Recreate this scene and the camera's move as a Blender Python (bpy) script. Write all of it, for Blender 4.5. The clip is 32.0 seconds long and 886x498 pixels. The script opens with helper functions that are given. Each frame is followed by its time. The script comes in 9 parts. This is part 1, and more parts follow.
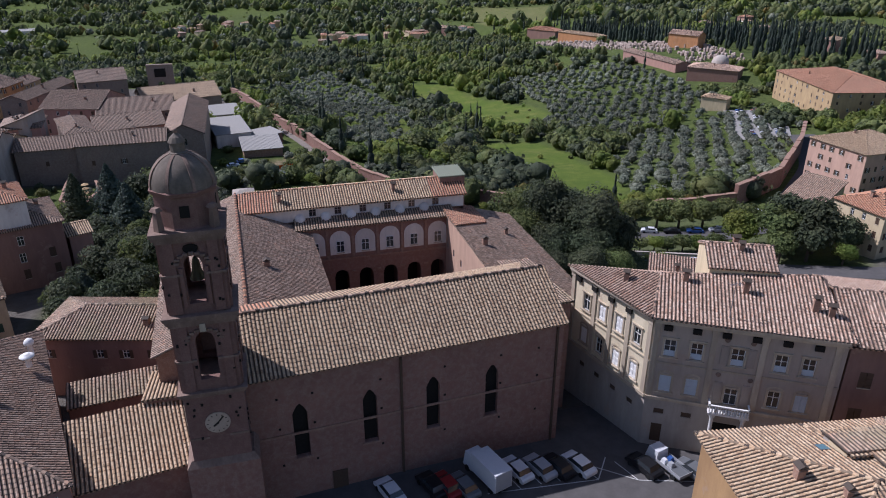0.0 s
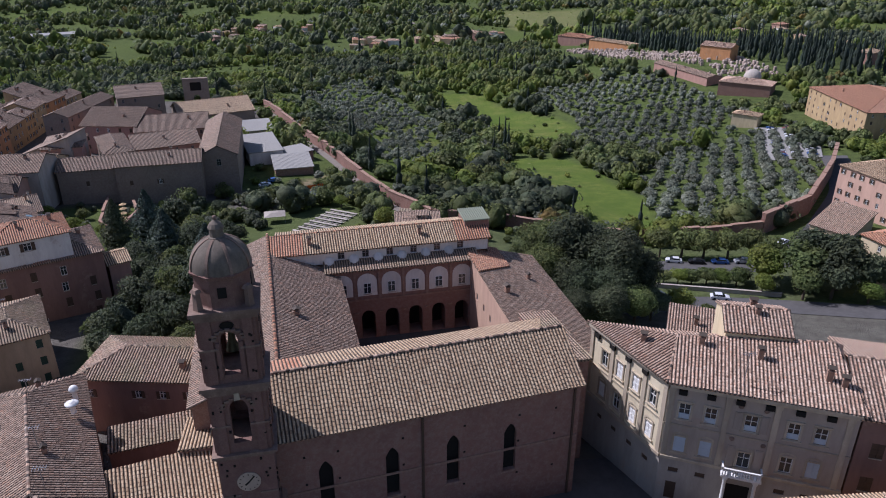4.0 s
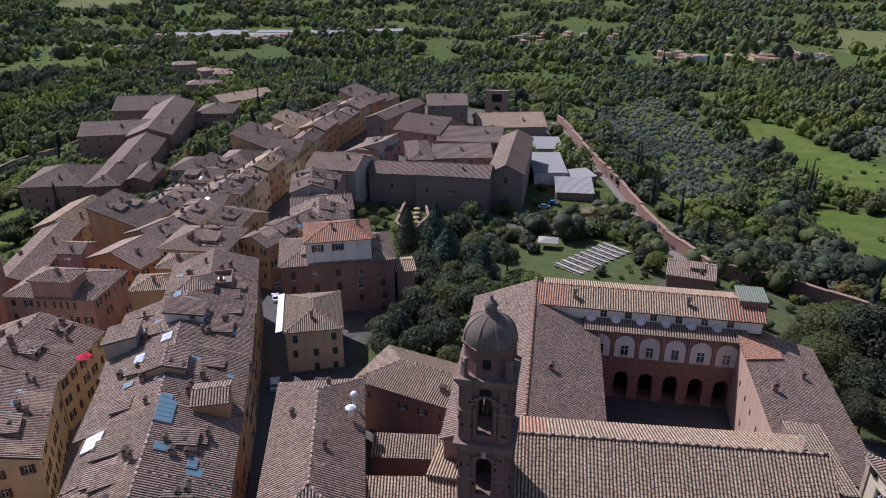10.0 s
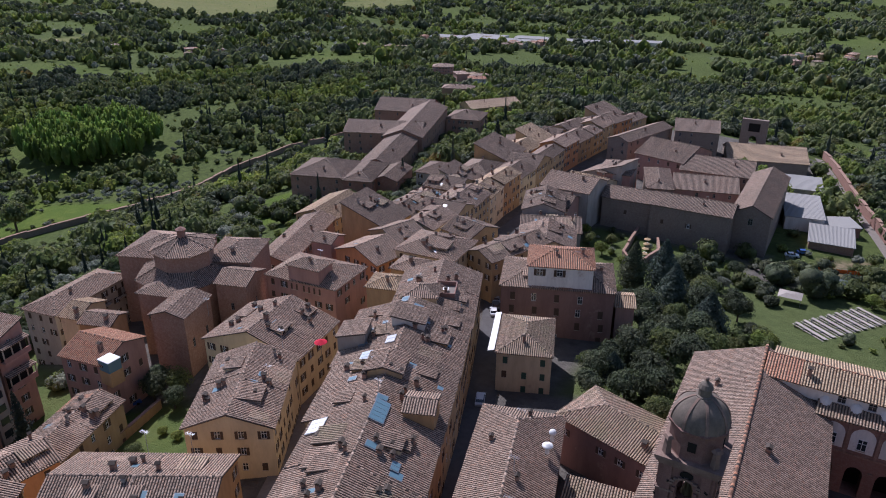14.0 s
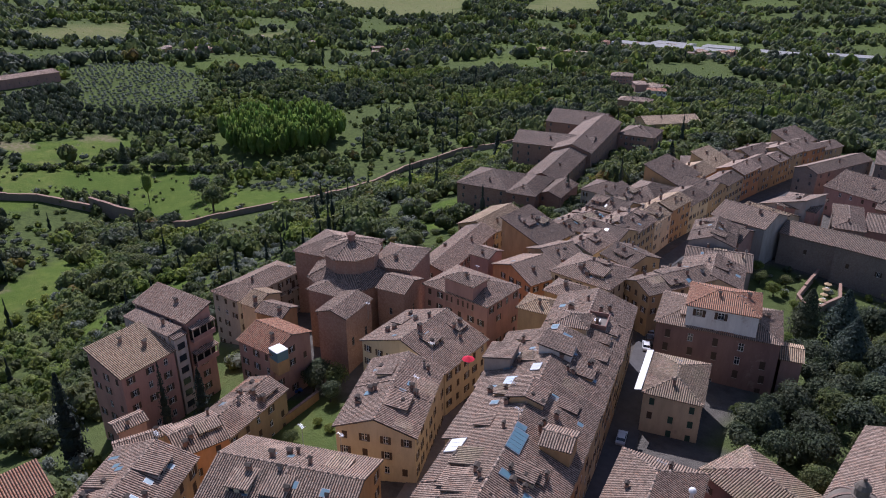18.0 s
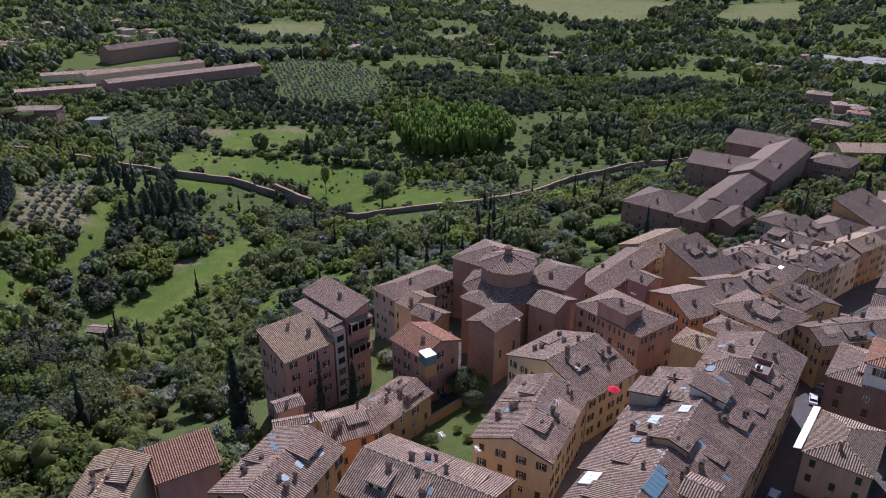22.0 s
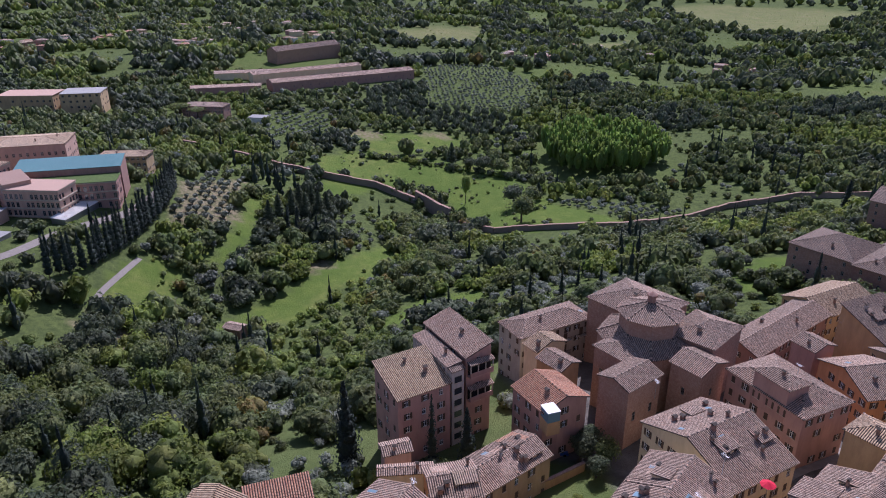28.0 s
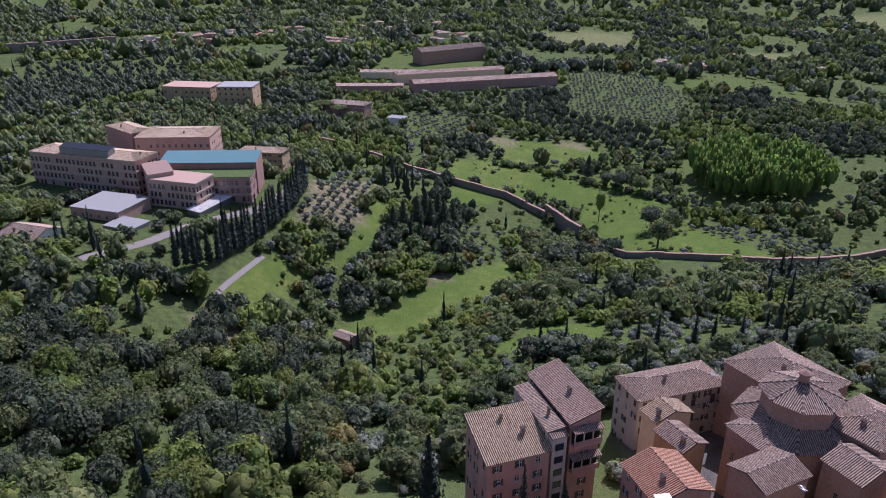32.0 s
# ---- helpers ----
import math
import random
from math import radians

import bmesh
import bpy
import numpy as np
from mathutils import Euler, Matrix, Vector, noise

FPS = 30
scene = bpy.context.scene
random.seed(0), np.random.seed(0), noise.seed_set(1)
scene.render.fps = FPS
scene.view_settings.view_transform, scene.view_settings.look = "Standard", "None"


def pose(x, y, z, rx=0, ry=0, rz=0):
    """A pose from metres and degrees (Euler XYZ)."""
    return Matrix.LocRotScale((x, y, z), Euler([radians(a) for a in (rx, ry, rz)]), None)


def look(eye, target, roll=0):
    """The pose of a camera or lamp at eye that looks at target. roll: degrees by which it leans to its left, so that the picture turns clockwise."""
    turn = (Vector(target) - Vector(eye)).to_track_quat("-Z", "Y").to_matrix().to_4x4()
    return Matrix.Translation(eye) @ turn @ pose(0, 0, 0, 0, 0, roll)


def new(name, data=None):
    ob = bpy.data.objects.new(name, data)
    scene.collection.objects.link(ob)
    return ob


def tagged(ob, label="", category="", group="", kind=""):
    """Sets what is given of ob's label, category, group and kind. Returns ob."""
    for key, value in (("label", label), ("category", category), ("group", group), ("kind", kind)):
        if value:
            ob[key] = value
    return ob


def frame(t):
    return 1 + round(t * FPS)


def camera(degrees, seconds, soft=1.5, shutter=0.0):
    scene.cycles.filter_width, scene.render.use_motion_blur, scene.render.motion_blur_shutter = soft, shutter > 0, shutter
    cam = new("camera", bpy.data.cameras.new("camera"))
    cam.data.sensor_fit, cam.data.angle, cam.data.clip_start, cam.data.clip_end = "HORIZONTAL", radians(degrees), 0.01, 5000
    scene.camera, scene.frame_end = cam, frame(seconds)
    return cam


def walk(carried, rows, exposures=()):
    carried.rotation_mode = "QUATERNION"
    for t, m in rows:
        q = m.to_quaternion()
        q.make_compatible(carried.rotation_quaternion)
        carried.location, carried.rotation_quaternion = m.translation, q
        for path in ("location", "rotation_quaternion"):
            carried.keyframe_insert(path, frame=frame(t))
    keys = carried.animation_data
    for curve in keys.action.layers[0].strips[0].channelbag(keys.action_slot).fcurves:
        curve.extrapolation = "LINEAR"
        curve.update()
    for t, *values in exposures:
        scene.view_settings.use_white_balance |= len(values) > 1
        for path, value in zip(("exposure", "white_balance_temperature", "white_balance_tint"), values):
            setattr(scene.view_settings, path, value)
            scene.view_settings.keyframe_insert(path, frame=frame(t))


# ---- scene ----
cam = camera(64.01, 32.0, 1.05)
walk(cam, [
    (0, look((6.09, -59.31, 55.09), (30.29, 28.53, 13.88), 0.01)),
    (0.5, look((6.17, -59.31, 56.11), (30.39, 28.52, 14.89), 0.05)),
    (1, look((6.29, -59.37, 57.10), (30.51, 28.48, 15.91), 0.02)),
    (1.5, look((6.39, -59.30, 58.07), (30.63, 28.52, 16.86), 0.00)),
    (2, look((6.48, -59.30, 58.97), (30.62, 28.57, 17.78), 0.01)),
    (2.5, look((6.63, -59.36, 60.05), (30.30, 28.63, 18.84), -0.07)),
    (3, look((6.62, -59.38, 61.04), (29.14, 28.88, 19.78), -0.08)),
    (3.5, look((6.59, -59.38, 61.96), (27.96, 29.16, 20.68), -0.07)),
    (5.5, look((6.65, -59.36, 65.56), (23.41, 30.13, 24.19), -0.10)),
    (6, look((6.61, -59.31, 66.42), (20.95, 30.59, 25.04), -0.09)),
    (6.5, look((6.62, -59.29, 67.05), (17.25, 31.13, 25.70), -0.12)),
    (7, look((6.62, -59.21, 67.72), (13.43, 31.59, 26.39), -0.13)),
    (7.5, look((6.51, -59.24, 68.37), (9.58, 31.78, 27.07), -0.06)),
    (8, look((6.42, -59.34, 69.05), (5.75, 31.77, 27.82), 0.04)),
    (8.5, look((6.40, -59.35, 69.75), (1.82, 31.68, 28.61), 0.03)),
    (9, look((6.55, -59.52, 70.43), (-2.16, 31.25, 29.37), -0.03)),
    (9.5, look((6.47, -59.46, 71.23), (-6.16, 30.86, 30.19), -0.02)),
    (10, look((6.47, -59.31, 71.94), (-10.16, 30.36, 30.91), -0.01)),
    (10.5, look((6.69, -59.39, 72.84), (-14.01, 29.44, 31.84), 0.03)),
    (11, look((6.64, -59.38, 73.59), (-17.95, 28.49, 32.68), 0.02)),
    (11.5, look((6.57, -59.25, 74.17), (-21.79, 27.52, 33.33), -0.03)),
    (12, look((6.48, -59.18, 74.82), (-25.58, 26.32, 34.05), 0.02)),
    (12.5, look((6.51, -58.95, 75.33), (-29.35, 25.07, 34.65), 0.08)),
    (13, look((6.68, -58.86, 76.02), (-32.89, 23.50, 35.40), 0.13)),
    (13.5, look((6.56, -58.77, 76.39), (-36.52, 21.87, 35.87), 0.14)),
    (15.5, look((6.93, -58.68, 79.03), (-46.78, 15.36, 38.62), 0.11)),
    (16, look((7.03, -58.69, 79.76), (-49.55, 13.18, 39.36), 0.08)),
    (16.5, look((7.08, -58.53, 80.35), (-52.03, 11.28, 39.94), 0.07)),
    (17, look((7.19, -58.42, 80.91), (-53.52, 10.00, 40.51), 0.05)),
    (17.5, look((7.28, -58.45, 81.48), (-54.95, 8.59, 41.07), 0.03)),
    (18, look((7.32, -58.43, 82.04), (-56.56, 7.05, 41.64), 0.01)),
    (18.5, look((7.40, -58.37, 82.64), (-58.18, 5.42, 42.26), 0.02)),
    (19, look((7.46, -58.27, 83.10), (-59.98, 3.55, 42.74), 0.07)),
    (19.5, look((7.56, -58.17, 83.51), (-61.86, 1.45, 43.18), 0.06)),
    (20, look((7.71, -58.27, 83.99), (-63.60, -0.90, 43.71), 0.02)),
    (20.5, look((7.75, -58.12, 84.30), (-65.37, -3.02, 44.07), -0.01)),
    (21, look((7.77, -58.04, 84.83), (-67.09, -5.30, 44.63), -0.01)),
    (21.5, look((7.78, -58.20, 85.29), (-68.67, -7.78, 45.13), 0.03)),
    (22, look((7.77, -58.17, 85.51), (-70.09, -9.92, 45.40), 0.06)),
    (22.5, look((7.67, -58.18, 85.76), (-71.50, -12.07, 45.68), 0.13)),
    (23, look((7.41, -58.07, 86.00), (-72.84, -13.84, 45.96), 0.12)),
    (23.5, look((7.03, -57.84, 86.19), (-74.05, -15.11, 46.19), 0.10)),
    (24, look((6.82, -57.43, 86.51), (-75.04, -16.15, 46.56), 0.06)),
    (24.5, look((6.15, -57.01, 86.73), (-76.37, -17.02, 46.84), 0.03)),
    (25, look((5.08, -56.22, 86.69), (-78.07, -17.52, 46.84), 0.04)),
    (25.5, look((4.02, -55.57, 86.85), (-79.73, -18.12, 47.06), 0.01)),
    (27.5, look((-2.34, -51.23, 87.22), (-88.29, -18.96, 47.58), -0.22)),
    (28, look((-4.24, -50.15, 87.08), (-90.76, -19.35, 47.50), -0.21)),
    (28.5, look((-6.20, -48.87, 86.99), (-93.36, -19.88, 47.47), -0.15)),
    (29, look((-8.05, -47.62, 87.11), (-95.95, -20.86, 47.63), -0.10)),
    (29.5, look((-10.06, -46.52, 87.32), (-98.61, -21.96, 47.86), -0.05)),
    (30, look((-12.12, -45.28, 87.42), (-101.20, -22.69, 47.98), -0.02)),
    (30.5, look((-14.28, -44.11, 87.51), (-103.80, -23.33, 48.07), 0.00)),
    (31, look((-16.36, -43.10, 87.65), (-106.39, -24.68, 48.20), 0.04)),
    (31.5, look((-18.31, -42.07, 87.80), (-108.81, -26.12, 48.37), 0.04)),
    (32, look((-20.30, -40.96, 87.96), (-111.30, -28.18, 48.53), 0.06)),
], [(0, -0.04, 5740, 22), (10, -0.02, 5700, 23), (20, 0.05, 5660, 25), (32, 0.27, 5480, 33)])
# ---------------------------------------------------------------- world and sun
SUN_AZ, SUN_EL = radians(-56), radians(49)
world = bpy.data.worlds.new("world")
scene.world = world
world.use_nodes = True
wn = world.node_tree
sky = wn.nodes.new("ShaderNodeTexSky")
sky.sky_type, sky.sun_disc = "NISHITA", False
sky.sun_elevation, sky.sun_rotation = SUN_EL, SUN_AZ
wn.links.new(sky.outputs[0], wn.nodes["Background"].inputs[0])
wn.nodes["Background"].inputs[1].default_value = 0.09
sun_data = bpy.data.lights.new("sun", "SUN")
sun_data.energy, sun_data.angle, sun_data.color = 5.0, radians(0.53), (1.0, 0.965, 0.92)
sun = new("sun", sun_data)
sun_dir = Vector((math.sin(SUN_AZ) * math.cos(SUN_EL), math.cos(SUN_AZ) * math.cos(SUN_EL), math.sin(SUN_EL)))
sun.matrix_world = look(tuple(sun_dir * 500), (0, 0, 0))


# ---------------------------------------------------------------- materials
def node(nt, kind, **vals):
    n = nt.nodes.new("ShaderNode" + kind)
    for k, v in vals.items():
        n.inputs[k.replace("_", " ")].default_value = v
    return n


def mat_base(name, rough=0.9, metal=0.0):
    m = bpy.data.materials.new(name)
    m.use_nodes = True
    b = m.node_tree.nodes["Principled BSDF"]
    b.inputs["Roughness"].default_value, b.inputs["Metallic"].default_value = rough, metal
    b.inputs["Specular IOR Level"].default_value = 0.25
    return m, m.node_tree, b


def ramp(nt, fac, stops):
    r = nt.nodes.new("ShaderNodeValToRGB")
    while len(r.color_ramp.elements) < len(stops):
        r.color_ramp.elements.new(0.5)
    for e, (p, c) in zip(r.color_ramp.elements, stops):
        e.position, e.color = p, (*c, 1)
    nt.links.new(fac, r.inputs[0])
    return r.outputs[0]


def mix(nt, fac, a, b, mode="MIX"):
    n = nt.nodes.new("ShaderNodeMix")
    n.data_type, n.blend_type = "RGBA", mode
    for sock, v in ((n.inputs[0], fac), (n.inputs[6], a), (n.inputs[7], b)):
        if isinstance(v, bpy.types.NodeSocket):
            nt.links.new(v, sock)
        elif isinstance(v, tuple):
            sock.default_value = (*v, 1)
        else:
            sock.default_value = v
    return n.outputs[2]


def coords(nt, kind="Object"):
    if kind == "Position":
        return nt.nodes.new("ShaderNodeNewGeometry").outputs["Position"]
    return nt.nodes.new("ShaderNodeTexCoord").outputs[kind]


def noise_tex(nt, vec, scale, detail=4.0, rough=0.6):
    n = node(nt, "TexNoise", Scale=scale, Detail=detail, Roughness=rough)
    nt.links.new(vec, n.inputs["Vector"])
    return n.outputs[0]


def bump(nt, bsdf, height, strength, dist):
    b = node(nt, "Bump", Strength=strength, Distance=dist)
    nt.links.new(height, b.inputs["Height"])
    nt.links.new(b.outputs[0], bsdf.inputs["Normal"])


def vary(nt, col, amount):
    """Lighter and darker from one object to the next."""
    info = nt.nodes.new("ShaderNodeObjectInfo")
    h = node(nt, "HueSaturation")
    mr = node(nt, "MapRange")
    mr.inputs[3].default_value, mr.inputs[4].default_value = 1 - amount, 1 + amount
    nt.links.new(info.outputs["Random"], mr.inputs[0])
    nt.links.new(mr.outputs[0], h.inputs["Value"])
    nt.links.new(col, h.inputs["Color"])
    return h.outputs[0]


def plaster(name, light, dark, scale=0.35, amount=0.12, stain=0.5):
    m, nt, b = mat_base(name)
    p = coords(nt, "Position")
    sc = nt.nodes.new("ShaderNodeMapping")
    sc.inputs["Scale"].default_value = (1, 1, 0.35)
    nt.links.new(p, sc.inputs[0])
    big = noise_tex(nt, sc.outputs[0], scale, 6, 0.65)
    fine = noise_tex(nt, p, 6.0, 5, 0.7)
    col = ramp(nt, big, ((0.32, dark), (0.68, light)))
    col = mix(nt, ramp(nt, fine, ((0.3, (0, 0, 0)), (0.8, (stain, stain, stain)))), col, dark)
    run = nt.nodes.new("ShaderNodeMapping")
    run.inputs["Scale"].default_value = (0.9, 0.9, 0.2)
    nt.links.new(p, run.inputs[0])
    streak = noise_tex(nt, run.outputs[0], 1.0, 5, 0.7)
    col = mix(nt, ramp(nt, streak, ((0.45, (0, 0, 0)), (0.75, (0.4, 0.4, 0.4)))), col, tuple(v * 0.6 for v in dark))
    bare = noise_tex(nt, p, 0.28, 6, 0.7)
    col = mix(nt, ramp(nt, bare, ((0.6, (0, 0, 0)), (0.66, (0.45, 0.45, 0.45)))), col, (0.40, 0.29, 0.22))
    nt.links.new(vary(nt, col, amount), b.inputs["Base Color"])
    bump(nt, b, fine, 0.3, 0.03)
    return m


def brickwall(name, c1, c2, mortar):
    m, nt, b = mat_base(name)
    p = coords(nt, "Position")
    big = noise_tex(nt, p, 0.22, 6, 0.7)
    mid = noise_tex(nt, p, 1.7, 6, 0.75)
    fine = noise_tex(nt, p, 9.0, 4, 0.7)
    col = ramp(nt, big, ((0.3, c2), (0.7, c1)))
    col = mix(nt, ramp(nt, mid, ((0.42, (0, 0, 0)), (0.62, (0.7, 0.7, 0.7)))), col, mortar)
    col = mix(nt, ramp(nt, fine, ((0.35, (0.6, 0.6, 0.6)), (0.6, (0, 0, 0)))), col, c2)
    nt.links.new(col, b.inputs["Base Color"])
    bump(nt, b, fine, 0.5, 0.04)
    return m


def tiles(name, palette, lichen, amount=0.3):
    """Clay pan-and-cover tiles, the pans painted dark as if shaded; UV runs in metres along the eave and up the slope.
    """
    m, nt, b = mat_base(name, 0.75)
    b.inputs["Specular IOR Level"].default_value = 0.28
    uv = coords(nt, "UV")
    snap = node(nt, "VectorMath")
    snap.operation = "SNAP"
    snap.inputs[1].default_value = (0.25, 0.45, 1)
    nt.links.new(uv, snap.inputs[0])
    wn_ = nt.nodes.new("ShaderNodeTexWhiteNoise")
    wn_.noise_dimensions = "3D"
    nt.links.new(snap.outputs[0], wn_.inputs["Vector"])
    n = len(palette)
    col = ramp(nt, wn_.outputs["Value"], tuple((i / (n - 1), c) for i, c in enumerate(palette)))
    p = coords(nt, "Position")
    big = noise_tex(nt, p, 0.16, 6, 0.7)
    col = mix(nt, ramp(nt, big, ((0.4, (0, 0, 0)), (0.72, (amount, amount, amount)))), col, lichen)
    fine = noise_tex(nt, p, 3.5, 5, 0.75)
    col = mix(nt, ramp(nt, fine, ((0.5, (0, 0, 0)), (0.72, (0.55, 0.55, 0.55)))), col, (0.09, 0.075, 0.065))
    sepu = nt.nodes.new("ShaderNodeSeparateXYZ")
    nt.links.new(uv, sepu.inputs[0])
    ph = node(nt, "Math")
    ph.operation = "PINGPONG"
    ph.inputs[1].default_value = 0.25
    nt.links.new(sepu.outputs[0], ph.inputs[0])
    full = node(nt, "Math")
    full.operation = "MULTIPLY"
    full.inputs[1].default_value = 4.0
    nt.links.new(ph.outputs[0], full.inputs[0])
    # shade between the cover tiles, painted near-black along each pan
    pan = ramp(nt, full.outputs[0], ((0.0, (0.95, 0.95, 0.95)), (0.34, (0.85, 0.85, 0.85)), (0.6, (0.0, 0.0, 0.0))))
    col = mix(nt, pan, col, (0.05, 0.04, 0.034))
    nt.links.new(vary(nt, col, 0.14), b.inputs["Base Color"])
    sep = nt.nodes.new("ShaderNodeSeparateXYZ")
    nt.links.new(uv, sep.inputs[0])
    saw = node(nt, "Math")
    saw.operation = "WRAP"
    saw.inputs[1].default_value, saw.inputs[2].default_value = 0.0, 0.45
    nt.links.new(sep.outputs[1], saw.inputs[0])
    add = node(nt, "Math")
    add.operation = "MULTIPLY_ADD"
    add.inputs[1].default_value = 0.25
    nt.links.new(wn_.outputs["Value"], add.inputs[0])
    nt.links.new(saw.outputs[0], add.inputs[2])
    bump(nt, b, add.outputs[0], 0.8, 0.08)
    return m


def plain(name, col, rough=0.8, metal=0.0, spread=0.25, scale=3.0):
    m, nt, b = mat_base(name, rough, metal)
    dark = tuple(c * (1 - spread) for c in col)
    n = noise_tex(nt, coords(nt, "Position"), scale, 5, 0.7)
    nt.links.new(ramp(nt, n, ((0.3, dark), (0.7, col))), b.inputs["Base Color"])
    bump(nt, b, n, 0.15, 0.02)
    return m


def foliage(name, a, b_, c, trans=0.25):
    """Leaf clumps, each of its own tone."""
    m, nt, b = mat_base(name, 0.6)
    b.inputs["Specular IOR Level"].default_value = 0.3
    isl = nt.nodes.new("ShaderNodeNewGeometry").outputs["Random Per Island"]
    col = ramp(nt, isl, ((0.0, a), (0.5, b_), (1.0, c)))
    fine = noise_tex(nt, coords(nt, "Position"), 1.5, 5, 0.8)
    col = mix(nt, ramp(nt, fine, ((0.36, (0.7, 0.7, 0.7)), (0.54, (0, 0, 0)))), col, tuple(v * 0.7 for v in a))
    bump(nt, b, fine, 1.0, 0.5)
    big = noise_tex(nt, coords(nt, "Position"), 0.045, 3, 0.6)
    h = node(nt, "HueSaturation")
    mr = node(nt, "MapRange")
    mr.inputs[1].default_value, mr.inputs[2].default_value = 0.3, 0.7
    mr.inputs[3].default_value, mr.inputs[4].default_value = 0.68, 1.4
    nt.links.new(big, mr.inputs[0])
    hue = noise_tex(nt, coords(nt, "Position"), 0.11, 2, 0.5)
    hm = node(nt, "MapRange")
    hm.inputs[1].default_value, hm.inputs[2].default_value = 0.3, 0.7
    hm.inputs[3].default_value, hm.inputs[4].default_value = 0.485, 0.535
    nt.links.new(hue, hm.inputs[0])
    nt.links.new(hm.outputs[0], h.inputs["Hue"])
    nt.links.new(mr.outputs[0], h.inputs["Value"])
    nt.links.new(col, h.inputs["Color"])
    tint = vary(nt, h.outputs[0], 0.15)
    nt.links.new(tint, b.inputs["Base Color"])
    tr = nt.nodes.new("ShaderNodeBsdfTranslucent")
    nt.links.new(tint, tr.inputs["Color"])
    ms = nt.nodes.new("ShaderNodeMixShader")
    ms.inputs[0].default_value = trans
    nt.links.new(b.outputs[0], ms.inputs[1])
    nt.links.new(tr.outputs[0], ms.inputs[2])
    nt.links.new(ms.outputs[0], nt.nodes["Material Output"].inputs["Surface"])
    return m


def glass(name, col, rough=0.08):
    m, nt, b = mat_base(name, rough)
    b.inputs["Base Color"].default_value = (*col, 1)
    b.inputs["Specular IOR Level"].default_value = 0.8
    return m


GREY = ((0.28, 0.187, 0.132), (0.36, 0.248, 0.178), (0.435, 0.305, 0.22), (0.54, 0.40, 0.30), (0.51, 0.30, 0.195))
PINK = ((0.36, 0.225, 0.155), (0.53, 0.345, 0.24), (0.61, 0.42, 0.295), (0.72, 0.535, 0.40), (0.56, 0.31, 0.20))
WARM = ((0.34, 0.215, 0.13), (0.49, 0.325, 0.19), (0.57, 0.395, 0.24), (0.66, 0.485, 0.315), (0.50, 0.37, 0.23))
NEWT = ((0.42, 0.19, 0.12), (0.50, 0.22, 0.12), (0.56, 0.28, 0.16), (0.60, 0.33, 0.20), (0.45, 0.25, 0.16))
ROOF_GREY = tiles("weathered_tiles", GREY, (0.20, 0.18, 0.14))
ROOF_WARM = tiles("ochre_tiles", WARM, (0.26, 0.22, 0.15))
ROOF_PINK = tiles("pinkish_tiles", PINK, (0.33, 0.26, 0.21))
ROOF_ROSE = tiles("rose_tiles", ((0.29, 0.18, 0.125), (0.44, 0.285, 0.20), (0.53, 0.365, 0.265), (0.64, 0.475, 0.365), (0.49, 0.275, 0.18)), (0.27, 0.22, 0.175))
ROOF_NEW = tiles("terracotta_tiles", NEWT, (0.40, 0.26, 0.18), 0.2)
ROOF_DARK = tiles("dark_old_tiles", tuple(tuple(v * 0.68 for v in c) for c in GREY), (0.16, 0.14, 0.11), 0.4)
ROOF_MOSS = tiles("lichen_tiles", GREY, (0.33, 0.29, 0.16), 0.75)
BRICK = brickwall("old_brick", (0.31, 0.165, 0.125), (0.21, 0.113, 0.09), (0.33, 0.235, 0.185))
BRICK_PALE = brickwall("pale_brick", (0.36, 0.215, 0.15), (0.23, 0.135, 0.10), (0.40, 0.29, 0.22))
STONE_BRICK = brickwall("convent_stone", (0.30, 0.23, 0.18), (0.20, 0.15, 0.12), (0.33, 0.28, 0.23))
PLASTER_YELLOW = plaster("yellow_plaster", (0.54, 0.39, 0.21), (0.39, 0.27, 0.15))
PLASTER_OCHRE = plaster("ochre_plaster", (0.50, 0.315, 0.15), (0.36, 0.22, 0.11))
PLASTER_CREAM = plaster("cream_plaster", (0.70, 0.58, 0.38), (0.55, 0.44, 0.28))
PLASTER_PINK = plaster("pink_plaster", (0.47, 0.275, 0.215), (0.35, 0.205, 0.165))
PLASTER_RED = plaster("brick_red_plaster", (0.32, 0.195, 0.155), (0.235, 0.14, 0.115))
PLASTER_GREY = plaster("grey_plaster", (0.46, 0.41, 0.36), (0.34, 0.30, 0.26))
PLASTER_PALE = plaster("pale_plaster", (0.58, 0.50, 0.40), (0.43, 0.36, 0.29))
PLASTER_PEACH = plaster("peach_plaster", (0.56, 0.38, 0.27), (0.42, 0.27, 0.20))
BLIND = plaster("pale_blue_blind", (0.56, 0.62, 0.68), (0.47, 0.53, 0.58), 0.8, 0.0, 0.2)
PLASTER_WHITE = plaster("white_plaster", (0.80, 0.77, 0.70), (0.62, 0.58, 0.52))
PLASTER_ORANGE = plaster("orange_plaster", (0.66, 0.33, 0.15), (0.50, 0.24, 0.11))
SANDSTONE = plaster("sandstone", (0.55, 0.47, 0.35), (0.40, 0.33, 0.25), 0.8)
LEAD = plaster("dome_stone", (0.25, 0.205, 0.165), (0.12, 0.10, 0.08), 0.9, 0.0, 0.8)
TOWER_STONE = plaster("tower_stone", (0.33, 0.235, 0.185), (0.17, 0.115, 0.09), 0.9, 0.0, 0.8)
BRICK_TOWER = brickwall("tower_brick", (0.25, 0.14, 0.115), (0.145, 0.083, 0.07), (0.25, 0.155, 0.125))
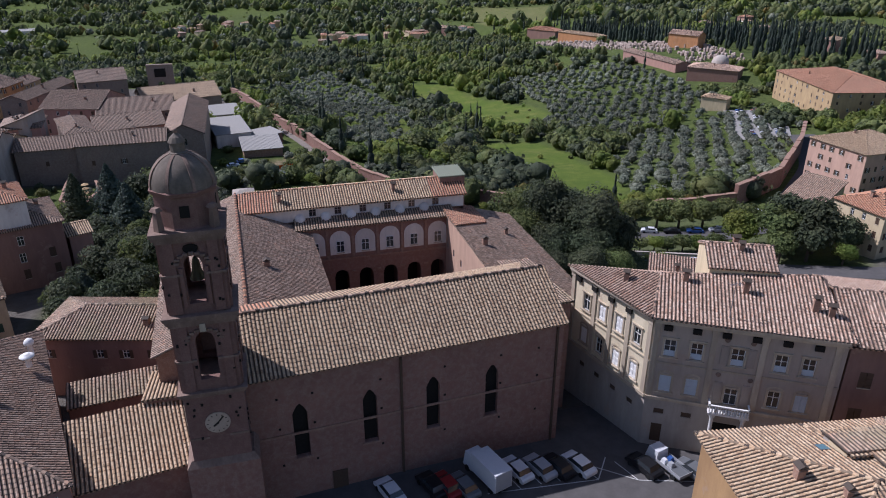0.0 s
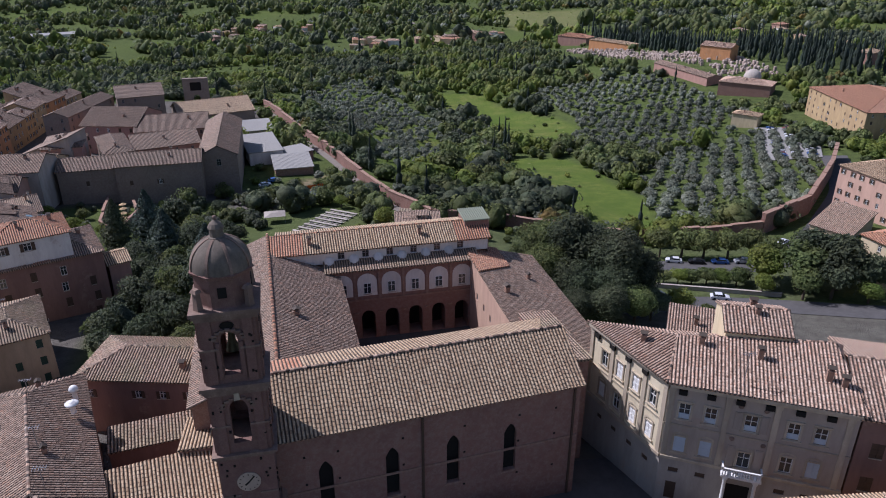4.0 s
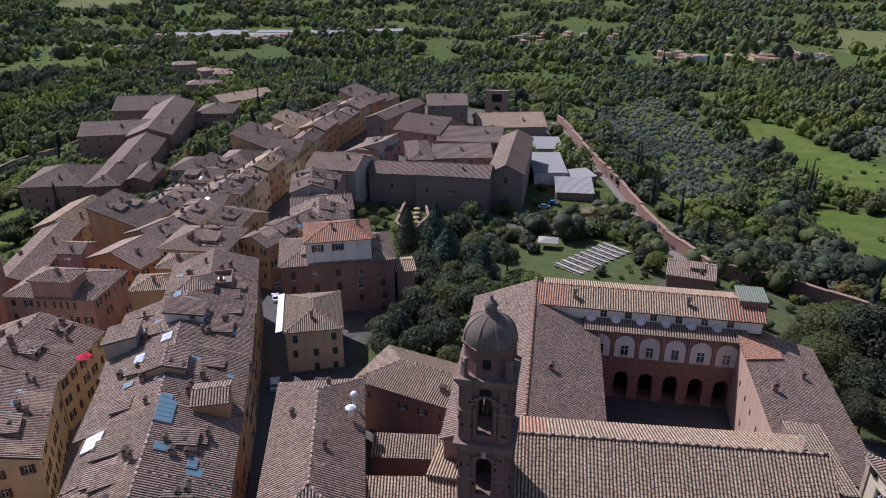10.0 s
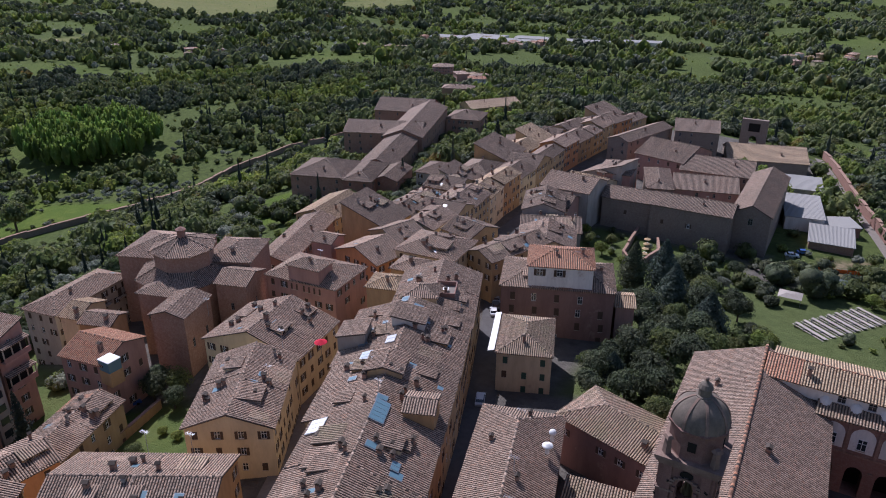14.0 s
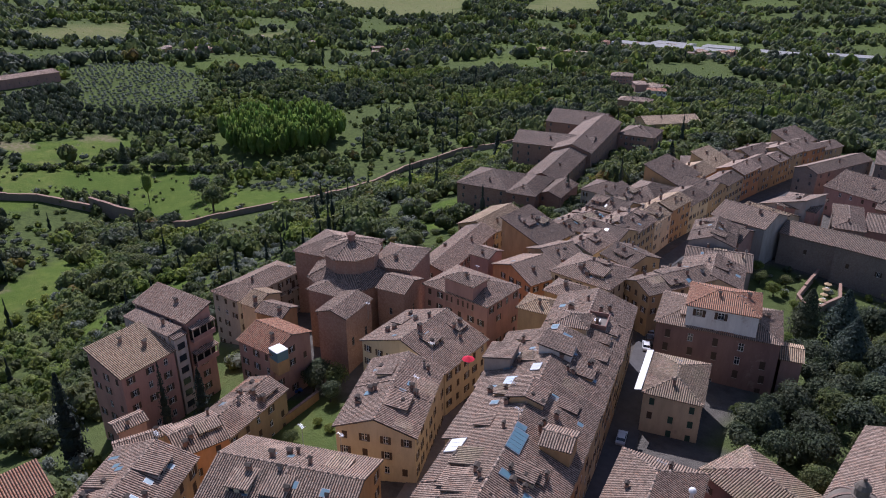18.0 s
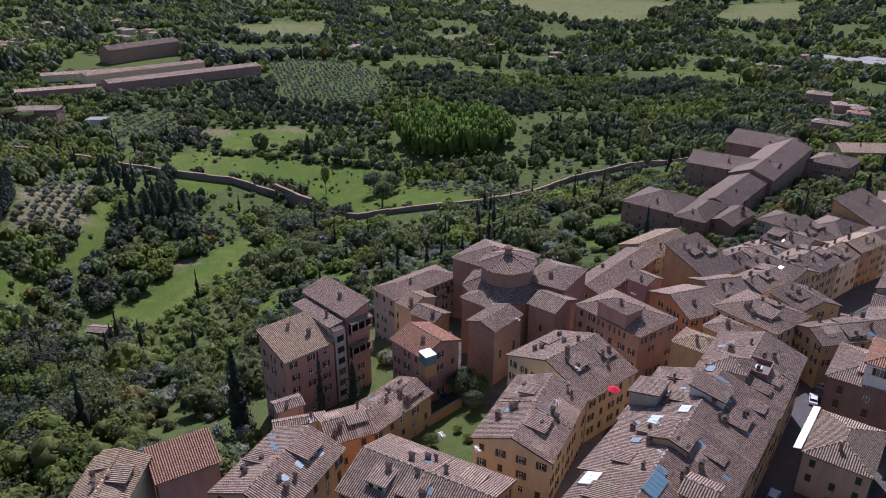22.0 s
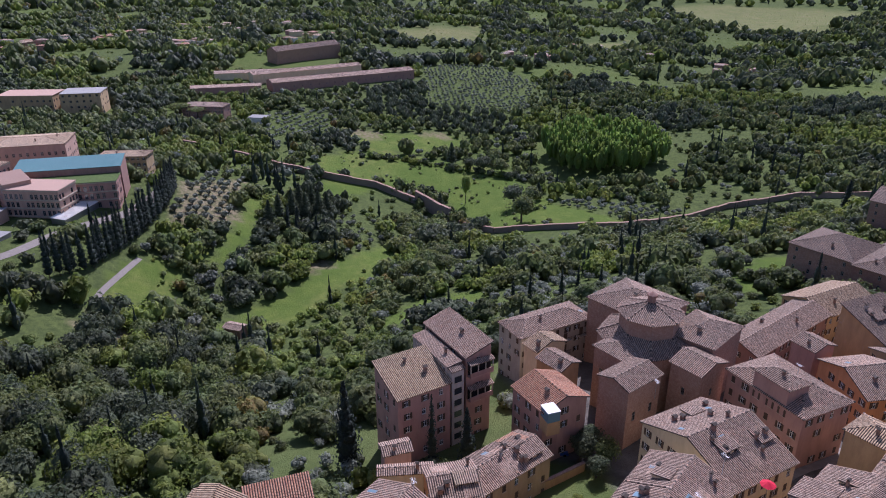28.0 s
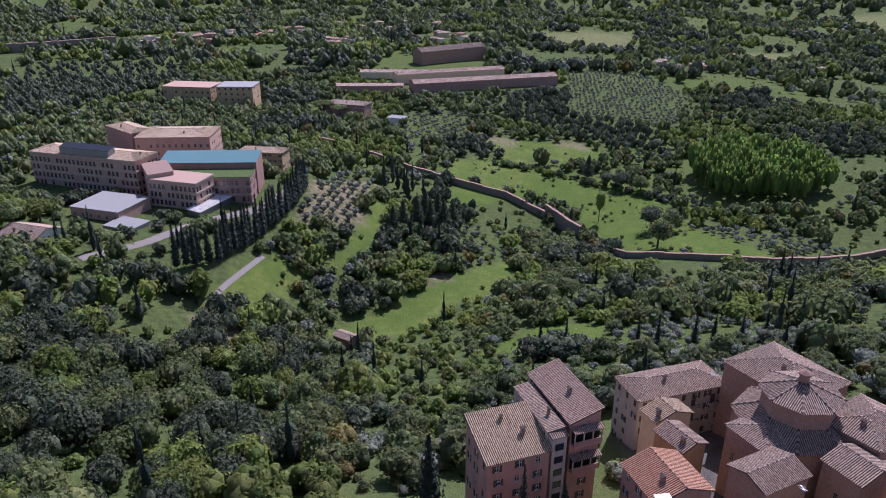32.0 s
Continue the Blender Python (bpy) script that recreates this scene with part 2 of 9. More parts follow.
ROSE = plaster("rose_brick", (0.56, 0.37, 0.28), (0.45, 0.29, 0.22))
PALE_ROOF = plain("pale_roof_membrane", (0.33, 0.32, 0.30), 0.85)
GLASS = glass("window_glass", (0.03, 0.035, 0.04))
SKYGLASS = glass("skylight_glass", (0.10, 0.19, 0.23), 0.35)
SHUTTER = plain("shutter_brown", (0.10, 0.065, 0.045), 0.6)
SHUTTER_GREEN = plain("shutter_green", (0.05, 0.10, 0.07), 0.6)
WHITE = plain("white_paint", (0.80, 0.79, 0.76), 0.6, 0.0, 0.1)
# near-black in openings stands in for their shade; also plain black clock hands
DARK = plain("shade_and_black", (0.02, 0.018, 0.016), 0.95)
METAL = plain("grey_metal", (0.35, 0.36, 0.38), 0.45, 0.8)
ASPHALT = plain("asphalt", (0.105, 0.10, 0.098), 0.9, 0.0, 0.3, 0.6)
PAVING = plain("stone_paving", (0.24, 0.21, 0.18), 0.9, 0.0, 0.3, 0.8)


# ---------------------------------------------------------------- building blocks
rng = random.Random(11)


def mesh_ob(name, verts, faces, material, parent=None, label="", uvs=None, smooth=False):
    me = bpy.data.meshes.new(name)
    me.from_pydata([tuple(v) for v in verts], [], faces)
    if uvs is not None:
        layer = me.uv_layers.new(name="UVMap")
        flat = np.array(uvs, dtype=np.float32)
        idx = np.empty(len(me.loops), dtype=np.int32)
        me.loops.foreach_get("vertex_index", idx)
        layer.data.foreach_set("uv", flat[idx].ravel())
    for m in material if isinstance(material, (list, tuple)) else (material,):
        me.materials.append(m)
    if smooth:
        me.polygons.foreach_set("use_smooth", [True] * len(me.polygons))
    ob = new(name, me)
    if parent:
        ob.parent = parent
    if label:
        ob["label"] = label
    return ob


def share(name, me, m, parent, label=""):
    ob = new(name, me)
    ob.parent = parent
    ob.matrix_basis = m
    if label:
        ob["label"] = label
    return ob


def thing(name, x, y, z, label, category, group="", kind=""):
    ob = new(name)
    ob.location = (x, y, z)
    ob.empty_display_size = 0.5
    return tagged(ob, label, category, group, kind)


class Geo:
    """Collects faces of one mesh."""

    def __init__(self):
        self.v, self.f, self.m = [], [], []

    def poly(self, pts, mat=0):
        n = len(self.v)
        self.v += [tuple(p) for p in pts]
        self.f.append(tuple(range(n, n + len(pts))))
        self.m.append(mat)
        return self

    def box(self, x0, y0, z0, x1, y1, z1, mat=0):
        n = len(self.v)
        self.v += [(x, y, z) for z in (z0, z1) for x, y in ((x0, y0), (x1, y0), (x1, y1), (x0, y1))]
        for f in ((3, 2, 1, 0), (4, 5, 6, 7), (0, 1, 5, 4), (1, 2, 6, 5), (2, 3, 7, 6), (3, 0, 4, 7)):
            self.f.append(tuple(n + i for i in f))
            self.m.append(mat)
        return self

    def prism(self, pts, z0, z1, mat=0, scale=1.0, centre=None):
        """Upright prism on a counter-clockwise outline; the top may shrink about a centre."""
        n, k = len(self.v), len(pts)
        cx, cy = centre or (sum(p[0] for p in pts) / k, sum(p[1] for p in pts) / k)
        self.v += [(x, y, z0) for x, y in pts] + [(cx + (x - cx) * scale, cy + (y - cy) * scale, z1) for x, y in pts]
        self.f += [tuple(range(n + k - 1, n - 1, -1)), tuple(range(n + k, n + 2 * k))]
        self.f += [(n + i, n + (i + 1) % k, n + k + (i + 1) % k, n + k + i) for i in range(k)]
        self.m += [mat] * (k + 2)
        return self

    def lathe(self, profile, sides, cx=0.0, cy=0.0, mat=0, turn=0.0):
        n = len(self.v)
        for r, z in profile:
            self.v += [(cx + r * math.cos(turn + 2 * math.pi * i / sides), cy + r * math.sin(turn + 2 * math.pi * i / sides), z) for i in range(sides)]
        for j in range(len(profile) - 1):
            for i in range(sides):
                a, b = n + j * sides + i, n + j * sides + (i + 1) % sides
                self.f.append((a, b, b + sides, a + sides))
                self.m.append(mat)
        return self

    def make(self, name, material, parent=None, label="", smooth=False):
        seen, idx, vv = {}, [], []
        for p in self.v:
            key = (round(p[0], 3), round(p[1], 3), round(p[2], 3))
            if key not in seen:
                seen[key] = len(vv)
                vv.append(p)
            idx.append(seen[key])
        ff, mm = [], []
        for f, m in zip(self.f, self.m):
            q = [idx[i] for i in f]
            q = [k for i, k in enumerate(q) if k != q[i - 1]]
            if len(set(q)) > 2 and len(set(q)) == len(q):
                ff.append(tuple(q))
                mm.append(m)
        self.v, self.f, self.m = vv, ff, mm
        ob = mesh_ob(name, self.v, self.f, material, parent, label, None, smooth)
        if any(self.m):
            ob.data.polygons.foreach_set("material_index", self.m)
        return ob


def tiled(name, poly, material, parent, pitch=0.4, rib=0.15, thick=0.14, label="", course=0.0):
    """A roof slope of cover tiles: poly is a convex outline in one plane, its first edge the eave."""
    P = [Vector(p) for p in poly]
    u = (P[1] - P[0]).normalized()
    nrm = u.cross(P[2] - P[0]).normalized()
    if nrm.z < 0:
        nrm = -nrm
    w = nrm.cross(u)
    q = [((p - P[0]).dot(u), (p - P[0]).dot(w)) for p in P]
    u0, u1 = min(a for a, _ in q), max(a for a, _ in q)
    pitch = max(pitch, 0.4)
    ribs = max(2, round((u1 - u0) / pitch))
    steps = ribs * 4
    shift = 0.5 * rng.randint(20, 400)
    prof = (0.0, 0.72, 1.0, 0.72)

    def span(x):
        vs = []
        for i, (a, b) in enumerate(q):
            c, d = q[(i + 1) % len(q)]
            if abs(a - c) < 1e-6:
                if abs(a - x) < 1e-4:
                    vs += [b, d]
            elif min(a, c) - 1e-6 <= x <= max(a, c) + 1e-6:
                vs.append(b + (d - b) * (x - a) / (c - a))
        return min(vs), max(vs)

    verts, uvs, faces = [], [], []
    if course:
        # each course laps over the one below it with a small lip
        grid = {}

        def put(s, v, hh):
            key = (s, round(v, 3), hh)
            if key not in grid:
                grid[key] = len(verts)
                verts.append(P[0] + u * (u0 + (u1 - u0) * s / steps) + w * v + nrm * (rib * prof[s % 4] + hh))
                uvs.append((s / 4 * 0.5 + shift, v + 100))
            return grid[key]

        ends = [span(min(max(u0 + (u1 - u0) * s / steps, u0 + 1e-5), u1 - 1e-5)) for s in range(steps + 1)]
        top = max(b for _, b in q)
        lip = 0.05
        for s in range(steps):
            (la, ha), (lb, hb) = ends[s], ends[s + 1]
            jit = course * (math.sin((s // 4) * 12.9898) * 437.58 % 1.0)
            c = 0
            while (c - 1) * course < top:
                v0, v1 = max(0.0, (c - 1) * course + jit), c * course + jit
                c += 1
                a0, a1, b0, b1 = max(v0, la), min(v1, ha), max(v0, lb), min(v1, hb)
                if a1 <= a0 and b1 <= b0:
                    continue
                a1, b1 = max(a0, a1), max(b0, b1)
                if a0 > ha or b0 > hb:
                    a0, b0 = min(a0, ha), min(b0, hb)
                    a1, b1 = max(a0, a1), max(b0, b1)
                q0, q1, q2, q3 = put(s, a0, lip), put(s + 1, b0, lip), put(s + 1, b1, 0), put(s, a1, 0)
                f = [q0, q1, q2, q3]
                f = [i for n_, i in enumerate(f) if i != f[n_ - 1]]
                if len(set(f)) > 2:
                    faces.append(tuple(f))
                if c > 1 and a0 == v0 and b0 == v0:
                    faces.append((put(s, a0, 0), put(s + 1, b0, 0), q1, q0))
        o = len(verts)
        for (a, b), p in zip(q, P):
            verts += [p + nrm * 0.02, p - nrm * thick]
            uvs += [(a + shift, b + 100)] * 2
        n_ = len(P)
        faces.append(tuple(o + 2 * i + 1 for i in reversed(range(n_))))
        faces += [(o + 2 * i, o + 2 * i + 1, o + 2 * ((i + 1) % n_) + 1, o + 2 * ((i + 1) % n_)) for i in range(n_)]
        return mesh_ob(name, verts, faces, material, parent, label, uvs)
    k = 0
    for s in range(steps + 1):
        x = u0 + (u1 - u0) * s / steps
        lo, hi = span(min(max(x, u0 + 1e-5), u1 - 1e-5))
        h = rib * prof[s % 4]
        wob = 0.03 * math.sin(s * 1.7 + u0)
        for v, hh in ((lo + wob, h), (hi, h), (lo + wob, -thick), (hi, -thick)):
            verts.append(P[0] + u * x + w * v + nrm * hh)
            uvs.append((s / 4 * 0.5 + shift, v + 100))
        if s:
            a, b = k - 4, k
            faces += [(a, b, b + 1, a + 1), (a + 2, a + 3, b + 3, b + 2), (a, a + 2, b + 2, b), (a + 1, b + 1, b + 3, a + 3)]
        k += 4
    faces += [(0, 1, 3, 2), (k - 4, k - 2, k - 1, k - 3)]
    return mesh_ob(name, verts, faces, material, parent, label, uvs)


def ridge_cap(name, a, b, material, parent, r=0.2):
    """A row of half-round ridge tiles from a to b."""
    a, b = Vector(a), Vector(b)
    d = (b - a).normalized()
    s = d.cross(Vector((0, 0, 1))).normalized()
    n = d.cross(s) * -1
    if n.z < 0:
        n = -n
    cnt = max(1, int((b - a).length / 0.45))
    verts, faces, uvs = [], [], []
    for i in range(cnt):
        for t, k in ((i / cnt, 1.0), ((i + 1) / cnt, 0.86)):
            p = a.lerp(b, t)
            for ang in (0, 45, 90, 135, 180):
                c = radians(ang)
                verts.append(p + s * math.cos(c) * r * k + n * (math.sin(c) * r * k + 0.04))
                uvs.append((i * 0.2 + 50, i * 0.45 + 50))
        o = i * 10
        faces += [(o + j, o + j + 1, o + j + 6, o + j + 5) for j in range(4)]
    return mesh_ob(name, verts, faces, material, parent, "", uvs)


WINDOWS = {}


def window_mesh(w, h, style):
    """One window seen from outside, as one stepped skin: local x along the wall, y into it, z up, origin at the sill's middle."""
    key = (round(w, 2), round(h, 2), style)
    if key not in WINDOWS:
        leafs = {"brown": SHUTTER, "green": SHUTTER_GREEN, "shut_brown": SHUTTER, "shut_green": SHUTTER_GREEN, "shut_grey": METAL, "shut_white": WHITE, "shut_blind": BLIND}.get(style, SHUTTER)
        mats = [WHITE if style != "slit" else METAL, GLASS, leafs, SANDSTONE]
        xs = [-w / 2, -w / 2 + 0.07, -0.035, 0.035, w / 2 - 0.07, w / 2]
        zs = [0, 0.07, h * 0.62, h * 0.62 + 0.05, h - 0.07, h]
        opened, shut = style in ("brown", "green"), style.startswith("shut")
        if opened:
            xs = [-w] + xs + [w]
        if shut:
            n_ = max(3, int(h / 0.35))
            zs = [h * k / n_ for k in range(n_ + 1)]
        if style != "slit":
            zs = [-0.09] + zs

        def cell(x, z, k):
            if z < 0:
                return -0.1, 3
            if abs(x) > w / 2:
                return -0.07, 2
            if shut:
                return (0.0 if k % 2 else 0.03, 2) if abs(x) > 0.035 else (0.06, 2)
            if abs(x) > w / 2 - 0.07 or abs(x) < 0.035 or z < 0.07 or z > h - 0.07 or h * 0.62 < z < h * 0.62 + 0.05:
                return 0.07, 0
            return 0.13, 1

        g = Geo()
        cells = {(i, k): cell((xs[i] + xs[i + 1]) / 2, (zs[k] + zs[k + 1]) / 2, k) for i in range(len(xs) - 1) for k in range(len(zs) - 1)}
        for (i, k), (y, m) in cells.items():
            x0, x1, z0, z1 = xs[i], xs[i + 1], zs[k], zs[k + 1]
            g.poly([(x0, y, z0), (x1, y, z0), (x1, y, z1), (x0, y, z1)], m)
            for (di, dk), (p, q) in (((1, 0), ((x1, z0), (x1, z1))), ((-1, 0), ((x0, z1), (x0, z0))), ((0, 1), ((x1, z1), (x0, z1))), ((0, -1), ((x0, z0), (x1, z0)))):
                y2 = cells.get((i + di, k + dk), (0.16, 0))[0]
                if y2 > y + 1e-4:
                    g.poly([(p[0], y, p[1]), (p[0], y2, p[1]), (q[0], y2, q[1]), (q[0], y, q[1])], m)
        ob = g.make("window", mats)
        me = ob.data
        bpy.data.objects.remove(ob)
        WINDOWS[key] = me
    return WINDOWS[key]


def facade(g, a, b, z0, z1, holes, depth=0.22):
    """Adds a wall face from a to b (outside on its right) with openings (u, z, w, h) cut through its skin."""
    ax, ay, bx, by = *a, *b
    L = math.hypot(bx - ax, by - ay)
    ux, uy = (bx - ax) / L, (by - ay) / L
    nx, ny = -uy * depth, ux * depth
    holes = [h for h in holes if h[0] - h[2] / 2 > 0.05 and h[0] + h[2] / 2 < L - 0.05 and h[1] > z0 + 0.05 and h[1] + h[3] < z1 - 0.05]
    us = sorted({0.0, L} | {round(x, 3) for u, _, w, _ in holes for x in (u - w / 2, u + w / 2)})
    zs = sorted({z0, z1} | {round(z, 3) for _, zz, _, h in holes for z in (zz, zz + h)})

    def P(u, z, inn=0):
        return (ax + ux * u + nx * inn, ay + uy * u + ny * inn, z)

    for i in range(len(us) - 1):
        for j in range(len(zs) - 1):
            um, zm = (us[i] + us[i + 1]) / 2, (zs[j] + zs[j + 1]) / 2
            if any(abs(um - u) < w / 2 and zz < zm < zz + h for u, zz, w, h in holes):
                continue
            g.poly([P(us[i], zs[j]), P(us[i + 1], zs[j]), P(us[i + 1], zs[j + 1]), P(us[i], zs[j + 1])])
    for u, z, w, h in holes:
        l, r = u - w / 2, u + w / 2
        g.poly([P(l, z), P(r, z), P(r, z, 1), P(l, z, 1)])
        g.poly([P(l, z + h, 1), P(r, z + h, 1), P(r, z + h), P(l, z + h)])
        g.poly([P(l, z), P(l, z, 1), P(l, z + h, 1), P(l, z + h)])
        g.poly([P(r, z, 1), P(r, z), P(r, z + h), P(r, z + h, 1)])
        g.poly([P(l, z, 1), P(r, z, 1), P(r, z + h, 1), P(l, z + h, 1)])
    return holes


def wall_frame(a, b, u, z):
    """The pose of a thing set in the wall from a to b."""
    t = math.atan2(b[1] - a[1], b[0] - a[0])
    return Matrix.Translation((a[0] + math.cos(t) * u, a[1] + math.sin(t) * u, z)) @ Matrix.Rotation(t, 4, "Z")


CHIM = {}


def chimney(parent, x, y, z, turn=0.0, size=0.55, h=1.1, material=None):
    """A brick stack with a tiled cap on small legs."""
    key = (size, h, (material or BRICK_PALE).name)
    if key not in CHIM:
        g = Geo()
        s = size / 2
        g.box(-s, -s, -1.2, s, s, h)
        g.box(-s - 0.07, -s - 0.07, h - 0.18, s + 0.07, s + 0.07, h - 0.06)
        for sx in (-1, 1):
            for sy in (-1, 1):
                g.box(sx * s * 0.7 - 0.06, sy * s * 0.7 - 0.06, h, sx * s * 0.7 + 0.06, sy * s * 0.7 + 0.06, h + 0.22)
        t = s + 0.14
        g.poly([(-t, -t, h + 0.22), (t, -t, h + 0.22), (t, 0, h + 0.5), (-t, 0, h + 0.5)], 1)
        g.poly([(-t, 0, h + 0.5), (t, 0, h + 0.5), (t, t, h + 0.22), (-t, t, h + 0.22)], 1)
        g.poly([(-t, -t, h + 0.22), (-t, 0, h + 0.5), (-t, t, h + 0.22)], 1)
        g.poly([(t, -t, h + 0.22), (t, t, h + 0.22), (t, 0, h + 0.5)], 1)
        g.poly([(-t, t, h + 0.2), (t, t, h + 0.2), (t, -t, h + 0.2), (-t, -t, h + 0.2)], 1)
        me = bpy.data.meshes.new("chimney")
        me.from_pydata(g.v, [], g.f)
        me.materials.append(material or BRICK_PALE)
        me.materials.append(ROOF_WARM)
        me.polygons.foreach_set("material_index", g.m)
        CHIM[key] = me
    return share("chimney", CHIM[key], Matrix.Translation((x, y, z)) @ Matrix.Rotation(turn, 4, "Z"), parent)


HOUSES = []
VIEW = (-6.0, -52.0)


def house(label, a, b, depth, eave, base, wall, roof=None, ridge="ab", slope=0.36, over=0.45, win=None, rows=None, gap=3.0, size=(0.95, 1.5),
          chimneys=1, rise=0.0, name="house", category="house", group="", rib=0.4, sides="abcd", lights=0):
    """A house on the rectangle whose front runs from a to b and whose depth lies to the left of that way.
    ridge: ab (along the front), cross, hip, shed (front low), shedback, pyramid. rows: heights of the window sills over the base."""
    roof = roof or ROOF_GREY
    a, b = Vector(a), Vector(b)
    L = (b - a).length
    u = (b - a) / L
    n = Vector((-u.y, u.x))
    c, d = b + n * depth, a + n * depth
    HOUSES.append([(p.x, p.y) for p in (a, b, c, d)])
    ob = thing(name, 0, 0, 0, label, category, group)
    ob.location = (a.x, a.y, base)
    off = Vector((-a.x, -a.y, -base))

    def W(p, z):
        return Vector((p.x - a.x, p.y - a.y, z - base))

    corners = (a, b, c, d)
    near = math.hypot((a.x + c.x) / 2 - VIEW[0], (a.y + c.y) / 2 - VIEW[1]) < 108 and roof in (ROOF_GREY, ROOF_DARK, ROOF_WARM, ROOF_ROSE, ROOF_PINK, ROOF_NEW, ROOF_MOSS)
    g = Geo()
    H = eave - base
    half_ab, half_cr = depth / 2, L / 2
    top = slope * (half_ab if ridge in ("ab", "hip") else half_cr if ridge == "cross" else depth if ridge in ("shed", "shedback") else min(half_ab, half_cr))
    wins = []
    for i, s in enumerate("abcd"):
        p, q = corners[i], corners[(i + 1) % 4]
        p2, q2 = (p.x - a.x, p.y - a.y), (q.x - a.x, q.y - a.y)
        ln = (q - p).length
        z1 = H
        if ridge == "shed" and s == "c" or ridge == "shedback" and s == "a":
            z1 = H + top
        holes = []
        mid = (p + q) / 2
        seen = (q - p).y * (VIEW[0] - mid.x) - (q - p).x * (VIEW[1] - mid.y) > 0
        if s in sides and win and seen:
            zr = rows if rows is not None else [H - 2.3 - k * 3.2 for k in range(int((H - 1.5) / 3.2) + 1)]
            cnt = max(1, int(ln / gap))
            for k in range(cnt):
                for z in zr:
                    if z > 0.5 and rng.random() < 0.8:
                        holes.append((ln * (k + 0.5) / cnt + rng.uniform(-0.2, 0.2), z, size[0], size[1]))
        holes = facade(g, p2, q2, -3.0, z1, holes)
        wins += [(p2, q2, h) for h in holes]
    e = over
    if ridge == "ab":
        for p, q in ((b, c), (d, a)):
            m = (p + q) / 2
            g.poly([W(p, eave), W(q, eave), W(m, eave + top)])
    elif ridge == "cross":
        for p, q in ((a, b), (c, d)):
            m = (p + q) / 2
            g.poly([W(p, eave), W(q, eave), W(m, eave + top)])
    elif ridge in ("shed", "shedback"):
        hi, lo = ((c, d), (a, b)) if ridge == "shed" else ((a, b), (c, d))
        g.poly([W(lo[1], eave), W(hi[0], eave), W(hi[0], eave + top)])
        g.poly([W(hi[1], eave), W(lo[0], eave), W(hi[1], eave + top)])
    g.make("wall", wall, ob)
    for p2, q2, (wu, wz, ww, wh) in wins:
        share("window", window_mesh(ww, wh, win if win == "slit" or rng.random() < 0.5 else rng.choice(("plain", "shut_brown", "brown"))), wall_frame(p2, q2, wu, wz), ob)
    A, B, C, D = a - u * e - n * e, b + u * e - n * e, c + u * e + n * e, d - u * e + n * e
    lo = eave - slope * e + 0.12
    R = lambda p, q: (p + q) / 2
    hi = lo + slope * (depth / 2 + e)
    hx = lo + slope * (L / 2 + e)
    slopes, caps = [], []
    if ridge == "ab":
        m1, m2 = R(B, C), R(D, A)
        slopes = [((A, lo), (B, lo), (m1, hi), (m2, hi)), ((C, lo), (D, lo), (m2, hi), (m1, hi))]
        caps = [((m1, hi), (m2, hi))]
    elif ridge == "cross":
        m1, m2 = R(A, B), R(C, D)
        slopes = [((B, lo), (C, lo), (m2, hx), (m1, hx)), ((D, lo), (A, lo), (m1, hx), (m2, hx))]
        caps = [((m1, hx), (m2, hx))]
    elif ridge == "shed":
        z2 = lo + slope * (depth + 2 * e)
        slopes = [((A, lo), (B, lo), (C, z2), (D, z2))]
    elif ridge == "shedback":
        z2 = lo + slope * (depth + 2 * e)
        slopes = [((C, lo), (D, lo), (A, z2), (B, z2))]
    elif ridge in ("hip", "pyramid"):
        if L >= depth:
            k = depth / 2 + e
            m1, m2 = R(B, C) - u * k, R(D, A) + u * k
            zz = hi
        else:
            k = L / 2 + e
            m1, m2 = R(C, D) - n * k, R(A, B) + n * k
            zz = hx
        if L >= depth:
            slopes = [((A, lo), (B, lo), (m1, zz), (m2, zz)), ((B, lo), (C, lo), (m1, zz)), ((C, lo), (D, lo), (m2, zz), (m1, zz)), ((D, lo), (A, lo), (m2, zz))]
            caps = [((m1, zz), (m2, zz)), ((A, lo), (m2, zz)), ((B, lo), (m1, zz)), ((C, lo), (m1, zz)), ((D, lo), (m2, zz))]
        else:
            slopes = [((A, lo), (B, lo), (m2, zz)), ((B, lo), (C, lo), (m1, zz), (m2, zz)), ((C, lo), (D, lo), (m1, zz)), ((D, lo), (A, lo), (m2, zz), (m1, zz))]
            caps = [((m1, zz), (m2, zz)), ((A, lo), (m2, zz)), ((B, lo), (m2, zz)), ((C, lo), (m1, zz)), ((D, lo), (m1, zz))]
    for s in slopes:
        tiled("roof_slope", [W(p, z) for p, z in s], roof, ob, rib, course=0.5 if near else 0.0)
    for (p, z), (q, y) in caps:
        if (p - q).length > 0.6:
            ridge_cap("ridge_tiles", W(p, z), W(q, y), roof, ob)
    for k in range(chimneys):
        s = slopes[k % len(slopes)]
        cen = [W(p, z) for p, z in s]
        t1, t2 = rng.uniform(0.25, 0.75), rng.uniform(0.35, 0.8)
        pt = cen[0].lerp(cen[1], t1).lerp(cen[-1].lerp(cen[2], t1) if len(cen) > 3 else cen[2], t2)
        chimney(ob, pt.x, pt.y, pt.z, math.atan2(u.y, u.x), rng.choice((0.5, 0.7)), rng.choice((0.8, 1.1)))
    if name == "house" and over > 0.3 and a.x > -102 and math.hypot(a.x + 40, a.y - 20) < 150 and L * depth > 70:
        for s in slopes:
            roof_extras(ob, [W(p, z) for p, z in s], wall, roof)
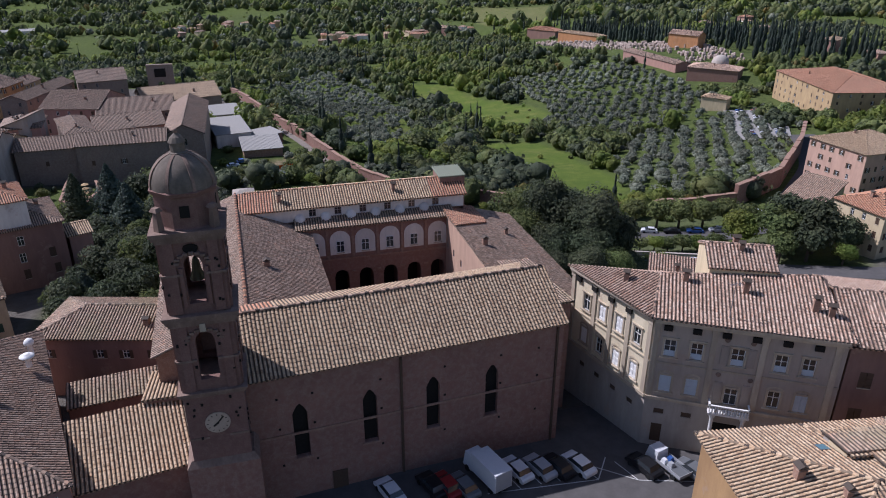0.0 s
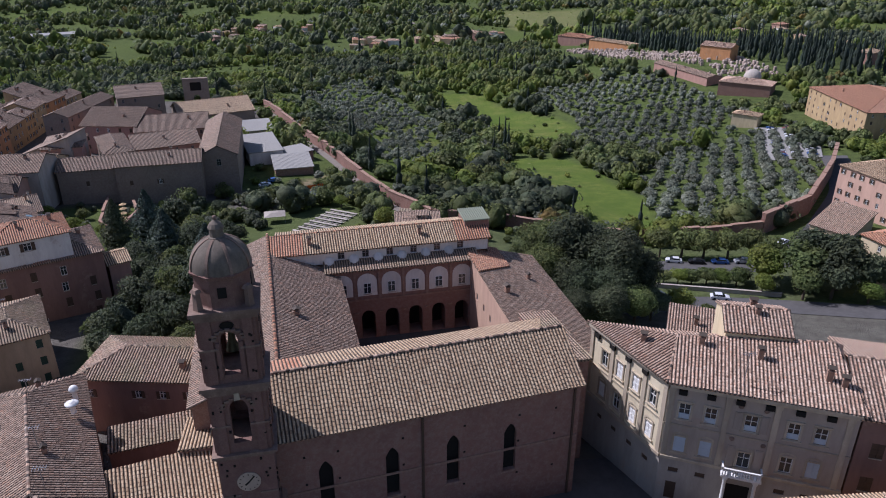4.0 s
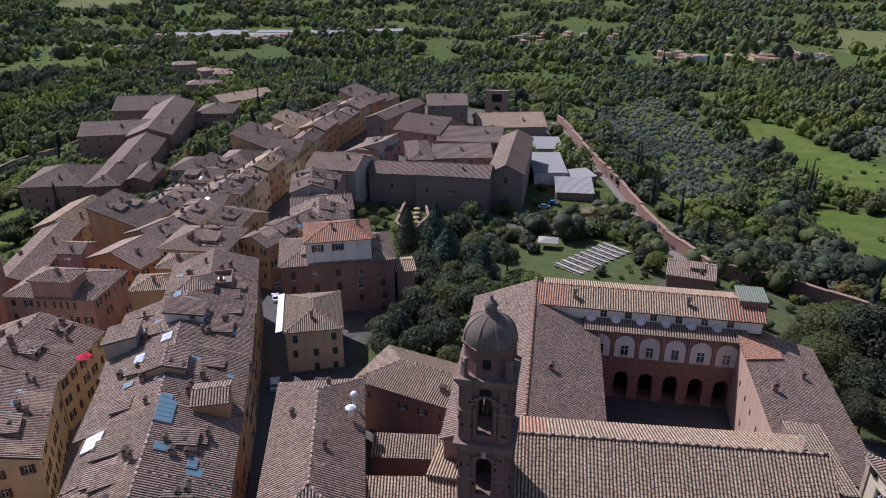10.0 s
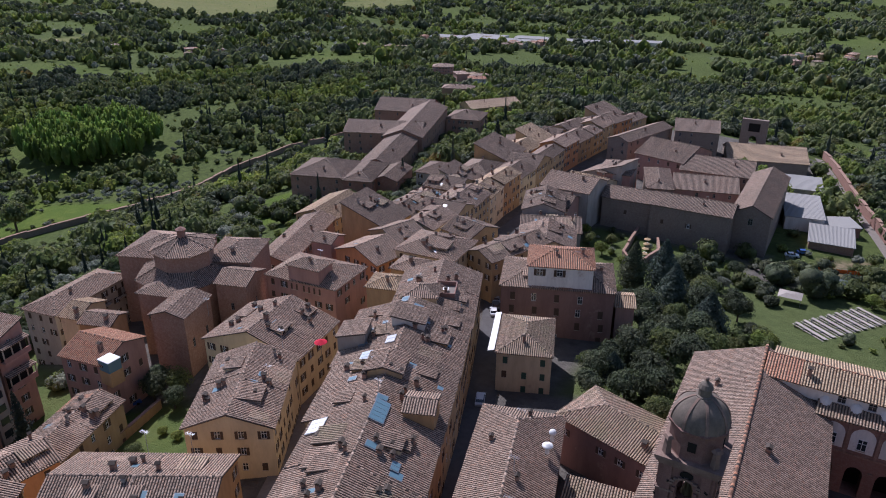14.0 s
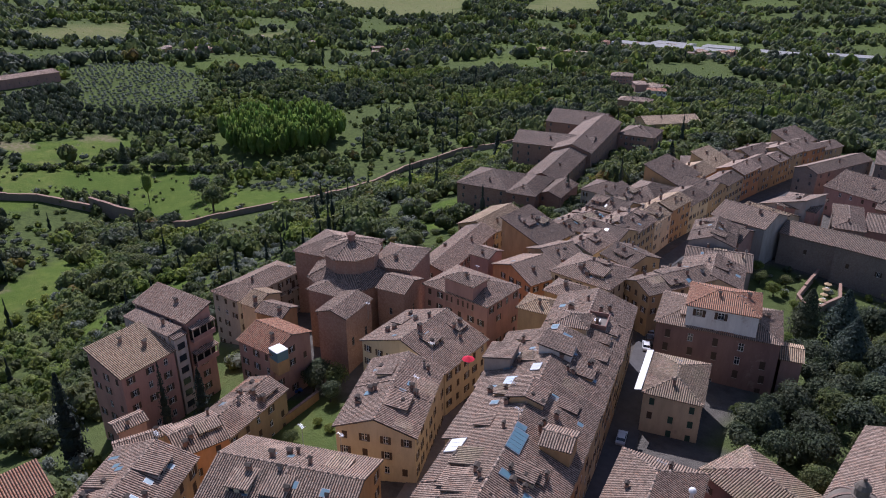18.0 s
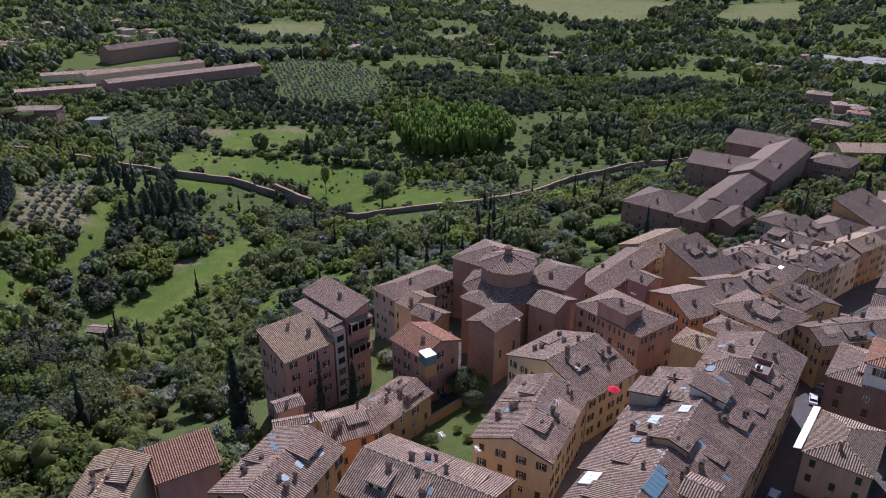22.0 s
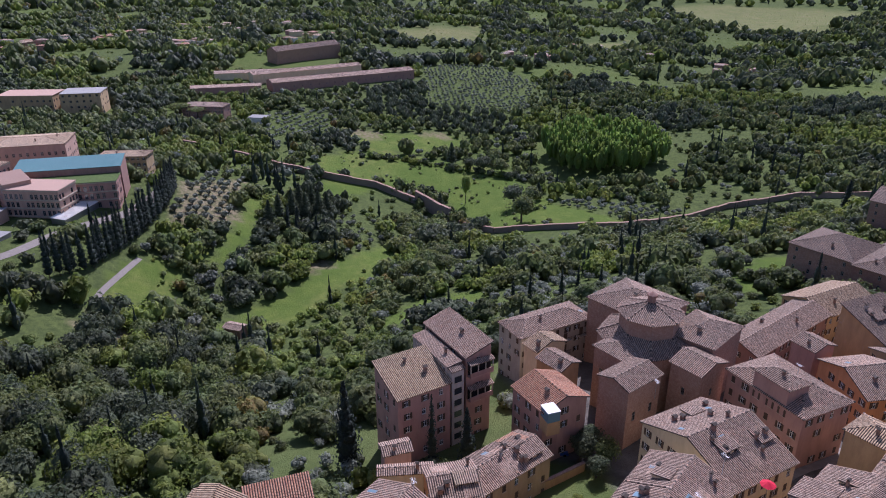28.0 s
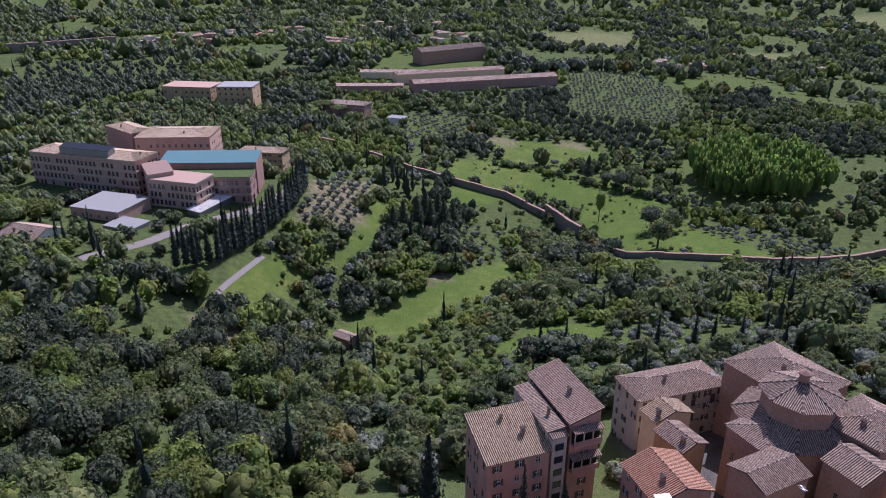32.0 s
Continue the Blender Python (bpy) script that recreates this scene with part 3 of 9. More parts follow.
    for k in range(lights):
        s = slopes[(k + 1) % len(slopes)]
        cen = [W(p, z) for p, z in s]
        t1, t2 = rng.uniform(0.2, 0.8), rng.uniform(0.3, 0.7)
        e1 = (cen[1] - cen[0]).normalized()
        nn = e1.cross(cen[2] - cen[0]).normalized()
        up = nn.cross(e1)
        pt = cen[0].lerp(cen[1], t1).lerp(cen[-1].lerp(cen[2], t1) if len(cen) > 3 else cen[2], t2)
        skylight(ob, pt + nn * 0.12, e1, up, nn)
    return ob


xr = random.Random(23)


def roof_extras(ob, P, wall, roof):
    """What has gathered on an old roof: shed dormers, patches of other tiles, party-wall seams, stacks and roof lights."""
    if len(P) < 4:
        return
    e1 = (P[1] - P[0]).normalized()
    nn = e1.cross(P[2] - P[0]).normalized()
    up = nn.cross(e1)
    hv = Vector((up.x, up.y, 0)).normalized()
    tan = up.z / math.hypot(up.x, up.y)
    W_, R_ = (P[1] - P[0]).length, (P[2] - P[1]).length
    if W_ < 7 or R_ < 4:
        return

    def at(s, t):
        return P[0].lerp(P[1], s).lerp(P[3].lerp(P[2], s), t)

    turn = math.atan2(e1.y, e1.x)
    seams = max(0, int(W_ / 9) - 1)
    for k in range(seams):
        s = (k + 1) / (seams + 1) + xr.uniform(-0.05, 0.05)
        ridge_cap("seam_tiles", at(s, 0.02) + nn * 0.1, at(s, 0.98) + nn * 0.1, roof, ob, 0.16)
    for k in range(max(1, int(W_ / 9))):
        s0, t0 = xr.uniform(0.03, 0.72), xr.uniform(0.02, 0.6)
        ds, dt = min(0.95 - s0, xr.uniform(2.0, 6.0) / W_), min(0.97 - t0, xr.uniform(1.5, 5.0) / R_)
        q = [at(s0, t0), at(s0 + ds, t0), at(s0 + ds, t0 + dt), at(s0, t0 + dt)]
        tiled("tile_patch", [p + nn * 0.1 for p in q], xr.choice((ROOF_MOSS, ROOF_GREY, roof, roof, ROOF_NEW if xr.random() < 0.3 else roof)), ob)
    for k in range(int(W_ * R_ / 120 + xr.uniform(0, 0.8))):
        w, d = xr.uniform(2.2, 4.6), min(R_ * 0.6, xr.uniform(2.4, 4.0))
        s, t = xr.uniform(0.15, 0.85), xr.uniform(0.2, 0.55)
        p = at(s, t)
        h1 = xr.uniform(0.5, 1.1)
        h2 = max(h1 + 0.12 * d, tan * d + xr.uniform(0.0, 0.3))
        x = e1 * w / 2
        lo, hi = p, p + hv * d
        a, b, c, d_ = lo - x, lo + x, hi + x, hi - x
        dn = Vector((0, 0, -0.8))
        g = Geo()
        for (m, zm), (n, zn) in (((a, h1), (b, h1)), ((b, h1), (c, h2)), ((c, h2), (d_, h2)), ((d_, h2), (a, h1))):
            g.poly([m + dn, n + dn, n + Vector((0, 0, zn)), m + Vector((0, 0, zm))])
        lf = g.make("loft", xr.choice((wall, PLASTER_CREAM, PLASTER_GREY, BRICK_PALE)), ob)
        o = 0.22
        e = e1 * o
        tiled("loft_roof", [a - e - hv * o + Vector((0, 0, h1)), b + e - hv * o + Vector((0, 0, h1)), c + e + hv * o + Vector((0, 0, h2 + 0.06)), d_ - e + hv * o + Vector((0, 0, h2 + 0.06))], xr.choice((roof, roof, ROOF_MOSS)), lf)
        for q in ((0.0,) if w < 3.2 else (-0.25, 0.25)):
            m = p + e1 * w * q + Vector((0, 0, 0.12)) - hv * 0.03
            Geo().box(-0.4, -0.02, 0, 0.4, 0.06, h1 - 0.25).make("pane", GLASS, lf).matrix_basis = Matrix.Translation(m) @ Matrix.Rotation(turn, 4, "Z")
    for k in range(int(W_ * R_ / 85) + 1):
        p = at(xr.uniform(0.1, 0.9), xr.uniform(0.3, 0.95))
        chimney(ob, p.x, p.y, p.z, turn, xr.choice((0.4, 0.5, 0.7)), xr.choice((0.6, 0.9, 1.2)), xr.choice((BRICK_PALE, PLASTER_GREY, BRICK)))
    for k in range(int(W_ * R_ / 150 + xr.random())):
        skylight(ob, at(xr.uniform(0.1, 0.9), xr.uniform(0.2, 0.8)) + nn * 0.12, e1, up, nn, xr.choice((0.6, 0.8, 1.2)), xr.choice((0.9, 1.2, 1.8)))


def skylight(parent, pt, e1, up, nn, w=0.8, h=1.1):
    g = Geo()
    g.box(-w / 2 - 0.07, -h / 2 - 0.07, -0.1, w / 2 + 0.07, h / 2 + 0.07, 0.06, 0)
    g.box(-w / 2, -h / 2, 0.0, w / 2, h / 2, 0.075, 1)
    ob = g.make("skylight", [METAL, SKYGLASS], parent)
    ob.matrix_basis = Matrix.Translation(pt) @ Matrix((e1, up, nn)).transposed().to_4x4()
    return ob


# ---------------------------------------------------------------- ground
GROUND_PTS = (
    (0, -10, 0), (45, -5, 0), (20, -60, 2), (90, 0, -2), (20, 30, -1), (75, 45, -11), (130, 75, -15), (-30, -20, 0), (-32, 10, -1), (-45, 45, -6),
    (-60, 85, -9), (-10, 60, -5), (-30, 110, -13), (-5, 150, -16), (-70, 170, -14), (-20, 215, -18), (-35, 310, -17), (35, 215, -20), (20, 110, -11), (60, 85, -14))
VALLEY_PTS = (
    (110, 140, -26), (214, 190, -27), (205, 150, -20), (140, 407, -56), (90, 260, -40), (295, 396, -22), (234, 1048, -84), (-100, 60, -8), (-90, 10, -9), (-130, 0, -15),
    (-110, -40, -12), (-140, 55, -13), (-170, 20, -22), (-190, 190, -20), (-222, 373, -26), (-400, 95, -78), (-372, 150, -66))
HILL_PTS = (
    (-258, -22, -58), (-288, -51, -62), (-200, -60, -42), (-410, -85, -32), (-315, -105, -33), (-360, -150, -32), (-677, -40, -60), (-900, 140, -52), (-200, -140, -25), (-310, 220, -62),
    (-600, 250, -72), (-1500, 400, -70), (-900, 900, -95), (0, 700, -75), (900, 900, -60), (500, 200, -30), (150, -150, 0), (-100, -200, 0))
RIM = [(3200 * math.cos(k * 0.5236), 3200 * math.sin(k * 0.5236), (-70, -95, -120, -60)[k % 4]) for k in range(12)] + \
      [(5200 * math.cos(k * 0.5236 + 0.2), 5200 * math.sin(k * 0.5236 + 0.2), (40, -10, 60, 10)[k % 4]) for k in range(12)]
CTRL = np.array([*GROUND_PTS, *VALLEY_PTS, *HILL_PTS, *RIM], float)


def kernel(d2):
    return np.sqrt(d2 + 25.0 ** 2)


_d2 = ((CTRL[:, None, :2] - CTRL[None, :, :2]) ** 2).sum(-1)
_n = len(CTRL)
_A = np.zeros((_n + 3, _n + 3))
_A[:_n, :_n] = kernel(_d2) - np.eye(_n) * 4.0
_A[:_n, _n], _A[:_n, _n + 1:], _A[_n, :_n], _A[_n + 1:, :_n] = 1, CTRL[:, :2] / 1000, 1, CTRL[:, :2].T / 1000
_W = np.linalg.solve(_A, np.r_[CTRL[:, 2], 0, 0, 0])


def heights(x, y):
    x, y = np.asarray(x, float), np.asarray(y, float)
    out = _W[_n] + _W[_n + 1] * x / 1000 + _W[_n + 2] * y / 1000
    for (cx, cy, _), w in zip(CTRL, _W):
        out = out + w * kernel((x - cx) ** 2 + (y - cy) ** 2)
    far = np.clip((np.hypot(x, y) - 500) / 900, 0, 1)
    return out + far * (9 * np.sin(x / 190 + 1.3) * np.cos(y / 230) + 5 * np.sin((x + y) / 97))


def height(x, y):
    return float(heights(x, y))


# ---------------------------------------------------------------- church, bell tower and cloister
CH = thing("church", 0, 0, 0, "long brick church with a tiled gable roof and tall pointed windows", "church")
HOUSES.append([(2, 1), (38, 1), (38, 15), (2, 15)])


def gothic_hole(w, h, n=6):
    """Half outline of a pointed arch opening, from the sill up, about its middle."""
    pts = [(-w / 2, 0), (-w / 2, h - w * 0.75)]
    for i in range(1, n + 1):
        t = i / n
        pts.append((-w / 2 * math.cos(t * math.pi / 2) if i < n else 0.0, h - w * 0.75 + w * 0.75 * math.sin(t * math.pi / 2)))
    return pts


NX0, NX1, NY0, NY1, NEAVE, NRIDGE = 2.6, 37.0, 1.4, 13.6, 15.9, 19.7
NAVE_WINDOWS = ((7.6, 5.6), (14.8, 5.6), (21.7, 5.6), (28.5, 5.6))


def arched_wall(g, x0, x1, y, z0, z1, arches, depth=0.5, pointed=True, seg=8):
    """A wall in the xz plane facing -y with arched openings (middle, sill, width, height) and their reveals."""
    xs = [x0]
    for cx, _, w, _ in arches:
        xs += [cx - w / 2, cx + w / 2]
    xs.append(x1)
    for i in range(0, len(xs), 2):
        if xs[i + 1] - xs[i] > 1e-4:
            g.poly([(xs[i], y, z0), (xs[i + 1], y, z0), (xs[i + 1], y, z1), (xs[i], y, z1)])
    for cx, s, w, h in arches:
        if s > z0 + 1e-4:
            g.poly([(cx - w / 2, y, z0), (cx + w / 2, y, z0), (cx + w / 2, y, s), (cx - w / 2, y, s)])
        rise = w * (0.75 if pointed else 0.5)
        curve = []
        for k in range(seg + 1):
            t = k / seg
            xx = -w / 2 + w * t
            q = abs(2 * t - 1)
            zz = (1 - q ** 1.6) if pointed else math.sqrt(max(0, 1 - q * q))
            curve.append((cx + xx, s + h - rise + rise * zz))
        for (xa, za), (xb, zb) in zip(curve, curve[1:]):
            g.poly([(xa, y, za), (xb, y, zb), (xb, y, z1), (xa, y, z1)])
            g.poly([(xa, y, za), (xa, y + depth, za), (xb, y + depth, zb), (xb, y, zb)])
            # slot 1 closes the opening with a sheet coloured as its shade
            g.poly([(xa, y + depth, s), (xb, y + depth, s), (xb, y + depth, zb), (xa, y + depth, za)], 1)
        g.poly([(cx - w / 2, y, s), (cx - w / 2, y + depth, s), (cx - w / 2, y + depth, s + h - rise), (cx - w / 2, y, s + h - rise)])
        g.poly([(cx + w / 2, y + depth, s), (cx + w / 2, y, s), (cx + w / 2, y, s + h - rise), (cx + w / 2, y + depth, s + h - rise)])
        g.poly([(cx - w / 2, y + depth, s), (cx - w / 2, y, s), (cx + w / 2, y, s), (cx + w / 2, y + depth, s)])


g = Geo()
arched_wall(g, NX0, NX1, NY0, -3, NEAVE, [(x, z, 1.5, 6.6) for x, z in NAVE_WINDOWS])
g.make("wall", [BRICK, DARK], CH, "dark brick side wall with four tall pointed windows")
g = Geo()
g.poly([(NX1, NY0, -3), (NX1, NY1, -3), (NX1, NY1, NEAVE), (NX1, 7.6, NRIDGE), (NX1, NY0, NEAVE)])
g.poly([(NX0, NY1, -3), (NX0, NY0, -3), (NX0, NY0, NEAVE), (NX0, 7.6, NRIDGE), (NX0, NY1, NEAVE)])
g.poly([(NX1, NY1, -3), (NX0, NY1, -3), (NX0, NY1, NEAVE), (NX1, NY1, NEAVE)])
g.make("wall", BRICK, CH)
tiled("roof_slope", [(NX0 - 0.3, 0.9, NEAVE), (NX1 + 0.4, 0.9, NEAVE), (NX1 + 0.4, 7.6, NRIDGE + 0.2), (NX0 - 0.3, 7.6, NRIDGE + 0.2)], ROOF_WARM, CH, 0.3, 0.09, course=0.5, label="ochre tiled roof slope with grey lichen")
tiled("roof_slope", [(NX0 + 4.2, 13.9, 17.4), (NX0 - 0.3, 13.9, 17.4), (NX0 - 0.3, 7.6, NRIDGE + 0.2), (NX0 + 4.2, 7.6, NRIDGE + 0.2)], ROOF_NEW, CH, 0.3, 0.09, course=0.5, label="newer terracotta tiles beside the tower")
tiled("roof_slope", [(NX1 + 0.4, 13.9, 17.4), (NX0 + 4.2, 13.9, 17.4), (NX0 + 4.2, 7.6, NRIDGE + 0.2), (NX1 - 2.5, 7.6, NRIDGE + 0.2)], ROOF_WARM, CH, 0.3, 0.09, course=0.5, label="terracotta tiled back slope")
ridge_cap("ridge_tiles", (NX0, 7.6, NRIDGE + 0.25), (NX1, 7.6, NRIDGE + 0.25), ROOF_PINK, CH)


tiled("roof_slope", [(37.0, 7.0, 14.9), (41.6, 7.2, 14.6), (41.6, 20.0, 14.6), (37.0, 20.0, 14.9)], ROOF_MOSS, CH, 0.3, course=0.5)
Geo().box(37.05, 7.4, -3, 41.2, 19.6, 14.4).make("chapel", BRICK, CH)
for x in (18.2, 36.2):
    Geo().box(x - 0.12, 1.2, -1, x + 0.12, 1.38, 15.4).make("downpipe", SHUTTER, CH)
Geo().box(2.7, 1.28, 8.6, 36.9, 1.4, 8.85).make("string_course", BRICK_PALE, CH)
Geo().box(10.4, 1.25, -1, 12.0, 1.42, 2.8).make("side_door", SHUTTER, CH)
# putlog holes are small blocks, their inner shade painted near-black
for px_ in (5.5, 9.0, 16.0, 23.0, 29.5, 34.0):
    for pz_ in (5.0, 9.6, 13.2):
        Geo().box(px_ - 0.12, 1.36, pz_ - 0.12, px_ + 0.12, 1.41, pz_ + 0.12).make("putlog_hole", DARK, CH)
for px_, _z in NAVE_WINDOWS:
    g = Geo()
    g.box(px_ - 1.0, 1.3, _z - 0.25, px_ + 1.0, 1.45, _z - 0.05)
    g.make("sill", BRICK_PALE, CH)

CH.matrix_basis = Matrix.Translation((23, 1.4, -0.2)) @ Matrix.Rotation(radians(4.1), 4, "Z") @ Matrix.Translation((-23, -1.4, 0))

# bell tower: stages with openings that go through
TX, TY, TH = 0.2, -0.45, 2.62
TW = thing("bell_tower", TX, TY, 0, "brick bell tower with a ribbed stone dome and a clock", "bell tower")
HOUSES.append([(-4, -4), (4, -4), (4, 3), (-4, 3)])


def stage(name, h, z0, z1, arches, material, depth=0.7):
    for k in range(4):
        gg = Geo()
        arched_wall(gg, -h, h, -h, z0, z1, arches, depth, False, 10)
        gg.f = [f for f, m in zip(gg.f, gg.m) if m == 0]
        gg.m = [0] * len(gg.f)
        gg.poly([(h - depth, -h + depth, z0), (-h + depth, -h + depth, z0), (-h + depth, -h + depth, z1), (h - depth, -h + depth, z1)]) if not arches else None
        ob = gg.make(name, material, TW)
        ob.matrix_basis = Matrix.Rotation(k * math.pi / 2, 4, "Z")


def cornice(h, z0, z1, out, material=None, steps=3):
    gg = Geo()
    for k in range(steps):
        e = out * (k + 1) / steps
        a, b = z0 + (z1 - z0) * k / steps, z0 + (z1 - z0) * (k + 1) / steps
        gg.box(-h - e, -h - e, a, h + e, h + e, b)
    gg.make("cornice", material or TOWER_STONE, TW)


Geo().box(-3.3, -3.0, -3, 3.3, 3.0, 9.2).make("base", BRICK, TW)
Geo().prism([(-3.3, -3.0), (3.3, -3.0), (3.3, 3.0), (-3.3, 3.0)], 9.2, 9.9, 0, 0.86).make("plinth_slope", TOWER_STONE, TW)
stage("clock_stage", TH, 9.6, 17.2, [], BRICK_TOWER)
cornice(TH, 16.9, 17.5, 0.4, TOWER_STONE)
stage("lower_stage", TH - 0.05, 17.3, 24.6, [(0.0, 18.6, 1.65, 4.8)], BRICK_TOWER)
cornice(TH, 24.2, 25.3, 0.5)
stage("belfry", TH - 0.12, 25.3, 32.2, [(0.0, 26.2, 1.5, 4.4)], BRICK_TOWER)
cornice(TH - 0.1, 31.9, 32.9, 0.5)
# added block, mostly unseen, that widens the tower's shadow on the nave roof
Geo().box(-2.5, TH - 0.1, 9.0, 2.55, TH + 1.05, 24.0).make("rear_wall", BRICK_TOWER, TW)
Geo().box(-TH + 0.2, -TH + 0.2, 25.0, TH - 0.2, TH - 0.2, 25.5).make("belfry_floor", TOWER_STONE, TW)
Geo().box(-TH + 0.2, -TH + 0.2, 17.2, TH - 0.2, TH - 0.2, 17.7).make("stage_floor", TOWER_STONE, TW)
for k in range(4):
    for sx in (-1, 1):
        for px_, hw_, out_, z0_, z1_ in ((1.75, 0.42, 0.06, 25.4, 31.9), (1.75, 0.42, 0.1, 17.5, 24.2), (1.0, 0.16, 0.05, 26.0, 29.6)):
            pil = Geo().box(sx * px_ - hw_, -TH - out_, z0_, sx * px_ + hw_, -TH + 0.2, z1_).make("pilaster", BRICK_TOWER, TW)
            pil.matrix_basis = Matrix.Rotation(k * math.pi / 2, 4, "Z")
    g = Geo()
    g.lathe([(0.0, 0.0), (0.5, 0.0), (0.62, 0.1), (0.62, 0.0)], 14)
    # near-black disc painted as the shade within the oval
    ov = g.make("oval_opening", [DARK], TW)
    ov.matrix_basis = Matrix.Rotation(k * math.pi / 2, 4, "Z") @ Matrix.Translation((0, -TH + 0.1, 31.3)) @ Matrix.Rotation(math.pi / 2, 4, "X") @ Matrix.Diagonal((1, 0.65, 1, 1))
    for ra_, za_, ha_ in ((1.25, 30.05, 0.85), (1.4, 22.8, 0.9)):
        g = Geo()
        for i in range(9):
            t = i / 8 * math.pi
            g.box(-ra_ * math.cos(t) - 0.2, -TH - 0.12, za_ + ha_ * math.sin(t) - 0.11, -ra_ * math.cos(t) + 0.2, -TH + 0.1, za_ + ha_ * math.sin(t) + 0.11)
        g.make("arch_moulding", TOWER_STONE, TW).matrix_basis = Matrix.Rotation(k * math.pi / 2, 4, "Z")
g = Geo()
g.lathe([(0.05, 29.5), (0.2, 29.35), (0.32, 28.9), (0.4, 28.2), (0.62, 27.6), (0.68, 27.4)], 18)
g.make("bell", plain("bronze", (0.12, 0.11, 0.07), 0.5, 0.7), TW, smooth=True)
# clock on the front
g = Geo()
g.lathe([(1.12, 0.0), (1.12, 0.1), (1.0, 0.12), (0.0, 0.12)], 28)
clock = g.make("clock_face", plaster("clock_face", (0.52, 0.42, 0.32), (0.40, 0.31, 0.24), 1.0), TW, "round pale clock face")
clock.matrix_basis = Matrix.Translation((0, -TH - 0.02, 13.9)) @ Matrix.Rotation(math.pi / 2, 4, "X")
for ang, ln, wd in ((40, 0.85, 0.07), (-130, 0.5, 0.09)):
    h_ = Geo().box(-wd, 0, 0.13, wd, ln, 0.16).make("clock_hand", DARK, clock)
    h_.matrix_basis = Matrix.Rotation(radians(-ang), 4, "Z")
for k in range(12):
    m_ = Geo().box(-0.035, 0.8, 0.12, 0.035, 0.95, 0.14).make("hour_mark", DARK, clock)
    m_.matrix_basis = Matrix.Rotation(k * math.pi / 6, 4, "Z")
# octagonal drum, dome and lantern
g = Geo()
g.lathe([(2.62, 32.9), (2.55, 33.0), (2.55, 35.6), (2.75, 35.7), (2.85, 36.0), (2.7, 36.1)], 8, turn=math.pi / 8)
g.make("drum", BRICK_TOWER, TW)
for k in range(4):
    # drum window is a near-black block, painted as unlit depth
    w_ = Geo().box(-0.38, -2.42, 33.9, 0.38, -2.3, 34.9).make("drum_window", DARK, TW)
    w_.matrix_basis = Matrix.Rotation(k * math.pi / 2, 4, "Z")
    g = Geo()
    g.prism([(-0.3, -0.3), (0.3, -0.3), (0.3, 0.3), (-0.3, 0.3)], 32.9, 34.6, 0, 0.7)
    g.prism([(-0.42, -0.35), (0.42, -0.35), (0.42, 0.35), (-0.42, 0.35)], 34.6, 34.9, 0, 0.6)
    v_ = g.make("volute", TOWER_STONE, TW)
    v_.matrix_basis = Matrix.Rotation(k * math.pi / 2 + math.pi / 4, 4, "Z") @ Matrix.Translation((0, -3.05, 0))
prof = [(2.62, 36.0)] + [(2.62 * math.cos(t * math.pi / 2 * 0.86), 36.05 + 2.75 * math.sin(t * math.pi / 2 * 0.86)) for t in (0.1, 0.2, 0.3, 0.4, 0.5, 0.6, 0.7, 0.8, 0.9, 1.0)]
g = Geo()
g.lathe(prof, 32)
g.make("dome", LEAD, TW, smooth=True)
for k in range(8):
    g = Geo()
    for (r0, z0), (r1, z1) in zip(prof, prof[1:]):
        g.poly([(r0 + 0.09, -0.12, z0), (r0 + 0.09, 0.12, z0), (r1 + 0.09, 0.12, z1 + 0.02), (r1 + 0.09, -0.12, z1 + 0.02)])
        for s_ in (-1, 1):
            q_ = [(r0 + 0.09, s_ * 0.12, z0), (r0 - 0.05, s_ * 0.12, z0), (r1 - 0.05, s_ * 0.12, z1), (r1 + 0.09, s_ * 0.12, z1 + 0.02)]
            g.poly(q_ if s_ < 0 else q_[::-1])
    g.make("rib", TOWER_STONE, TW).matrix_basis = Matrix.Rotation(k * math.pi / 4 + math.pi / 8, 4, "Z")
g = Geo()
g.lathe([(0.78, 38.6), (0.78, 38.75), (0.6, 38.8), (0.58, 39.5), (0.7, 39.55), (0.66, 39.65), (0.5, 39.95), (0.2, 40.2), (0.1, 40.3)], 12)
g.make("lantern", LEAD, TW)
g = Geo()
g.lathe([(0.0, 40.25), (0.14, 40.3), (0.19, 40.45), (0.14, 40.6), (0.0, 40.65)], 10)
g.make("finial", TOWER_STONE, TW, smooth=True)

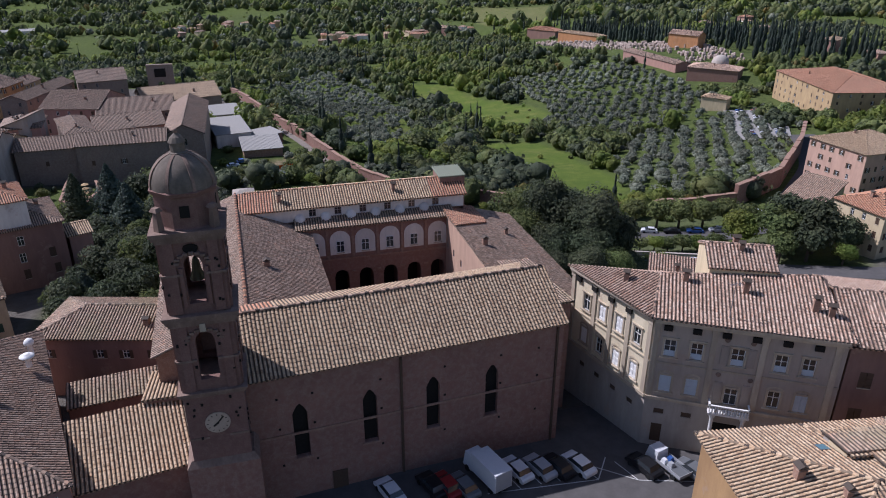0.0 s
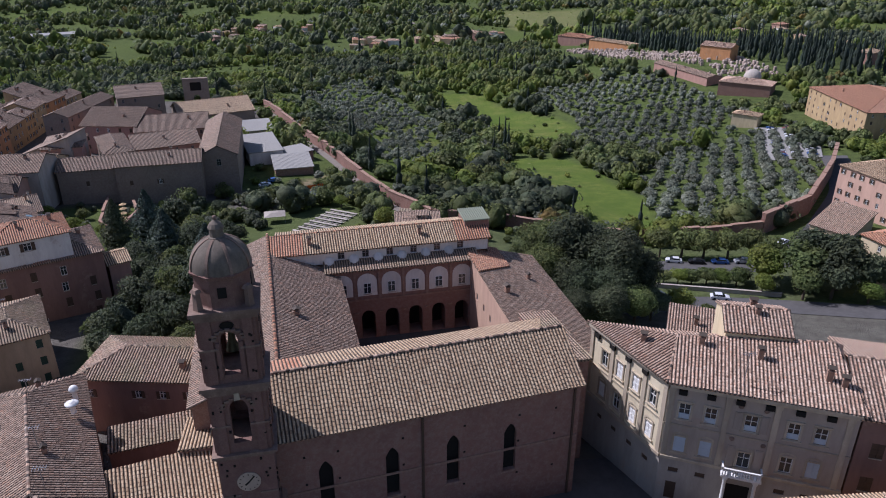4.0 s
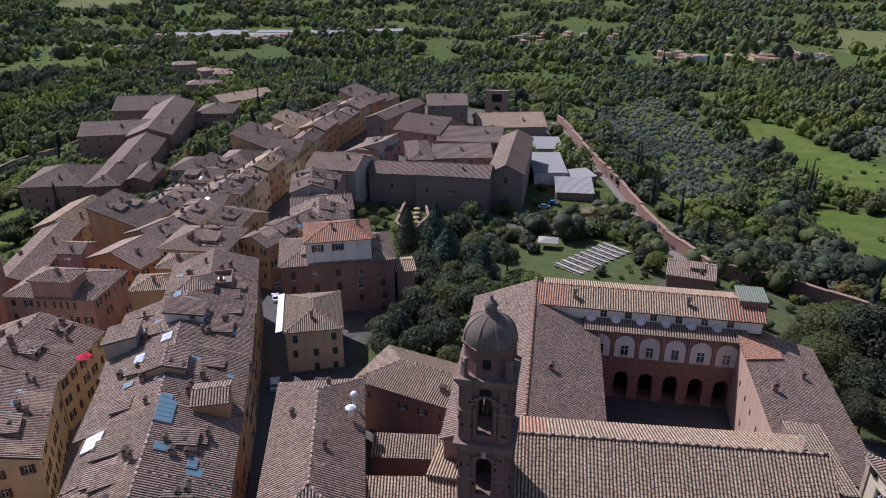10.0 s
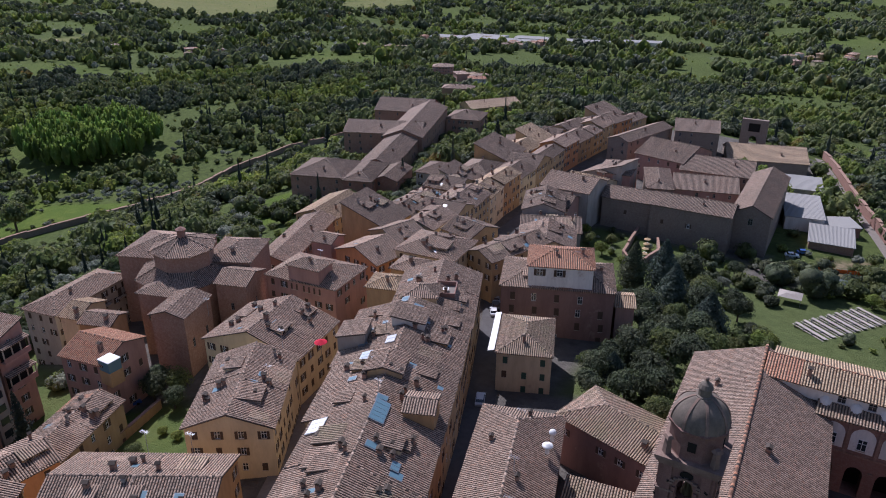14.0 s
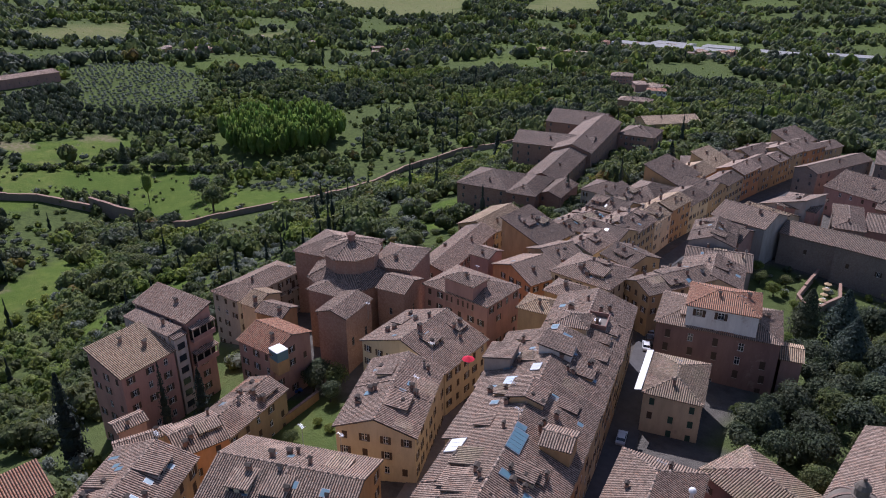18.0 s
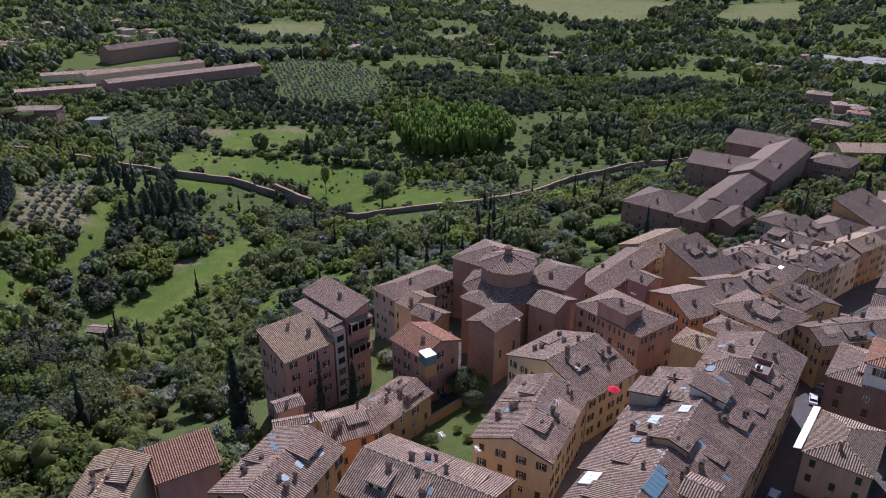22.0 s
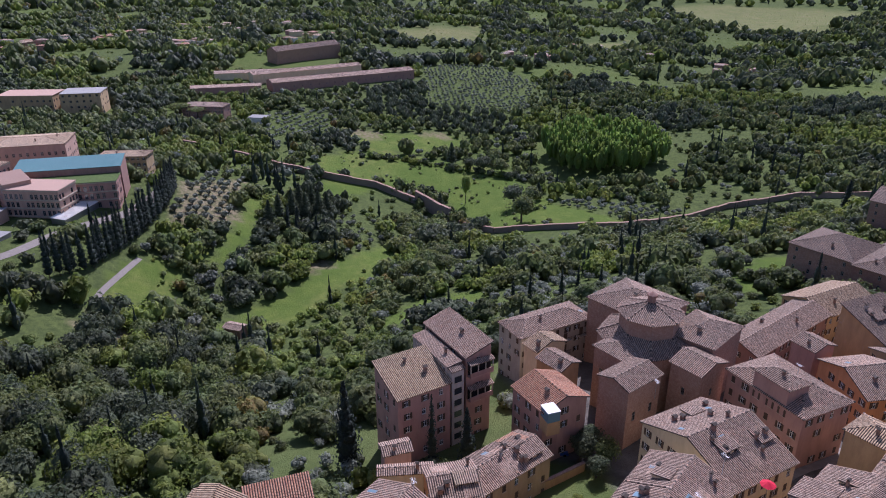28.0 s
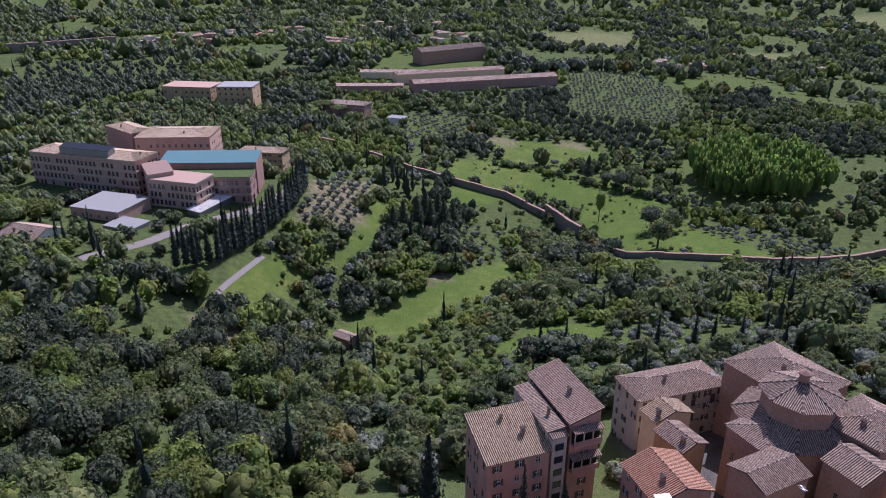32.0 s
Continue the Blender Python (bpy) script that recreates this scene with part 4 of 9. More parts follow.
tr_ = random.Random(41)
for k in range(4):
    for z0_, z1_, n_ in ((10.6, 16.4, 9), (18.0, 24.0, 8), (25.8, 31.6, 8)):
        for _ in range(n_):
            u_ = tr_.choice((-1, 1)) * tr_.uniform(0.95, 2.3)
            # blocks with the shade of putlog holes put into their colour
            Geo().box(u_ - 0.1, -TH - 0.115, 0, u_ + 0.1, -TH + 0.05, tr_.uniform(0.14, 0.26)).make("putlog_hole", DARK, TW).matrix_basis = Matrix.Rotation(k * math.pi / 2, 4, "Z") @ Matrix.Translation((0, 0, tr_.uniform(z0_, z1_)))
    for z0_, h_, o_ in ((12.2, 0.22, 0.07), (20.6, 0.2, 0.13), (28.9, 0.2, 0.1)):
        for sx in (-1, 1):
            Geo().box(sx * 1.75 - 0.85, -TH - o_, z0_, sx * 1.75 + 0.85, -TH + 0.1, z0_ + h_).make("impost_band", TOWER_STONE, TW).matrix_basis = Matrix.Rotation(k * math.pi / 2, 4, "Z")
    Geo().prism([(-0.28, -0.12), (0.28, -0.12), (0.28, 0.12), (-0.28, 0.12)], 0, 0.75, 0, 0.8).make("coat_of_arms", SANDSTONE, TW, "small carved stone shield").matrix_basis = Matrix.Rotation(k * math.pi / 2, 4, "Z") @ Matrix.Translation((0, -TH - 0.14, 23.6))

# cloister
CL = dict(name="cloister_wing", category="cloister", group="cloister wings")
WW = house("cloister wing with dark weathered tiles and a terracotta ridge", (13.6, 13.8), (12.6, 52.5), 20.5, 12.0, -2, BRICK_PALE, ROOF_GREY, "ab", 0.40, chimneys=2, **CL)
house("cloister wing with small windows and weathered tiled roof", (47.0, 14.5), (47.0, 47.5), 12.2, 10.0, -8, PLASTER_PEACH, ROOF_GREY, "shed", 0.27, chimneys=2, over=0.3, win="slit", rows=[15.6, 11.0], gap=3.4, size=(0.7, 1.2), sides="c", **CL)
NW = thing("cloister_wing", 0, 0, 0, "cloister wing with an arcade, white lunettes and a clerestory", "cloister", "cloister wings")
HOUSES.append([(4, 43), (38, 43), (38, 56), (4, 56)])
NYF = 43.0
g = Geo()
BAYS = [13.6 + 3.95 * k for k in range(6)]
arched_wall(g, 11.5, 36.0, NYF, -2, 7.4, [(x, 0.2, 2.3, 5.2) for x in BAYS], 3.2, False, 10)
# behind the arches a near-black sheet is painted as the walk's shade
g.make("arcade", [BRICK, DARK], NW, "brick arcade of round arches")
g = Geo()
g.poly([(11.5, NYF, 7.4), (36, NYF, 7.4), (36, NYF, 13.2), (11.5, NYF, 13.2)])
g.poly([(4, NYF + 2, -2), (4, NYF + 2, 15.9), (4, 54, 15.9), (4, 54, -2)])
g.poly([(38.3, NYF + 2, -2), (38.3, 54, -2), (38.3, 54, 15.9), (38.3, NYF + 2, 15.9)])
g.poly([(38.3, 54, -2), (4, 54, -2), (4, 54, 15.9), (38.3, 54, 15.9)])
g.poly([(36, NYF, -2), (38.3, NYF, -2), (38.3, NYF, 13.0), (36, NYF, 13.0)])
g.make("wall", BRICK, NW)
for x in BAYS:
    g = Geo()
    n_ = 12
    out_ = [(-1.6, 8.2), (1.6, 8.2)] + [(1.6 * math.cos(math.pi * i / n_), 10.6 + 1.6 * math.sin(math.pi * i / n_)) for i in range(n_ + 1)]
    g.poly([(x + a_, NYF - 0.06, b_) for a_, b_ in out_])
    for (a_, b_), (c_, d_) in zip(out_, out_[1:] + out_[:1]):
        g.poly([(x + a_, NYF - 0.06, b_), (x + a_, NYF, b_), (x + c_, NYF, d_), (x + c_, NYF - 0.06, d_)])
    lu = g.make("lunette", PLASTER_WHITE, NW, "white plastered lunette")
    share("window", window_mesh(1.25, 1.9, "plain"), Matrix.Translation((x, NYF - 0.24, 8.6)), NW)
    g = Geo()
    g.box(x - 1.95 - 0.2, NYF - 0.14, 7.6, x - 1.95 + 0.2, NYF, 13.0)
    g.box(x - 1.95 - 0.34, NYF - 0.2, 4.9, x - 1.95 + 0.34, NYF, 5.15)
    g.make("pilaster", BRICK_PALE, NW)
Geo().box(11.5, NYF - 0.16, 7.3, 36, NYF, 7.6).make("string_course", BRICK_PALE, NW)
tiled("roof_slope", [(10.8, NYF - 0.7, 13.05), (36.2, NYF - 0.7, 13.05), (36.2, NYF + 2.0, 14.0), (10.8, NYF + 2.0, 14.0)], ROOF_MOSS, NW, 0.3, course=0.5)
g = Geo()
facade(g, (4, NYF + 2.0), (38.3, NYF + 2.0), 13.6, 15.9, [(x - 4 + d_, 14.2, 1.1, 1.2) for x in BAYS for d_ in (0.2,)])
g.make("clerestory", PLASTER_WHITE, NW, "white clerestory wall")
for x in BAYS:
    share("window", window_mesh(1.1, 1.2, "slit"), Matrix.Translation((x + 0.2, NYF + 2.02, 14.2)), NW)
    g = Geo()
    for i in range(4):
        for j in range(8):
            q_ = []
            for di, dj in ((0, 0), (0, 1), (1, 1), (1, 0)):
                th, ph = (i + di) / 4 * math.pi / 2, (j + dj) / 8 * math.pi
                q_.append((x - 1.75 - 0.85 * math.cos(th) * math.cos(ph), NYF + 1.99 - 1.0 * math.cos(th) * math.sin(ph), 13.95 + 0.95 * math.sin(th) - 0.3 * math.cos(th) * math.sin(ph)))
            g.poly(q_)
    g.make("vault_cap", PLASTER_WHITE, NW, "white rounded vault cap", True)
tiled("roof_slope", [(8.0, NYF + 1.5, 15.75), (33.0, NYF + 1.5, 15.75), (33.0, 48.9, 17.5), (8.0, 48.9, 17.5)], ROOF_WARM, NW, 0.3, course=0.5, label="weathered clay tile slope")
tiled("roof_slope", [(33.0, NYF + 1.5, 15.75), (38.8, NYF + 1.5, 15.75), (38.8, 48.9, 17.5), (33.0, 48.9, 17.5)], ROOF_NEW, NW, 0.3, course=0.5, label="newer terracotta tile slope")
tiled("roof_slope", [(38.8, 54.6, 15.7), (3.6, 54.6, 15.7), (3.6, 48.9, 17.5), (38.8, 48.9, 17.5)], ROOF_WARM, NW, 0.3, course=0.5)
ridge_cap("ridge_tiles", (3.6, 48.9, 17.5), (38.8, 48.9, 17.5), ROOF_NEW, NW)
tiled("roof_slope", [(2.8, NYF + 1.5, 15.85), (8.0, NYF + 1.5, 15.75), (8.0, 48.9, 17.5), (2.8, 48.9, 17.5)], ROOF_NEW, NW, 0.3, 0.1, course=0.5, label="bright terracotta patch of new tiles")
tiled("roof_slope", [(34.5, 36.5, 13.85), (40.8, 40.5, 12.15), (40.8, 47.8, 12.15), (34.5, 47.8, 13.85)], ROOF_NEW, NW, 0.3, 0.1, course=0.5)
for cx_, cy_ in ((9.0, 46.5), (27.0, 46.8)):
    chimney(NW, cx_, cy_, 16.6)
house("brick stair turret with a green metal roof", (35.0, 47.5), (39.2, 47.5), 4.5, 17.9, 13.0, BRICK, plain("green_metal", (0.20, 0.22, 0.16), 0.7), "shed", 0.06, 0.2, name="stair_turret", category="turret", chimneys=0)
# court floor takes the dark asphalt colour to paint the court's shade
g = Geo()
g.poly([(13, 14, 0.2), (35, 14, 0.2), (35, 43, 0.2), (13, 43, 0.2)])
tagged(g.make("courtyard_paving", ASPHALT), "paving of the cloister court, coloured dark to stand in for shade", "paving", kind="structure")

ridge_cap("ridge_tiles", (3.36, 13.4, 16.35), (2.36, 52.9, 16.35), ROOF_NEW, WW, 0.26).matrix_basis = Matrix.Translation((-13.6, -13.8, 2))
# wings beside the tower
house("low wing with lichen-spotted tiles and small windows", (-24.4, 31.2), (-4.5, 25.5), 10.6, 6.6, -5, PLASTER_RED, ROOF_MOSS, "hip", 0.36, win="brown", rows=[8.6], size=(0.9, 1.2), name="wing", category="building", sides="ab", chimneys=1)
house("sacristy with an ochre tiled lean roof", (-20.5, -1.0), (-3.2, 2.0), 7.5, 6.0, -3, BRICK, ROOF_WARM, "shed", 0.34, name="sacristy", category="building", chimneys=0)
house("small court roof of pink tiles against the tower", (-8.2, 9.0), (-3.4, 9.0), 8.0, 7.4, -3, PLASTER_RED, ROOF_WARM, "shedback", 0.22, name="annex", category="building", chimneys=0, over=0.2)
house("low arcade roof between the wings", (-17.5, 15.5), (-4.0, 17.2), 3.5, 5.2, -3, PLASTER_RED, ROOF_MOSS, "shed", 0.3, name="annex", category="building", chimneys=0, over=0.2)
DH = house("long house with grey tiles and two roof vents beside the street", (-13.4, -2.4), (-22.2, 27.8), 12.4, 9.1, -3, PLASTER_RED, ROOF_GREY, "hip", 0.47, 0.3, win="brown", chimneys=3)
for vx, vy, vz, r_, prof_ in ((-21.0, 19.8, 11.9, 0.5, [(0.28, -1.2), (0.28, 0.0), (0.5, 0.05), (0.55, 0.3), (0.42, 0.6), (0.2, 0.75), (0.0, 0.8)]),
                              (-20.6, 17.0, 11.9, 0.7, [(0.3, -1.2), (0.3, 0.0), (0.75, 0.02), (0.78, 0.16), (0.45, 0.2), (0.34, 0.42), (0.0, 0.46)])):
    g = Geo()
    g.lathe(prof_, 16)
    ob = g.make("roof_vent", WHITE, DH, "white round roof vent", True)
    ob.matrix_basis = Matrix.Translation((vx + 13.4, vy + 2.4, vz + 3.0))

# palace on the square
PA = thing("palace", 0, 0, 0, "three-storey palace with facades coloured sunlit cream and shaded grey, and balcony", "palace")
PP = [(43.0, 13.2), (46.2, -0.8), (62.5, -10.8), (69.5, 1.0), (51.2, 9.0)]
HOUSES.append(PP)
# one stucco in two tones: sun painted into the side, shade into the front
STUCCO_LIT = plaster("palace_stucco_lit", (0.80, 0.70, 0.50), (0.68, 0.58, 0.41), 0.5)
STUCCO_SHADED = plaster("palace_stucco_shaded", (0.45, 0.375, 0.31), (0.37, 0.31, 0.255), 0.5)
UPPER = [1.9, 4.7, 8.9, 13.2, 15.9]
LEFTW = [3.1, 6.0, 9.0, 12.0]
g = Geo()
hA = facade(g, PP[0], PP[1], 6.4, 16.6, [(u_, z_, 1.15, 2.1) for u_ in LEFTW for z_ in (12.0, 7.4)])
g.make("wall", STUCCO_LIT, PA, "stuccoed side facade coloured cream as if sunlit")
g = Geo()
hB = facade(g, PP[1], PP[2], 6.4, 16.6, [(u_, z_, 1.25 if u_ != 8.9 else 1.35, 2.1 if (u_, z_) != (8.9, 7.4) else 2.7) for u_ in UPPER for z_ in (12.0, 7.4 if u_ != 8.9 else 6.9)])
for i in (2, 3, 4):
    facade(g, PP[i], PP[(i + 1) % 5], -2, 16.6, [])
g.make("wall", STUCCO_SHADED, PA, "stuccoed front facade coloured grey as if shaded")
g = Geo()
hC = facade(g, PP[0], PP[1], -2, 6.4, [(u_, 3.8, 1.0, 0.7) for u_ in LEFTW])
hD = facade(g, PP[1], PP[2], -2, 6.4, [(1.7, 4.2, 1.1, 0.7), (4.7, 4.2, 1.1, 0.7), (13.2, 4.2, 1.1, 0.7), (15.9, 4.2, 1.1, 0.7), (1.7, 0.2, 1.2, 2.6), (8.9, -0.6, 2.6, 4.9)])
g.make("rusticated_base", PLASTER_GREY, PA, "grey plastered base storey")
for i, (holes, st) in enumerate(((hA, "shut_grey"), (hB, "plain"))):
    for k, (u_, z_, w_, h_) in enumerate(holes):
        fr = wall_frame(PP[i], PP[i + 1], u_, z_)
        share("window", window_mesh(w_, h_, "shut_white" if i == 0 and k % 3 else "shut_blind" if i == 1 and z_ < 10 and u_ != 8.9 and u_ != 13.2 else "plain"), fr, PA)
        g = Geo()
        for x0, x1, z0, z1 in ((-w_ / 2 - 0.22, -w_ / 2, -0.1, h_ + 0.15), (w_ / 2, w_ / 2 + 0.22, -0.1, h_ + 0.15), (-w_ / 2 - 0.22, w_ / 2 + 0.22, h_, h_ + 0.22)):
            g.box(x0, -0.09, z0, x1, 0.0, z1)
        g.box(-w_ / 2 - 0.35, -0.22, -0.22, w_ / 2 + 0.35, 0.0, -0.08)
        if z_ < 10:
            n_ = 8
            for j in range(n_):
                t0, t1 = math.pi * j / n_, math.pi * (j + 1) / n_
                ra, rb = w_ / 2 + 0.28, w_ / 2 + 0.05
                q = [(-ra * math.cos(t0), -0.12, h_ + 0.22 + 0.5 * math.sin(t0)), (-ra * math.cos(t1), -0.12, h_ + 0.22 + 0.5 * math.sin(t1)), (-rb * math.cos(t1), -0.12, h_ + 0.12 + 0.4 * math.sin(t1)), (-rb * math.cos(t0), -0.12, h_ + 0.12 + 0.4 * math.sin(t0))]
                g.poly(q[::-1])
        else:
            g.box(-w_ / 2 - 0.3, -0.2, h_ + 0.22, w_ / 2 + 0.3, 0.0, h_ + 0.34)
        if i == 1 and z_ > 10:
            Geo().box(-w_ / 2 + 0.08, 0.02, 0.05, w_ / 2 - 0.08, 0.06, 0.75).make("blind", BLIND, PA, "pale blue lower blind").matrix_basis = fr
        sf = g.make("window_surround", SANDSTONE, PA)
        sf.matrix_basis = fr
for i, us in ((0, (0.4, 4.5, 7.5, 10.5, 13.9)), (1, (0.35, 6.3, 11.3, 18.3))):
    for u_ in us:
        g = Geo()
        g.box(-0.3, -0.16, 6.5, 0.3, 0.0, 15.6)
        g.box(-0.38, -0.24, 15.6, 0.38, 0.0, 16.1)
        g.make("pilaster", SANDSTONE, PA).matrix_basis = wall_frame(PP[i], PP[i + 1], u_, 0)
for i in (0, 1):
    L_ = math.dist(PP[i], PP[i + 1])
    for z0, z1, o_ in ((6.2, 6.6, 0.28), (11.0, 11.2, 0.12), (16.1, 16.45, 0.3), (16.45, 16.8, 0.55)):
        Geo().box(0, -o_, z0, L_, 0.0, z1).make("string_course", SANDSTONE, PA).matrix_basis = wall_frame(PP[i], PP[i + 1], 0, 0)
    for k in range(int(L_ / 3)):
        # attic openings are not cut; dark blocks paint their shade
        Geo().box(k * 3 + 1.0, -0.31, 15.3, k * 3 + 1.9, 0.02, 15.9).make("attic_opening", DARK, PA).matrix_basis = wall_frame(PP[i], PP[i + 1], 0, 0)
for holes, i in ((hC, 0), (hD, 1)):
    for u_, z_, w_, h_ in holes:
        Geo().box(-w_ / 2, 0.14, 0, w_ / 2, 0.2, h_).make("shutter" if h_ < 2 else "door", SHUTTER if h_ < 3 else DARK, PA).matrix_basis = wall_frame(PP[i], PP[i + 1], u_, z_)
for u_, z_ in ((7.6, 15.0), (10.2, 15.0), (7.3, 10.6), (10.6, 10.4)):
    g = Geo()
    g.lathe([(0.0, 0.1), (0.16, 0.12), (0.25, 0.08), (0.28, 0.0)], 14)
    g.make("medallion", TOWER_STONE, PA, smooth=True).matrix_basis = wall_frame(PP[1], PP[2], u_, z_) @ Matrix.Rotation(math.pi / 2, 4, "X")
for u_, z_, h_ in ((7.55, 12.0, 2.3), (10.25, 12.0, 2.3), (7.45, 7.0, 2.7), (10.35, 7.0, 2.7)):
    g = Geo()
    g.box(-0.42, -0.1, 0, 0.42, 0.02, h_)
    g.box(-0.3, -0.13, 0.15, 0.3, -0.09, h_ - 0.15)
    g.make("recessed_panel", STUCCO_SHADED, PA).matrix_basis = wall_frame(PP[1], PP[2], u_, z_)
bal = Geo().box(-2.15, -1.25, -0.25, 2.15, 0.0, 0.0).make("balcony", WHITE, PA, "white stone balcony over the portal")
bal.matrix_basis = wall_frame(PP[1], PP[2], 8.9, 6.3)
Geo().box(-2.15, -1.25, 0.85, 2.15, -1.05, 1.0).make("handrail", WHITE, bal)
for sx in (-1, 1):
    Geo().box(sx * 2.05 - 0.1, -1.25, 0.85, sx * 2.05 + 0.1, 0, 1.0).make("handrail", WHITE, bal)
    g = Geo()
    g.lathe([(0.3, -6.6), (0.3, -6.2), (0.22, -6.1), (0.2, -0.9), (0.32, -0.6), (0.34, -0.25)], 12, sx * 1.6, -0.9)
    g.make("column", WHITE, bal, smooth=True)
for k in range(15):
    g = Geo()
    g.lathe([(0.07, 0.0), (0.1, 0.25), (0.05, 0.5), (0.08, 0.85)], 6, -2.0 + k * 0.286, -1.15)
    g.make("baluster", WHITE, bal)
R1, R2 = (50.2, 5.2, 18.5), (66.4, -1.4, 19.2)
def lift(p, z, out, c=(57, 5)):
    d = Vector((p[0] - c[0], p[1] - c[1])).normalized() * out
    return (p[0] + d.x, p[1] + d.y, z)
e0, e1, e2, e3, e4 = (lift(p, 16.8, 0.75) for p in PP)
tiled("roof_slope", [e1, e2, R2, R1], ROOF_ROSE, PA, 0.3, course=0.5, label="pinkish clay tile slope")
tiled("roof_slope", [e0, e1, R1], ROOF_ROSE, PA, 0.3, course=0.5)
tiled("roof_slope", [e3, e4, R1, R2], ROOF_ROSE, PA, 0.3, course=0.5)
tiled("roof_slope", [e2, e3, R2], ROOF_ROSE, PA, 0.3, course=0.5)
tiled("roof_slope", [e4, e0, R1], ROOF_ROSE, PA, 0.3, course=0.5)
ridge_cap("ridge_tiles", R1, R2, ROOF_ROSE, PA)
ridge_cap("ridge_tiles", e1, R1, ROOF_ROSE, PA)
for cx_, cy_, cz_ in ((46.5, 6.5, 17.6), (52.0, 3.0, 18.6), (57.0, -1.0, 18.6), (62.0, -6.0, 18.4), (63.0, -7.2, 17.9)):
    chimney(PA, cx_, cy_, cz_, -0.55, 0.6, 0.9)
house("raised roof loft of the palace with old tiles", (55.2, 3.3), (61.9, 0.2), 7.4, 19.5, -12.0, PLASTER_CREAM, ROOF_ROSE, "ab", 0.4, 0.2, name="loft", category="loft", chimneys=2)
house("low rear wing with a flat tiled roof", (57.4, 18.4), (63.0, 14.9), 7.0, 10.2, -12.0, PLASTER_GREY, ROOF_ROSE, "shed", 0.12, 0.3, name="loft", category="loft", chimneys=1)
house("brown street house with old tiled roof beside the palace", (62.7, -10.9), (92, -27), 16, 16.4, -1, PLASTER_RED, ROOF_ROSE, "ab", 0.3, win="shut_brown", rows=[12.5, 8.0, 3.5], size=(1.3, 1.9), gap=3.6, chimneys=4)
house("ochre house with broad pale tiled roof across the square", (43.6, -14.6), (40.6, -34.0), 36, 11.9, -0.5, PLASTER_OCHRE, ROOF_WARM, "hip", 0.24, chimneys=5, over=0.6)

# rows along the narrow streets
ST = dict(group="street houses")
house("ochre row house with many chimneys and skylights", (-27.5, -9.5), (-36.0, 14.0), 19.5, 9.8, -3, PLASTER_OCHRE, ROOF_GREY, "ab", 0.44, win="brown", chimneys=7, **ST)
house("yellow row house with weathered tiles and roof windows", (-36.0, 14.0), (-42.0, 30.0), 21, 9.4, -4, PLASTER_YELLOW, ROOF_GREY, "ab", 0.36, win="brown", chimneys=4, **ST)
house("ochre row house with patched roof and a terrace", (-42.0, 30.0), (-49.5, 48.5), 22, 8.4, -6, PLASTER_OCHRE, ROOF_GREY, "ab", 0.34, win="brown", chimneys=3, **ST)
house("row house at the street bend with grey tiles", (-49.5, 48.5), (-59.0, 71.0), 17, 6.4, -8, PLASTER_YELLOW, ROOF_GREY, "ab", 0.36, win="brown", chimneys=3, lights=1, **ST)
house("roof dormer with a small tiled gable", (-36.9, 13.4), (-38.6, 17.9), 4.6, 13.3, 10.0, PLASTER_OCHRE, ROOF_GREY, "cross", 0.34, 0.3, name="dormer", category="dormer", chimneys=0, group="roof dormers")
house("roof dormer with a small tiled gable", (-46.5, 19.5), (-48.5, 24.5), 6.0, 13.6, 11.0, PLASTER_YELLOW, ROOF_GREY, "ab", 0.3, 0.3, name="dormer", category="dormer", chimneys=0, group="roof dormers")
house("glazed roof terrace with grey tiles", (-52.5, 36.0), (-54.5, 41.0), 6.0, 12.6, 9.0, PLASTER_WHITE, ROOF_GREY, "shed", 0.2, 0.3, name="dormer", category="dormer", chimneys=0, group="roof dormers")
house("roof dormer with weathered tiles", (-60.0, 28.0), (-62.0, 33.0), 5.0, 11.4, 8.0, PLASTER_GREY, ROOF_GREY, "shedback", 0.2, 0.3, name="dormer", category="dormer", chimneys=0, group="roof dormers")
YH = house("yellow house with lichen-covered hip roof and green shutters", (-43.6, 48.1), (-33.6, 51.8), 15, 3.0, -7.5, PLASTER_CREAM, ROOF_MOSS, "hip", 0.3, 0.3, win="shut_green", chimneys=1, sides="abd")
aw = Geo().box(0.3, -0.3, 0, 1.6, 15.0, 0.12).make("roof_awning", WHITE, YH, "long white awning along the eave")
aw.matrix_basis = Matrix.Translation((-2.0, -0.4, 10.6)) @ Matrix.Rotation(math.atan2(3.7, 10), 4, "Z") @ Matrix.Rotation(radians(-12), 4, "Y")
house("tall brick red house with rows of shuttered windows", (-54.7, 72.9), (-31.0, 81.9), 15.5, 4.0, -12, PLASTER_RED, ROOF_GREY, "hip", 0.32, win="shut_brown", rows=[12.6, 9.2, 5.8, 2.4], gap=4.6, size=(1.1, 1.9), chimneys=2)
house("white attic storey with a terracotta hip roof", (-49.2, 75.2), (-35.8, 80.4), 11.5, 9.3, 5.2, PLASTER_WHITE, ROOF_NEW, "hip", 0.32, win="brown", rows=[1.8], size=(1.3, 1.6), gap=4.4, chimneys=2, name="attic", category="attic")
house("low tiled annex beside the brick red house", (-30.8, 83.5), (-27.0, 85.0), 7, 0.0, -12, PLASTER_PINK, ROOF_WARM, "ab", 0.3, chimneys=0)

